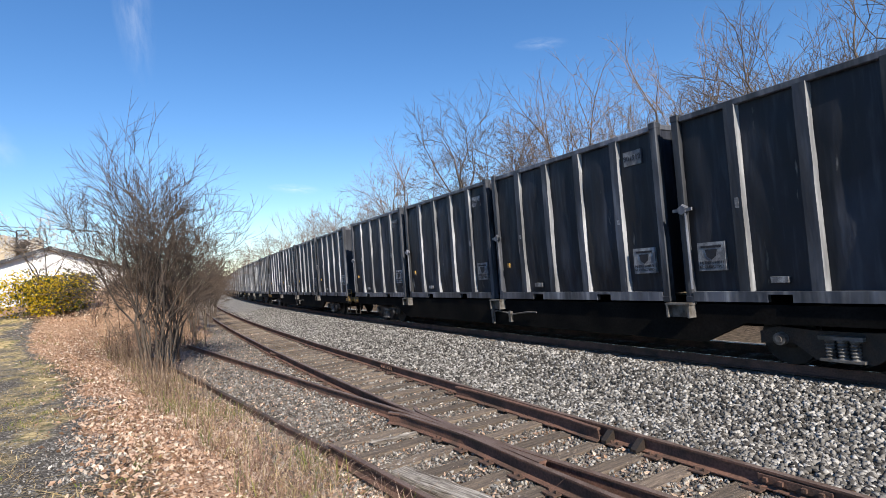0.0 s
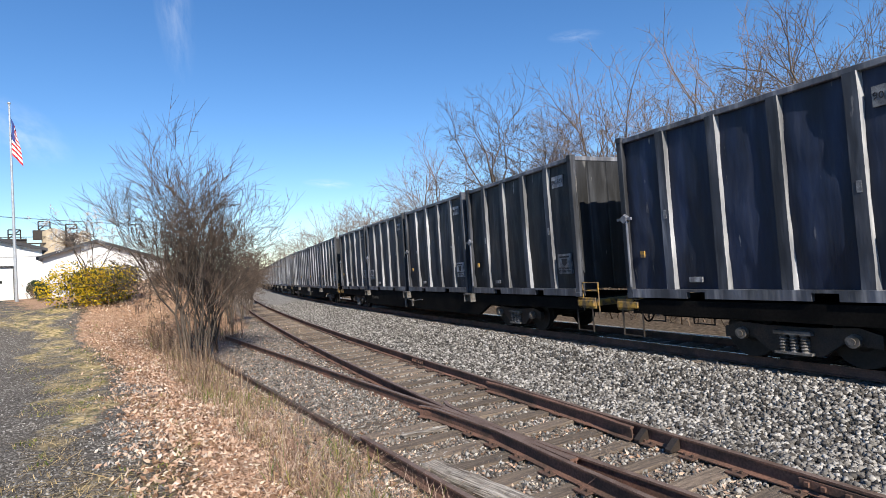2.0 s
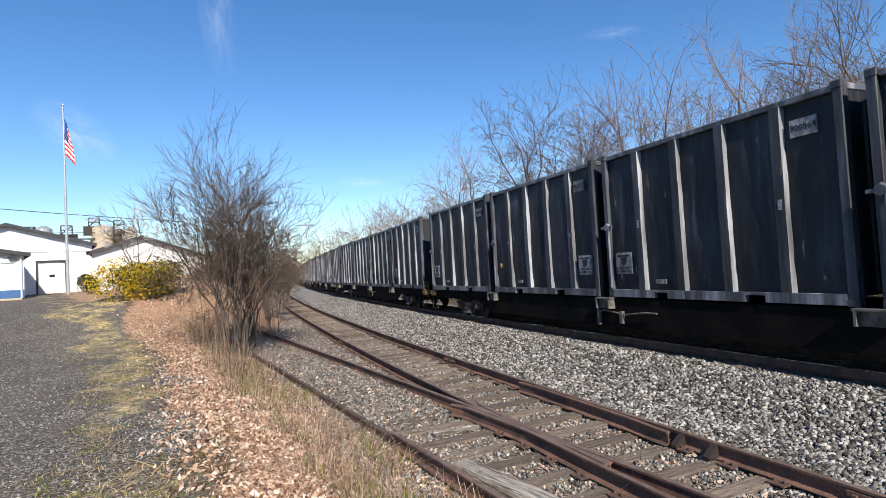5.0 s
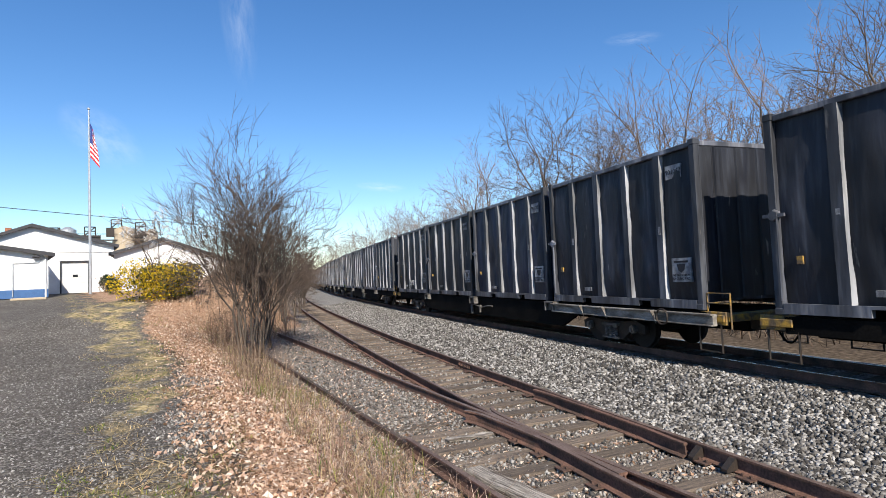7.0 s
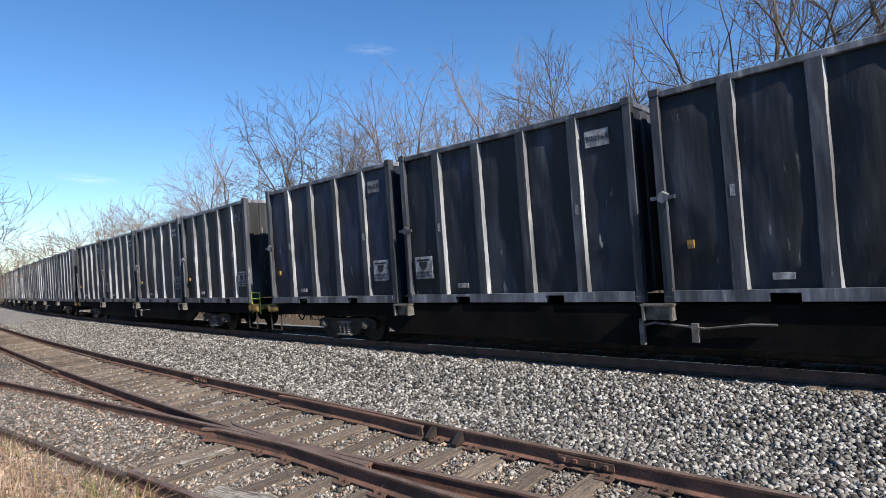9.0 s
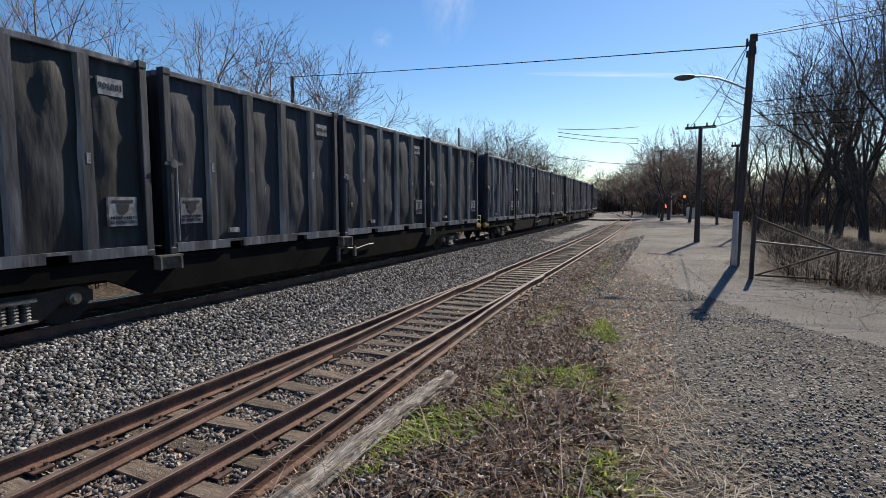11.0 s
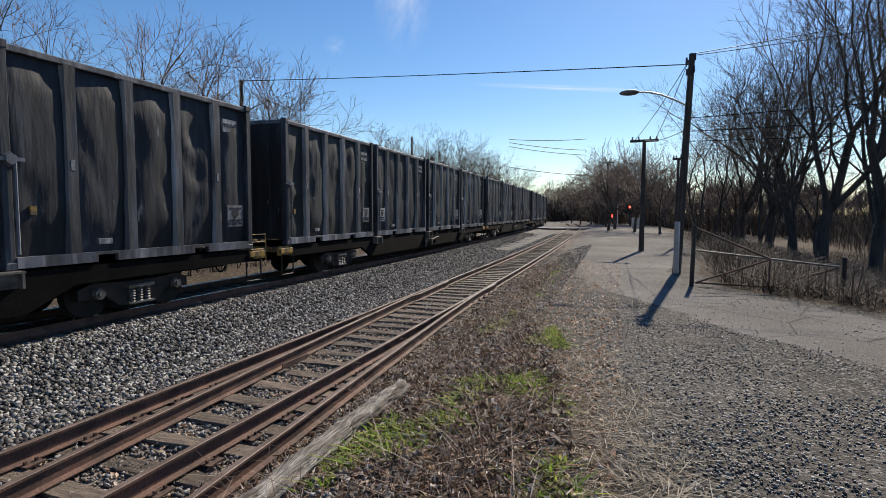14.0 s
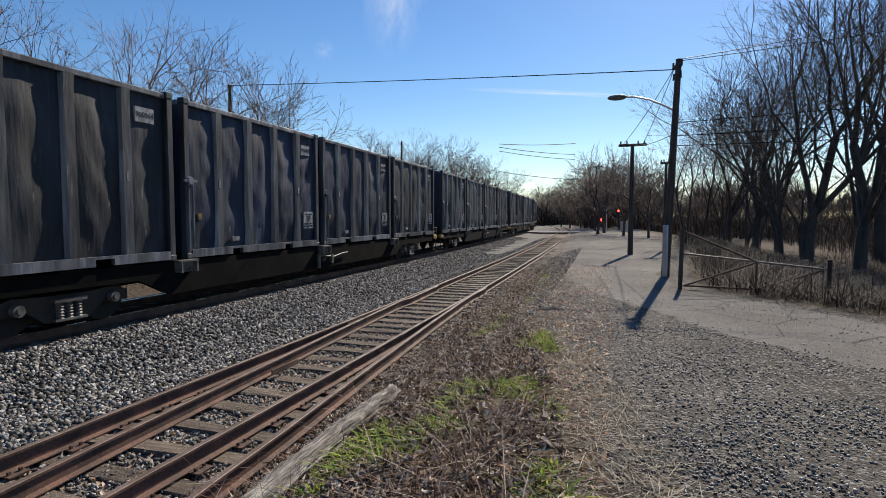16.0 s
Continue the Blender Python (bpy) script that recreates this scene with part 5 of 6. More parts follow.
def leafy_bush(name, label, seed, rx, ry, h, count, size, material, flowers=None):
    rnd = random.Random(seed)
    stems, v, f, v2, f2 = Tubes(), [], [], [], []
    lobes = [(rnd.uniform(-0.6, 0.6) * rx, rnd.uniform(-0.6, 0.6) * ry, rnd.uniform(0.35, 0.7) * h, rnd.uniform(0.35, 0.6)) for _ in range(9)]
    for i in range(70):
        a = rnd.uniform(0, 6.28)
        p, _ = grow(rnd, (rnd.uniform(-0.5, 0.5) * rx, rnd.uniform(-0.5, 0.5) * ry, 0), (math.cos(a) * 0.6, math.sin(a) * 0.6, 1), h * rnd.uniform(0.7, 1.1), 0.01, 0.15, -0.05, 5)
        stems.add(p, np.linspace(0.014, 0.004, 5), 3)
    for i in range(count):
        lx, ly, lz, lr = rnd.choice(lobes)
        d = np.array([rnd.gauss(0, 1) for _ in range(3)])
        d /= np.linalg.norm(d)
        r = rnd.random() ** 0.4
        c = np.array([lx, ly, lz]) + d * r * np.array([rx, ry, h * 0.75]) * lr
        if c[2] < 0.02:
            continue
        if flowers and rnd.random() < flowers[1] * (1.5 if d[0] < 0 else 0.6):
            scatter_flake(rnd, v2, f2, c, size * 0.9)
        else:
            scatter_flake(rnd, v, f, c, size)
    thing = tagged(new(name), label, "bush")
    part("stem", stems.mesh("stem", M["stem"]), None, thing)
    part("foliage", soup("foliage", v, f, M[material]), None, thing)
    if flowers:
        part("flower", soup("flower", v2, f2, M[flowers[0]]), None, thing, "bright yellow flowers")
    return thing


bush = leafy_bush("forsythia_bush", "forsythia bush in yellow flower beside the yard", 5, 2.3, 1.7, 2.2, 12000, 0.065, "shrub_leaf", ("petal_yellow", 0.75))
plant_copies(bush, ((-14.5, 19.4, 0.72, 20),))
con = leafy_bush("conifer_shrub", "small dark clipped conifer by the shed wall", 6, 0.55, 0.55, 1.5, 2600, 0.05, "needle")
plant_copies(con, ((-31.2, 35.6, 1.0, 0), (-28.9, 33.6, 0.95, 90)))


# ---- loose ground cover, each as one body of stuff ----
ROCK = np.array([(1, 0, 0), (-1, 0, 0), (0, 1, 0), (0, -1, 0), (0, 0, 1), (0, 0, -1)], float)
ROCK_F = np.array([(0, 2, 4), (2, 1, 4), (1, 3, 4), (3, 0, 4), (2, 0, 5), (1, 2, 5), (3, 1, 5), (0, 3, 5)])
BLOCK = np.array([(-1, -1, -1), (1, -1, -1), (1, 1, -1), (-1, 1, -1), (-1, -1, 1), (1, -1, 1), (1, 1, 1), (-1, 1, 1)], float) * 0.72
BLOCK_F = np.array([(0, 3, 2), (0, 2, 1), (4, 5, 6), (4, 6, 7), (0, 1, 5), (0, 5, 4), (1, 2, 6), (1, 6, 5), (2, 3, 7), (2, 7, 6), (3, 0, 4), (3, 4, 7)])


def turns(rng, n, tilt):
    """n random turns, upright when tilt is 0."""
    q = rng.normal(size=(n, 4))
    q[:, 1:3] *= tilt
    q /= np.linalg.norm(q, axis=1)[:, None]
    w, x, y, z = q.T
    return np.stack([np.stack([1 - 2 * (y * y + z * z), 2 * (x * y - z * w), 2 * (x * z + y * w)], -1),
                     np.stack([2 * (x * y + z * w), 1 - 2 * (x * x + z * z), 2 * (y * z - x * w)], -1),
                     np.stack([2 * (x * z - y * w), 2 * (y * z + x * w), 1 - 2 * (x * x + y * y)], -1)], 1)


def strewn(name, label, category, rng, x, y, size, shape, faces, material, squash=(1, 1, 0.7), tilt=1.0, lift=0.3, jitter=0.3):
    n = len(x)
    sz = size * rng.uniform(0.55, 1.35, n)
    z = ground_z(x, y)
    R = turns(rng, n, tilt)
    loc = shape[None] * np.array(squash) * (1 + jitter * rng.normal(size=(n, len(shape), 3)).clip(-1.5, 1.5))
    v = np.einsum("nij,nkj->nki", R, loc) * sz[:, None, None]
    v += np.stack([x, y, z + sz * lift], -1)[:, None]
    f = faces[None] + (np.arange(n) * len(shape))[:, None, None]
    return tagged(new(name, fast_mesh(name, v.reshape(-1, 3), f.reshape(-1, 3), material)), label, category, kind="stuff")


def line_points(rng, n, s0, s1, n0, n1, focus=None):
    """n places along the line; focus thins them out with distance from the eye."""
    s, m = rng.uniform(s0, s1, n), rng.uniform(n0, n1, n)
    if focus:
        keep = rng.uniform(size=n) < np.clip(focus / np.maximum(1, np.hypot(s - 2.7, m - 10.6)), 0.05, 1) ** 1.3
        s, m = s[keep], m[keep]
    x, y, _b = on_line(s, m)
    return x, y, s, m


rng = np.random.default_rng(3)
x, y, s, m = line_points(rng, 280000, -48, 60, 1.1, 4.85, 8.5)
strewn("ballast_stones", "loose grey crushed-stone ballast beside the main line", "ballast", rng, x, y, 0.027, BLOCK, BLOCK_F, M["stone"], (1.15, 0.95, 0.75), jitter=0.2, lift=0.7)
x, y, s, m = line_points(rng, 130000, -28, 36, 4.6, 8.9, 6.0)
strewn("siding_stones", "small dirty brown-grey stones between the siding rails", "gravel", rng, x, y, 0.025, ROCK, ROCK_F, M["grit"], (1.1, 0.9, 0.75), lift=0.5)
x, y, s, m = line_points(rng, 420000, -24, 20, 8.5, 20, 4.2)
k = (m > lot_edge(s) - 1.2 * rng.uniform(size=len(s))) & ((m < road_edge(s)) | (rng.uniform(size=len(s)) < 0.12)) & (lumps(x, y, 1.1, 21.0) > rng.normal(size=len(s)) * 0.25 - 0.12)
strewn("yard_gravel", "loose fine grey gravel on the worn yard surface", "gravel", rng, x[k], y[k], 0.0145, ROCK, ROCK_F, M["chip"], (1.15, 0.9, 0.6), tilt=0.6, lift=0.25)

x, y = rng.uniform(-9, -2.5, 60000), rng.uniform(3.5, 12, 60000)
k = verge_gravel(x, y) + 0.4 * lumps(x, y, 0.35, 51.0) > rng.uniform(0.3, 0.8, len(x))
strewn("verge_gravel", "blue-grey crushed gravel showing through the verge", "gravel", rng, x[k], y[k], 0.0155, ROCK, ROCK_F, M["chip"], (1.15, 0.9, 0.55), tilt=0.6, lift=0.25)

LEAF = np.array([(-1, 0, 0.1), (0, 0.5, 0.25), (1, 0, 0.05), (0, -0.5, 0.3), (0, 0, 0)], float)
LEAF_F = np.array([(0, 4, 1), (1, 4, 2), (2, 4, 3), (3, 4, 0)])
x, y, s, m = line_points(rng, 230000, -36, 1.5, 7.8, 17, 8.0)
foot = bank_foot(s) - 0.4
k = (m > foot) & (m < leaf_edge(s) + rng.normal(size=len(s)) * 0.3)
strewn("leaf_litter", "drift of dry brown fallen leaves along the verge", "leaves", rng, x[k], y[k], 0.036, LEAF, LEAF_F, M["dry_leaf"], (1, 1, 1), tilt=0.8, lift=0.4, jitter=0.18)
x, y, s, m = line_points(rng, 60000, -30, 24, 4.6, 10.3, 6.5)
k = (m > 6.9) | (s > -4) | (rng.uniform(size=len(s)) < 0.5)
x, y = x[k], y[k]
strewn("scattered_leaves", "scattered dead leaves and bark between rails and verge", "leaves", rng, x, y, 0.028, LEAF, LEAF_F, M["dry_leaf"], (1, 1, 1), tilt=0.4, lift=0.5, jitter=0.2)


def blades(name, label, category, rng, x, y, height, width, lean, material, bend=0.5):
    """Thin tapering blades of three joints."""
    n = len(x)
    h = height * rng.uniform(0.45, 1.3, n)
    a = rng.uniform(0, 6.283, n)
    ln = lean * np.abs(rng.normal(size=n))
    dx, dy = np.cos(a) * ln, np.sin(a) * ln
    px, py = -np.sin(a) * width, np.cos(a) * width
    z = ground_z(x, y) - 0.01
    rows = []
    for u, w in ((0, 1.0), (0.5, 0.8), (1.0, 0.0)):
        cx, cy, cz = x + dx * h * (u + bend * u * u), y + dy * h * (u + bend * u * u), z + h * u * (1 - 0.3 * np.minimum(1, ln) * u)
        rows.append(np.stack([cx - px * w, cy - py * w, cz], -1))
        if w:
            rows.append(np.stack([cx + px * w, cy + py * w, cz], -1))
    v = np.stack(rows, 1)
    f = np.array([(0, 1, 3), (0, 3, 2), (2, 3, 4)])[None] + (np.arange(n) * 5)[:, None, None]
    return tagged(new(name, fast_mesh(name, v.reshape(-1, 3), f.reshape(-1, 3), material)), label, category, kind="stuff")


# dead weeds on the bank
x, y, s, m = line_points(rng, 120000, -30, 1.0, 7.6, 14, 7.5)
foot = bank_foot(s) - 0.3
k = (m > foot) & (m < foot + 1.2 + 0.02 * np.maximum(0, -s - 4) + 0.5 * lumps(x, y, 0.5, 8.0)) & (lumps(x, y, 0.7, 3.0) > -0.2)
k1 = k & (rng.uniform(size=len(k)) < 0.6)
blades("dead_weeds", "tangle of dead brown weed stems on the bank", "weeds", rng, x[k1], y[k1], 0.3, 0.003, 1.0, M["cane"])
k2 = k & (rng.uniform(size=len(k)) < 0.2)
blades("dry_grass", "pale dry grass among the weeds", "grass", rng, x[k2], y[k2], 0.26, 0.003, 1.1, M["straw"])
k3 = k & (rng.uniform(size=len(k)) < 0.3 * step(-0.1, 0.35, lumps(x, y, 1.1, 41.0)) + 0.05)
blades("new_growth", "first green shoots among the dead weeds", "weeds", rng, x[k3], y[k3], 0.28, 0.005, 0.6, M["green"])
# mown straw and green tufts by the yard
x, y, s, m = line_points(rng, 300000, -46, 4, 8.5, 28, 8.0)
w = lumps(x * 1.0, y, 1.3, 2.0)
k = (m > leaf_edge(s) - 0.5) & (m < lot_edge(s) - 0.1 + 0.8 * w) & (w > -0.12) & (rng.uniform(size=len(s)) < 0.9) & (verge_gravel(x, y) < 0.35)
blades("verge_grass", "short dry straw grass at the edge of the yard", "grass", rng, x[k], y[k], 0.06, 0.005, 2.2, M["straw"])
k = k & (lumps(x, y, 0.8, 7.0) > 0.08)
blades("verge_green", "patches of short green grass at the yard's edge", "grass", rng, x[k] + 0.02, y[k], 0.06, 0.007, 1.0, M["green"])
x, y, s, m = line_points(rng, 210000, 3.2, 30, 7.0, 11.0, 6.0)
w = lumps(s * 0.7, m * 1.5, 0.85, 12.0) + 0.25 * lumps(s, m, 0.2, 5.0)
v = lumps(s, m, 0.5, 31.0)
k = (m > 8.0) & (m < leaf_edge(s) + 0.5) & (w > 0.27)
blades("green_tufts", "bright green spring grass tufts beside the siding", "grass", rng, x[k], y[k], 0.075, 0.011, 1.3, M["sprout"])
k = (m > 7.3) & (m < lot_edge(s) + 0.5) & (w < 0.25) & (v > -0.2) & (rng.uniform(size=len(s)) < 0.03 + 0.45 * step(-0.5, 0.2, m - leaf_edge(s)))
blades("matted_grass", "matted dead grass and vines beside the siding", "grass", rng, x[k], y[k], 0.07, 0.0045, 2.6, M["matted"])
k = (m > 7.5) & (m < leaf_edge(s) + 0.1) & (w < 0.26) & (v > 0.08) & (rng.uniform(size=len(s)) < 0.2)
blades("dead_brambles", "dead brown bramble stems beside the siding", "weeds", rng, x[k], y[k], 0.2, 0.0036, 2.4, M["bramble"])
x, y, s, m = line_points(rng, 90000, 2.5, 26, 7.0, 10.4, 6.5)
k = (m < leaf_edge(s) + 0.2) & (lumps(s, m, 0.45, 77.0) > rng.normal(size=len(s)) * 0.3 - 0.15)
strewn("verge_litter", "brown leaf litter and pale chips beside the siding", "leaves", rng, x[k], y[k], 0.038, LEAF, LEAF_F, M["litter"], (1, 0.6, 1), tilt=1.0, lift=0.8, jitter=0.3)
# undergrowth in the wood and along the far side
x, y, s, m = line_points(rng, 120000, 6, 48, 12, 38)
k = m > wood_edge(s) + 0.4
blades("undergrowth", "leafless undergrowth and saplings in the wood", "undergrowth", rng, x[k], y[k], 0.8, 0.008, 1.2, M["brush"])
x, y, s, m = line_points(rng, 26000, 24, 90, 16, 80)
k = m > wood_edge(s) + 8 + 0.1 * s
blades("wood_saplings", "dense tangle of leafless saplings behind the wood's edge", "undergrowth", rng, x[k], y[k], 2.6, 0.014, 0.45, M["brush"])
a, d = rng.uniform(-172, -136, 14000), rng.uniform(90, 170, 14000)
x, y = -np.sin(np.radians(a)) * d, np.cos(np.radians(a)) * d
k = np.abs(to_line(x, y)[1]) > 9
blades("crossing_woods_brush", "dark leafless brush behind the road crossing", "undergrowth", rng, x[k], y[k], 4.5, 0.05, 0.5, M["brush"])
a, d = rng.uniform(-145, -136, 5000), rng.uniform(136, 178, 5000)
x, y = -np.sin(np.radians(a)) * d, np.cos(np.radians(a)) * d
k = np.abs(to_line(x, y)[1]) > 5
blades("bend_brush", "brown leafless brush beyond the bend of the line", "undergrowth", rng, x[k], y[k], 5.0, 0.09, 0.5, M["brush"])
x, y, s, m = line_points(rng, 36000, -200, 130, -22, -5.5)
blades("far_scrub", "brown scrub on the far side of the line", "scrub", rng, x, y, 1.2, 0.02, 0.6, M["brush"])
x, y, s, m = line_points(rng, 3200, -19, -8.5, 8.8, 12.5)
k = (m > bank_foot(s) - 0.2) & (m < bank_foot(s) + 1.0)
blades("bank_brush", "brown tangle of twigs under the bank's small trees", "scrub", rng, x[k], y[k], 0.85, 0.004, 0.6, M["stem"])
x, y, s, m = line_points(rng, 7000, -120, -19, 8.2, 12)
blades("bank_scrub", "dense brown scrub along the railway bank", "scrub", rng, x, y, 1.6, 0.009, 0.6, M["stem"])


def distant_woods():
    """Leafless woods at the edge of sight: a trunk and a loose crown of strokes for every tree."""
    v, f = [], []
    rr = np.random.default_rng(17)
    for _ in range(1900):
        a, d = rr.uniform(0, 2 * math.pi), rr.uniform(150, 420)
        x, y = math.cos(a) * d, math.sin(a) * d
        if abs(to_line([x], [y])[1][0]) < 24:
            continue
        h = rr.uniform(9, 15)
        w = h * rr.uniform(0.28, 0.42)
        c = rr.normal(size=(46, 3))
        c /= np.linalg.norm(c, axis=1)[:, None]
        inner = c * (w * 0.25, w * 0.25, h * 0.15) + (x, y, h * 0.45)
        outer = c * rr.uniform(0.55, 1, (46, 1)) * (w, w, h * 0.42) + (x, y, h * 0.58)
        side = np.array((-math.sin(a), math.cos(a), 0)) * d * 0.0016
        for p, q in [((x, y, -2), (x, y, h * 0.7))] + list(zip(inner, outer)):
            p, q = np.array(p), np.array(q)
            k = len(v)
            v += [tuple(p - side), tuple(p + side), tuple(q)]
            f.append((k, k + 1, k + 2))
    tagged(new("distant_woods", soup("distant_woods", v, f, M["brush"])), "grey-brown leafless woods in the distance", "woods", kind="stuff")


distant_woods()


# ---- yard buildings and street furniture ----
M["wall_white"] = mat("white_block_wall", (0.78, 0.78, 0.77), 0.8, vary=0.06, scale=1.2, fine=25, second=(0.66, 0.66, 0.65), bump=0.15)
M["wall_blue"] = mat("blue_painted_base", (0.05, 0.12, 0.27), 0.7, vary=0.15, scale=3, fine=30)
M["roof_dark"] = mat("dark_roof_edge", (0.045, 0.045, 0.05), 0.8, vary=0.2, scale=3, fine=30)
M["roof_grey"] = mat("grey_shingle", (0.2, 0.2, 0.21), 0.9, vary=0.25, scale=4, fine=30)
M["door_grey"] = mat("pale_door", (0.6, 0.6, 0.58), 0.6, vary=0.06, scale=2, fine=20)
M["glass_dark"] = mat("dark_window", (0.02, 0.022, 0.025), 0.12, vary=0.1, scale=2, fine=10, spec=0.6)
M["brick"] = mat("chimney_brick", (0.3, 0.12, 0.07), 0.9, vary=0.25, scale=5, fine=40)
M["tan"] = mat("tan_cladding", (0.42, 0.34, 0.24), 0.8, vary=0.15, scale=1, fine=15)
M["galv"] = mat("galvanised", (0.5, 0.51, 0.52), 0.4, 0.6, vary=0.15, scale=4, fine=50)
M["pole"] = mat("pole_wood", (0.085, 0.065, 0.05), 0.9, vary=0.35, scale=3, fine=40, stretch=(4, 4, 0.4), second=(0.045, 0.035, 0.028), bump=0.5)
M["cable"] = mat("cable_black", (0.012, 0.012, 0.013), 0.6)
M["log"] = mat("weathered_log", (0.4, 0.365, 0.32), 0.95, vary=0.55, scale=5, fine=22, stretch=(0.3, 4, 4), second=(0.1, 0.08, 0.065), bump=1.0, bump_dist=0.03, spec=0.1)
M["flag_red"] = mat("flag_red", (0.5, 0.03, 0.04), 0.8)
M["flag_white"] = mat("flag_white", (0.75, 0.75, 0.75), 0.8)
M["flag_blue"] = mat("flag_blue", (0.03, 0.05, 0.2), 0.8)
M["red_glow"] = glow("red_lamp", (1.0, 0.05, 0.03), 6.0)


def shed(name, label, front_a, front_b, base, eave_a, eave_b, peak_at, peak, depth, roof_m, skirt=None, doorway=None):
    """A gabled shed whose end wall runs from front_a to front_b; depth goes away from the eye."""
    ax, ay = front_a
    bx, by = front_b
    w = math.hypot(bx - ax, by - ay)
    thing = tagged(new(name), label, "building")
    thing.matrix_basis = pose(ax, ay, base, 0, 0, math.degrees(math.atan2(by - ay, bx - ax)))
    px = peak_at * w
    wall = bmesh.new()
    if doorway:
        d0, d1, dh = doorway
        prism(wall, ((0, 0), (d0, 0), (d0, dh), (d1, dh), (d1, 0), (w, 0), (w, eave_b), (px, peak), (0, eave_a)), 0, 0.25)
    else:
        prism(wall, ((0, 0), (w, 0), (w, eave_b), (px, peak), (0, eave_a)), 0, 0.25)
    part("end_wall", wall, M["wall_white"], thing)
    part("end_wall", prism(bmesh.new(), ((0, 0), (w, 0), (w, eave_b), (px, peak), (0, eave_a)), depth - 0.25, depth), M["wall_white"], thing)
    part("side_wall", boxes((0, 0.25, 0.25, depth - 0.25, 0, eave_a - 0.02)), M["wall_white"], thing)
    part("side_wall", boxes((w - 0.25, w, 0.25, depth - 0.25, 0, eave_b - 0.02)), M["wall_white"], thing)
    for x0, z0, x1, z1 in ((-0.35, eave_a - 0.35 * (peak - eave_a) / max(px, 0.1), px, peak), (px, peak, w + 0.35, eave_b - 0.35 * (peak - eave_b) / max(w - px, 0.1))):
        if abs(x1 - x0) < 0.3:
            continue
        part("roof_slope", prism(bmesh.new(), ((x0, z0 + 0.01), (x1, z1 + 0.01), (x1, z1 + 0.2), (x0, z0 + 0.2)), -0.4, depth + 0.3), roof_m, thing)
        part("barge_board", prism(bmesh.new(), ((x0, z0 - 0.03), (x1, z1 - 0.03), (x1, z1 + 0.22), (x0, z0 + 0.22)), -0.45, -0.402), M["roof_dark"], thing)
    if skirt:
        part("painted_skirt", boxes((0.0, w, -0.03, 0.0, 0, skirt)), M["wall_blue"], thing, "blue painted base of the wall")
    if doorway:
        door = part("roll_up_door", boxes((d0, d1, 0.12, 0.18, 0, dh)), M["door_grey"], thing, "closed pale roll-up door")
        for zz in np.arange(0.5, dh - 0.1, 0.5):
            part("door_panel", boxes((d0 + 0.06, d1 - 0.06, 0.1, 0.12, zz - 0.44, zz)), M["door_grey"], door)
        part("door_window", boxes((d0 + (d1 - d0) * 0.42, d0 + (d1 - d0) * 0.62, 0.085, 0.1, 1.5, 1.72)), M["glass_dark"], door)
        part("door_frame", boxes((d0 - 0.12, d0, -0.02, 0.2, 0, dh + 0.12), (d1, d1 + 0.12, -0.02, 0.2, 0, dh + 0.12), (d0, d1, -0.02, 0.2, dh, dh + 0.12)), M["roof_dark"], thing)
    return thing


shed_a = shed("shed", "white gabled workshop with a pale roll-up door", (-41.6, 34.6), (-35.2, 40.9), 1.55, 4.3, 4.05, 0.38, 5.65, 16, M["roof_dark"], None, (5.3, 7.1, 2.75))
part("wall_pipe", pipe(((7.9, -0.06, 0.0), (7.9, -0.06, 1.0), (8.3, -0.06, 1.0), (8.3, -0.06, 0.0)), 0.04), M["galv"], shed_a)
part("gutter_line", boxes((4.0, 8.9, -0.05, 0.0, 3.55, 3.62)), M["door_grey"], shed_a)
part("chimney", boxes((1.3, 1.75, 6.0, 6.45, 5.0, 6.1), bevel=0.02), M["brick"], shed_a, "short red brick chimney")
shed_b = shed("shed", "white gabled storehouse with a grey side roof", (-32.6, 37.9), (-25.9, 42.8), 1.5, 3.2, 2.5, 0.42, 4.3, 18, M["roof_grey"])
shed_c = shed("shed", "low white lean-to with a blue painted base", (-37.5, 24.0), (-31.5, 30.9), 1.6, 4.3, 2.75, 0.02, 4.35, 11, M["roof_dark"], 0.55)
win = part("window", boxes((5.0, 6.15, -0.02, 0.02, 1.35, 2.1)), M["glass_dark"], shed_c, "small dark window in a white frame")
part("window_frame", boxes((4.93, 6.22, -0.06, -0.022, 1.28, 1.35), (4.93, 6.22, -0.06, -0.022, 2.1, 2.17), (4.93, 5.0, -0.06, -0.022, 1.35, 2.1), (6.15, 6.22, -0.06, -0.022, 1.35, 2.1), (5.54, 5.6, -0.06, -0.022, 1.35, 2.1)), M["door_grey"], win)
part("downspout", pipe(((9.0, -0.08, 0.02), (9.0, -0.08, 2.7), (8.8, -0.3, 2.9)), 0.05), M["wall_white"], shed_c)
part("conduit", pipe(((7.3, -0.05, 0.1), (7.3, -0.05, 2.25), (8.6, -0.05, 2.3), (8.8, -0.05, 2.5)), 0.03), M["galv"], shed_c)
part("flood_lamp", boxes((8.3, 8.7, -0.35, -0.1, 2.6, 2.75), bevel=0.03), M["roof_dark"], shed_c)
tower = tagged(new("stair_tower"), "tall plain white block behind the sheds", "building")
tower.matrix_basis = pose(-46.8, 37.2, 1.6, 0, 0, 45)
part("wall", boxes((-2, 2, -2, 2, 0, 5.4), bevel=0.03), M["wall_white"], tower)
part("roof", boxes((-2.1, 2.1, -2.1, 2.1, 5.41, 5.6)), M["roof_dark"], tower)

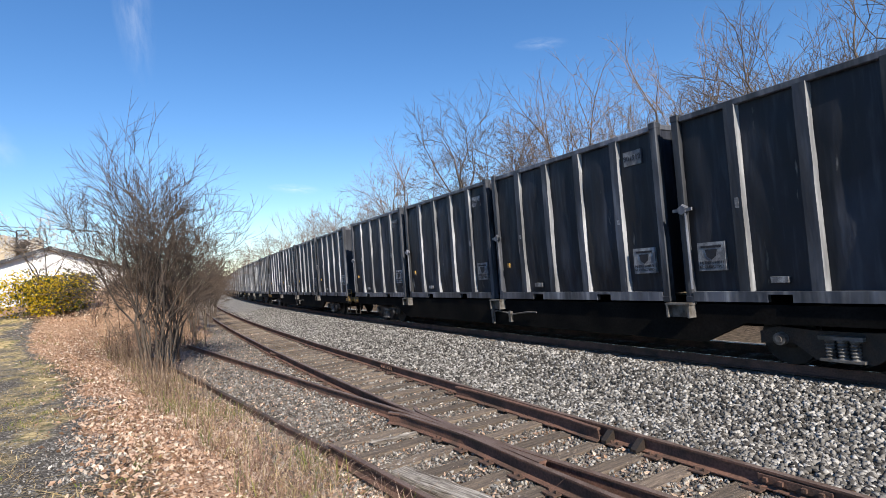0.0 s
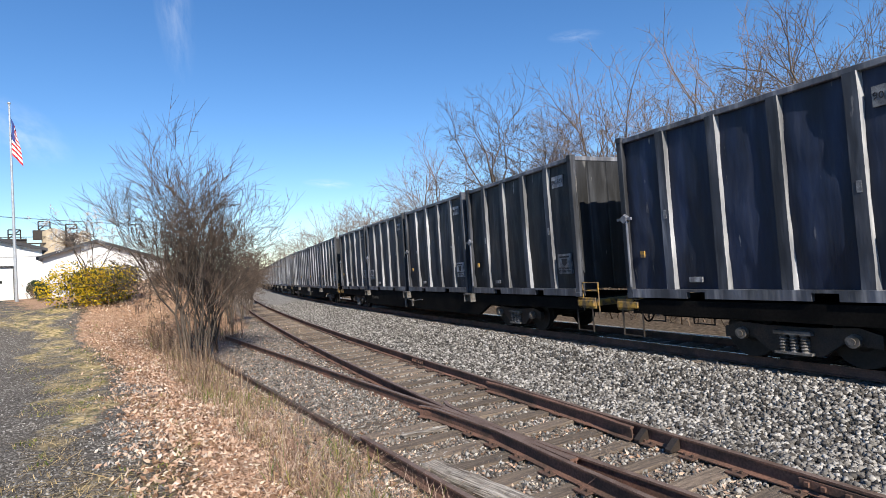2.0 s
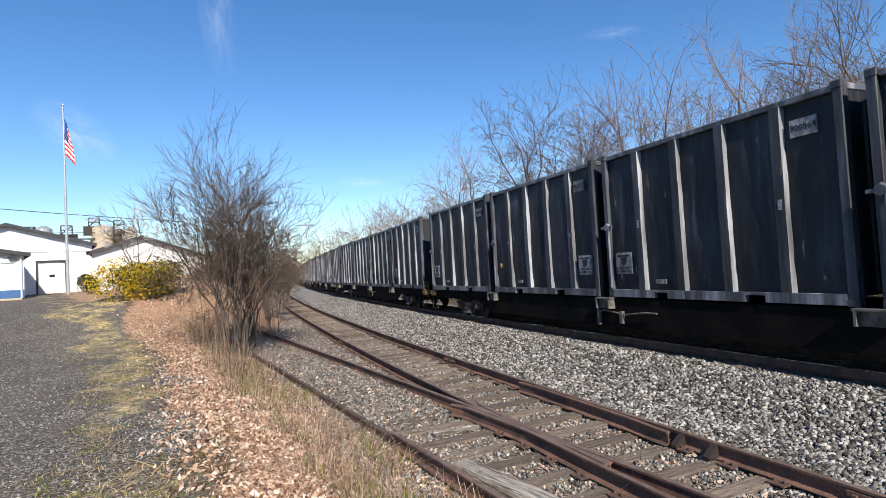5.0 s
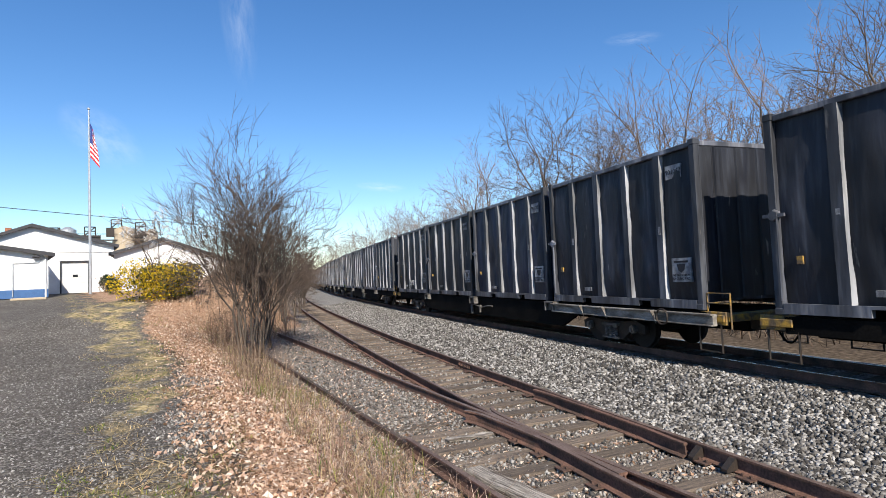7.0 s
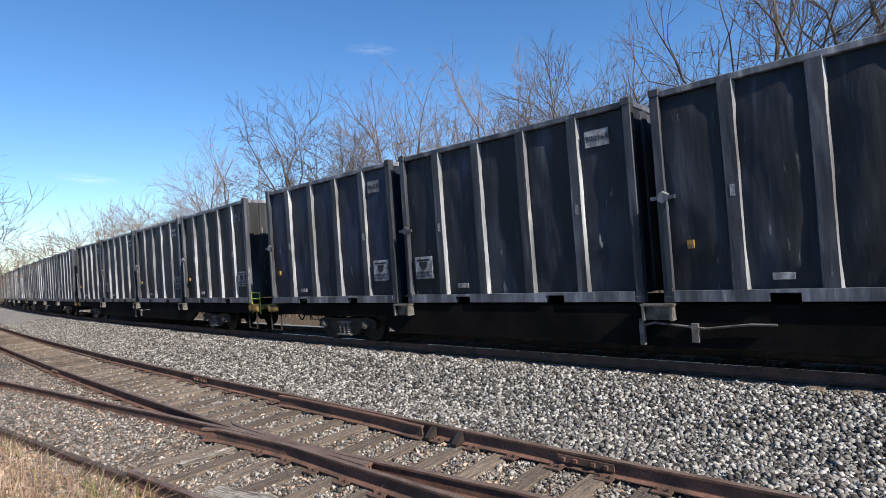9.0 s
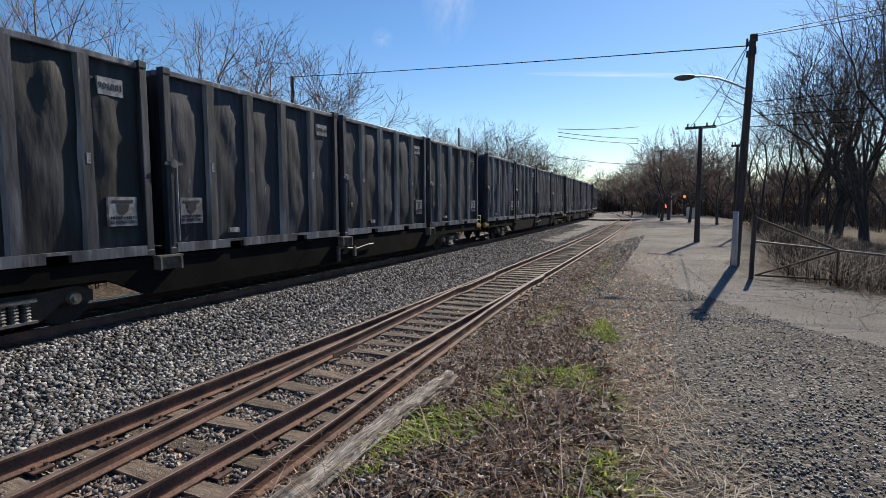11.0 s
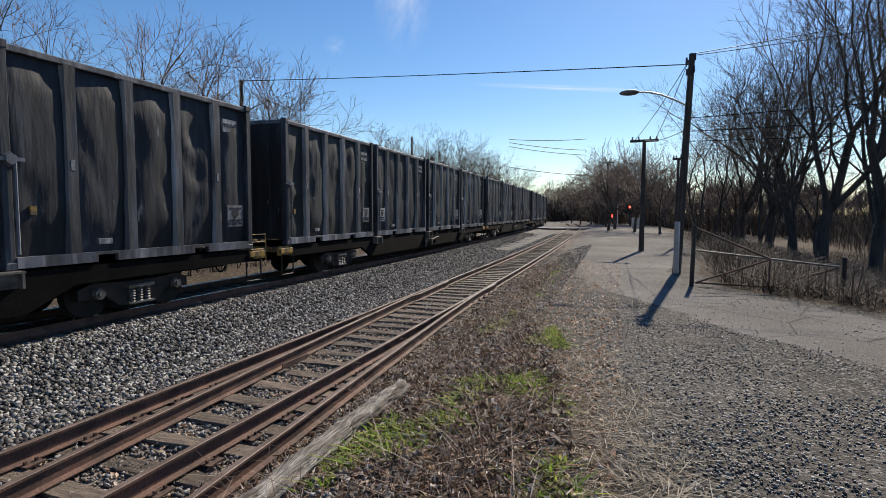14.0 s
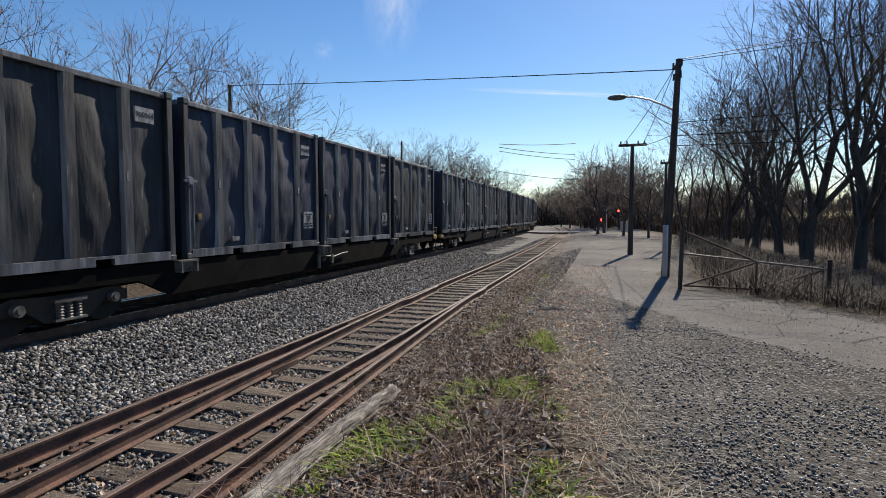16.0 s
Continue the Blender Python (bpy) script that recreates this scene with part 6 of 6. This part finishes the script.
# plant behind the sheds
plant = tagged(new("batching_plant"), "tan industrial plant with silos and gantries behind the sheds", "industrial plant")
plant.matrix_basis = pose(-66.5, 74.0, 1.5, 0, 0, 42)
part("block", boxes((2.0, 9.5, 0, 8, 0, 8.2), bevel=0.05), M["tan"], plant)
part("block", boxes((-6.5, 1.5, 1, 8, 0, 7.4), bevel=0.05), M["roof_grey"], plant)
for xx, rr, hh in ((3.6, 1.5, 9.8), (-3.8, 1.1, 9.6), (7.4, 0.9, 9.4)):
    sb = bmesh.new()
    tube(sb, (xx, -0.5, 0), (xx, -0.5, hh), rr, rr, 18)
    tube(sb, (xx, -0.5, hh), (xx, -0.5, hh + 0.5), rr, 0.3, 18)
    part("silo", sb, M["tan"] if xx != -3.8 else M["galv"], plant)
for xx, zz in ((-5.5, 8.6), (-1.0, 8.8), (2.5, 10.0), (5.8, 9.6)):
    g = bmesh.new()
    for a, b in (((-0.7, 0, 0), (-0.7, 0, 1.3)), ((0.7, 0, 0), (0.7, 0, 1.3)), ((-0.7, 0, 1.3), (0.7, 0, 1.3)), ((-0.7, 0, 0.65), (0.7, 0, 0.65)), ((-0.7, 0, 0), (0.7, 0, 1.3))):
        tube(g, a, b, 0.09, 0.09, 5)
    box(g, -1.4, 1.4, -0.4, 0.4, -1.4, 0.0)
    at(part("gantry", g, M["iron"], plant), xx, -0.6, zz)
part("walkway", boxes((-6, 9, -1.6, -1.3, 7.9, 8.1), (-6, 9, -1.6, -1.55, 8.9, 9.0)), M["iron"], plant)

# across the line, seen between the cars
def far_house(x, y, turn):
    thing = tagged(new("house"), "pale grey clapboard house behind the trees across the line", "house")
    thing.matrix_basis = pose(x, y, z_at(x, y) - 0.1, 0, 0, turn)
    part("wall", prism(bmesh.new(), ((-5, 0), (5, 0), (5, 5.2), (0, 8.0), (-5, 5.2)), 0, 9), M["wall_white"], thing)
    for e in (-1, 1):
        part("roof_slope", prism(bmesh.new(), ((e * 5.5, 4.95), (0, 8.05), (0, 8.3), (e * 5.5, 5.2)), -0.4, 9.4), M["roof_grey"], thing)
    for xx in (-3, 0, 3):
        for zz in (1.2, 3.7):
            w = part("window", boxes((xx - 0.5, xx + 0.5, -0.04, 0.0, zz, zz + 1.3)), M["glass_dark"], thing)
            part("window_frame", boxes((xx - 0.6, xx - 0.5, -0.08, -0.001, zz - 0.1, zz + 1.4), (xx + 0.5, xx + 0.6, -0.08, -0.001, zz - 0.1, zz + 1.4), (xx - 0.5, xx + 0.5, -0.08, -0.001, zz + 1.3, zz + 1.4)), M["door_grey"], w)
    return thing


def far_car(x, y, turn):
    thing = tagged(new("car"), "white saloon car parked on the grass across the line", "car")
    thing.matrix_basis = pose(x, y, z_at(x, y), 0, 0, turn)
    side = ((-2.25, 0.3), (2.25, 0.3), (2.25, 0.72), (1.2, 0.9), (0.55, 1.4), (-0.9, 1.43), (-1.7, 0.98), (-2.25, 0.9))
    body = prism(bmesh.new(), side, -0.86, 0.86)
    bmesh.ops.bevel(body, geom=body.edges[:], offset=0.06, segments=2, affect="EDGES")
    part("body", body, M["car_white"], thing)
    for e in (-1, 1):
        part("side_window", prism(bmesh.new(), ((-1.4, 0.98), (0.95, 0.98), (0.48, 1.32), (-0.85, 1.35)), e * 0.87 - 0.01, e * 0.87 + 0.01), M["glass_dark"], thing)
    wheel = bmesh.new()
    tube(wheel, (0, -0.1, 0), (0, 0.1, 0), 0.31, 0.31, 18)
    wheel_me = to_mesh("wheel", wheel, M["cable"])
    for xx in (-1.4, 1.4):
        for e in (-1, 1):
            at(part("wheel", wheel_me, None, thing), xx, e * 0.78, 0.31)
    return thing


M["car_white"] = mat("white_car_paint", (0.72, 0.73, 0.74), 0.3, vary=0.05, scale=2, fine=20, spec=0.5)
far_house(58, 44, -38)
far_car(48.6, 27.3, 35)

# flagpole with a limp flag
FX, FY = -31.1, 33.9
fp = tagged(new("flagpole"), "tall white flagpole with a limp striped flag", "flagpole")
fp.matrix_basis = pose(FX, FY, z_at(FX, FY))
H = 15.0 - z_at(FX, FY)
part("pole", tube(bmesh.new(), (0, 0, 0), (0, 0, H), 0.11, 0.05, 12), M["galv"], fp)
ball = bmesh.new()
bmesh.ops.create_uvsphere(ball, u_segments=12, v_segments=8, radius=0.1, matrix=Matrix.Translation((0, 0, H + 0.08)))
part("finial", ball, M["galv"], fp)
flag = bmesh.new()
rows, cols = 26, 10
gv = []
for j in range(rows + 1):
    r = []
    for i in range(cols + 1):
        u, v = i / cols, j / rows
        drop = 0.9 * u * (1 - 0.2 * v)
        fold = 0.09 * math.sin(9 * u + 3 * v) * (0.3 + u)
        r.append(flag.verts.new((0.06 + 0.62 * u * (0.45 + 0.55 * v) + 0.03 * math.sin(7 * v + 4 * u), fold, H - 0.9 - 2.6 * v - drop)))
    gv.append(r)
mats = []
for j in range(rows):
    for i in range(cols):
        f = flag.faces.new((gv[j][i], gv[j][i + 1], gv[j + 1][i + 1], gv[j + 1][i]))
        f.smooth = True
        f.material_index = 2 if (i < 4.5 and j < 14) else (0 if (j // 2) % 2 == 0 else 1)
fme = to_mesh("flag", flag, M["flag_red"])
fme.materials.append(M["flag_white"])
fme.materials.append(M["flag_blue"])
at(part("flag", fme, None, fp, "limp red, white and blue striped flag"), 0, 0, 0, 0, 0, 40)

stop = boxes((-0.9, 0.9, -0.09, 0.09, 0, 0.15), bevel=0.03)
me = to_mesh("wheel_stop", stop, M["tan"])
ws = tagged(new("wheel_stop", me), "worn concrete parking wheel stop before the lean-to", "wheel stop")
ws.matrix_basis = pose(-31.0, 29.0, z_at(-31.0, 29.0), 0, 0, 48)


def cable(name, label, a, b, sag, r=0.02, n=24):
    pts = []
    for i in range(n + 1):
        u = i / n
        p = Vector(a).lerp(Vector(b), u)
        p.z -= 4 * sag * u * (1 - u)
        pts.append(p)
    t = Tubes()
    t.add([tuple(p) for p in pts], np.full(len(pts), r), 5)
    return tagged(new(name, t.mesh(name, M["cable"])), label, "cable", "overhead cables")


# street-lamp pole and its neighbours
PX, PY = south(10.7, -14.55)
top_pole = 6.75
lp = tagged(new("street_lamp"), "dark wooden utility pole with a cobra-head street lamp", "street lamp", "utility poles")
lp.matrix_basis = pose(PX, PY, z_at(PX, PY) - 0.1)
part("pole", tube(bmesh.new(), (0, 0, 0), (-0.16, -0.2, top_pole), 0.13, 0.085, 12), M["pole"], lp)
part("cable_guard", boxes((-0.13, 0.03, 0.1, 0.17, 0.1, 1.7), bevel=0.015), M["galv"], lp, "grey cable guard on the pole")
lamp_dir = Vector((*south(1.15, 0.9), 0)).normalized()
arm = [Vector((-0.1, -0.2, 5.2)) + lamp_dir * d + Vector((0, 0, h)) for d, h in ((0, 0), (0.35, 0.2), (0.8, 0.42), (1.2, 0.52), (1.5, 0.54))]
part("lamp_arm", pipe([tuple(p) for p in arm], 0.03, 8), M["galv"], lp)
head = bmesh.new()
bmesh.ops.create_uvsphere(head, u_segments=16, v_segments=10, radius=1, matrix=Matrix.LocRotScale(arm[-1] + lamp_dir * 0.22 + Vector((0, 0, 0.0)), Euler((0, 0, math.atan2(lamp_dir.y, lamp_dir.x))), (0.3, 0.13, 0.09)))
part("lamp_head", head, M["castsilver"], lp, "grey cobra-head lamp")
for zz, ln in ((6.55, 0.24), (6.2, 0.2)):
    ins = boxes((-ln, ln, -0.04, 0.04, -0.04, 0.04))
    for e in (-1, 1):
        tube(ins, (e * ln, 0, 0.04), (e * ln, 0, 0.16), 0.035, 0.03, 8)
    at(part("insulator_bracket", ins, M["iron"], lp), -0.12, -0.2, zz, 0, 0, -35)


def plain_pole(x, y, top, arm_w, label, turn=0, r=0.13):
    x, y = south(x, y)
    p = tagged(new("utility_pole"), label, "utility pole", "utility poles")
    p.matrix_basis = pose(x, y, z_at(x, y) - 0.1, 0, 0, turn - 9)
    part("pole", tube(bmesh.new(), (0, 0, 0), (0, 0, top), r, r * 0.65, 12), M["pole"], p)
    if arm_w:
        part("crossarm", boxes((-arm_w, arm_w, -0.06, 0.06, top - 0.12, top), bevel=0.01), M["pole"], p)
        for e in (-0.85, -0.4, 0.4, 0.85):
            part("insulator", tube(bmesh.new(), (e * arm_w, 0, top), (e * arm_w, 0, top + 0.14), 0.04, 0.03, 8), M["castsilver"], p)
    return p


plain_pole(17.85, -21.55, 5.5, 0.65, "wooden utility pole with a short crossarm", 35)
plain_pole(19.0, -25.7, 4.95, 0.3, "thin wooden utility pole behind the yard", 20, 0.1)
plain_pole(29.6, -5.1, 9.2, 0, "dark bare wooden pole behind the train")
plain_pole(70, -35.3, 13.0, 0, "tall wooden pole among far trees", 0, 0.18)
plain_pole(50.0, -53.5, 8.5, 0.8, "utility pole by the level crossing", 30)
TOPZ = z_at(PX, PY) + 6.35
cable("cable", "black service cable across the line", (*south(29.6, -5.1), 8.7), (PX - 0.12, PY - 0.2, TOPZ), 0.05, 0.016)
for dz, far, sag in ((0.3, (3.0, -30.0, 10.6), 0.2), (0.25, (0.5, -27.0, 9.0), 0.2), (-2.0, (-9.0, -26.0, 5.4), 0.35), (-2.3, (-9.0, -26.0, 5.0), 0.4), (-1.6, (-9.0, -26.0, 6.0), 0.3)):
    cable("cable", "thin black overhead cable by the wood", (PX - 0.12, PY - 0.2, TOPZ + dz), (*south(far[0], far[1]), far[2]), sag, 0.012)
for e, dz in ((-0.5, 0.3), (0.5, 0.2), (0, -1.9)):
    cable("cable", "thin black overhead cable between the poles", (PX - 0.12, PY - 0.2, TOPZ + dz), (*south(17.85 + e * 0.8, -21.55 + e * 0.5), 5.5), 0.15, 0.012)
for z0, z1 in ((13.0, 12.2), (12.4, 11.4), (9.2, 8.1), (13.5, 14.0)):
    cable("cable", "overhead cable beyond the level crossing", (*south(69, -52.0), z0), (*south(64.9, -64.5), z1), 0.2, 0.05)
cable("cable", "black overhead cable above the sheds", (-60, 25.0, 11.8), (-33, 50.6, 8.2), 0.4, 0.03)

# tube gate by the wood
gate = tagged(new("field_gate"), "closed rusty tube gate between posts by the wood", "gate")
GX, GY = south(8.6, -12.3)
gate.matrix_basis = pose(GX, GY, z_at(GX, GY), 0, 0, math.degrees(math.atan2(-14.3 + 12.3, 6.2 - 8.6)) - 9.1)
GL = math.hypot(2.4, 2.0)
part("gate_post", tube(bmesh.new(), (0, 0, -0.1), (0.03, 0, 1.55), 0.055, 0.05, 10), M["pole"], gate)
part("gate_post", tube(bmesh.new(), (GL + 0.12, 0, -0.1), (GL + 0.12, 0, 0.85), 0.05, 0.05, 10), M["iron"], gate)
for a, b, n_ in (((0.08, 0, 0.92), (GL, 0, 0.62), "top_bar"), ((0.08, 0, 0.1), (GL, 0, 0.06), "bottom_bar"), ((0.04, 0, 1.5), (GL * 0.55, 0, 0.76), "stay_bar"), ((0.1, 0, 0.1), (GL * 0.55, 0, 0.74), "brace_bar"), ((GL * 0.55, 0, 0.08), (GL, 0, 0.6), "brace_bar"), ((GL * 0.55, 0, 0.08), (GL * 0.55, 0, 0.74), "upright_bar")):
    part(n_, tube(bmesh.new(), a, b, 0.024, 0.024, 8), M["castsilver"] if n_ == "top_bar" else M["rail"], gate)

# half-rotten log beside the siding
def timber(x0, y0, x1, y1, r, seed, label):
    rnd = random.Random(seed)
    ln = math.hypot(x1 - x0, y1 - y0)
    bm = bmesh.new()
    k, sides = 36, 40
    rings = []
    for i in range(k + 1):
        u = i / k
        taper = r * (1.1 - 0.25 * u) * (0.75 if i in (0, k) else 1)
        ring = []
        for j in range(sides):
            a = 2 * math.pi * j / sides
            rr = taper * (1 + 0.28 * noise.noise((u * 6, math.cos(a) * 1.4, math.sin(a) * 1.4 + seed)) + 0.12 * noise.noise((u * 22, math.cos(a) * 4, math.sin(a) * 4)))
            split = abs(noise.noise((u * 2.6 + seed, math.cos(a) * 4.5, math.sin(a) * 4.5)))
            rr *= 1 - 0.3 * max(0, 1 - split * 9) + 0.03 * noise.noise((u * 9, a * 9, seed))
            ragged = 0.09 * noise.noise((math.cos(a) * 2.5, math.sin(a) * 2.5, seed + 8 * u)) * (1 if i in (0, k) else 0.5 if i in (1, k - 1) else 0)
            ring.append(bm.verts.new((u * ln + ragged, rr * math.cos(a), rr * 0.85 * math.sin(a))))
        rings.append(ring)
    for i in range(k):
        for j in range(sides):
            bm.faces.new((rings[i][j], rings[i + 1][j], rings[i + 1][(j + 1) % sides], rings[i][(j + 1) % sides])).smooth = True
    bm.faces.new(rings[0])
    bm.faces.new(rings[-1][::-1])
    bmesh.ops.recalc_face_normals(bm, faces=bm.faces)
    ob = tagged(new("fallen_log", to_mesh("fallen_log", bm, M["log"])), label, "log")
    z0, z1 = z_at(x0, y0), z_at(x1, y1)
    ob.matrix_basis = pose(x0, y0, z0 + r * 0.7, 0, -math.degrees(math.atan2(z1 - z0, ln)), math.degrees(math.atan2(y1 - y0, x1 - x0)))
    return ob


timber(*south(2.85, 0.5), *south(4.75, -1.72), 0.14, 3, "grey weathered split log lying beside the siding")
timber(*south(4.7, -1.62), *south(5.65, -2.75), 0.12, 9, "grey weathered end of a log beside the siding")

# loose boards by the diverging track, and one pale stone
def board(x0, y0, x1, y1, w, h, label, tilt=2, up=0.02):
    ln = math.hypot(x1 - x0, y1 - y0)
    bm = boxes((0, ln, -w / 2, w / 2, 0, h), bevel=0.008)
    bmesh.ops.subdivide_edges(bm, edges=[e for e in bm.edges if e.calc_length() > ln * 0.8], cuts=6)
    rnd = random.Random(int(ln * 100))
    for v in bm.verts:
        v.co += Vector((rnd.uniform(-0.02, 0.02), rnd.uniform(-0.008, 0.008), rnd.uniform(-0.006, 0.006)))
    ob = tagged(new("loose_board", to_mesh("loose_board", bm, M["log"])), label, "board")
    ob.matrix_basis = pose(x0, y0, z_at((x0 + x1) / 2, (y0 + y1) / 2) + up, tilt, 0, math.degrees(math.atan2(y1 - y0, x1 - x0)))


board(-1.25, 7.45, -0.65, 7.75, 0.12, 0.04, "pale broken board lying between the rails")
board(-0.75, 6.15, 0.35, 4.95, 0.22, 0.2, "old dark timber beside the rusty rail", 0, -0.06)


def grade_crossing():
    sig = tagged(new("crossing_signal"), "level-crossing signal mast with red lamps lit", "railway signal")
    x, y = south(46.8, -52.0)
    sig.matrix_basis = pose(x, y, z_at(x, y), 0, 0, 36)
    part("mast", tube(bmesh.new(), (0, 0, 0), (0, 0, 3.4), 0.07, 0.07, 10), M["galv"], sig)
    part("lamp_arm", boxes((-0.9, 0.9, -0.03, 0.03, 2.25, 2.32)), M["iron"], sig)
    for e in (-1, 1):
        part("target", tube(bmesh.new(), (e * 0.8, 0, 1.9), (e * 0.8, 0.04, 1.9), 0.32, 0.32, 16), M["cable"], sig)
    lens = bmesh.new()
    tube(lens, (0.55, 0.1, 1.5), (0.55, 0.2, 1.5), 0.2, 0.2, 14)
    part("red_lamp", lens, M["red_glow"], sig, "lit red lamp")
    lens = bmesh.new()
    tube(lens, (-1.4, 0.1, 2.6), (-1.4, 0.2, 2.6), 0.13, 0.13, 14)
    part("red_lamp", lens, M["red_glow"], sig, "lit red lamp")
    part("control_box", boxes((-2.6, -1.7, -0.4, 0.4, 0, 1.3), bevel=0.03), M["galv"], sig)
    x, y, b = on_line(78, 2.6)
    road = tagged(new("crossing_road", to_mesh("crossing_road", boxes((-3, 3, -6.5, 8.5, -0.02, 0.03), bevel=0.01), M["roof_grey"])), "grey asphalt level crossing over the tracks", "road", kind="structure")
    road.matrix_basis = pose(x, y, -0.06, 0, 0, b - 90)


grade_crossing()


motions()
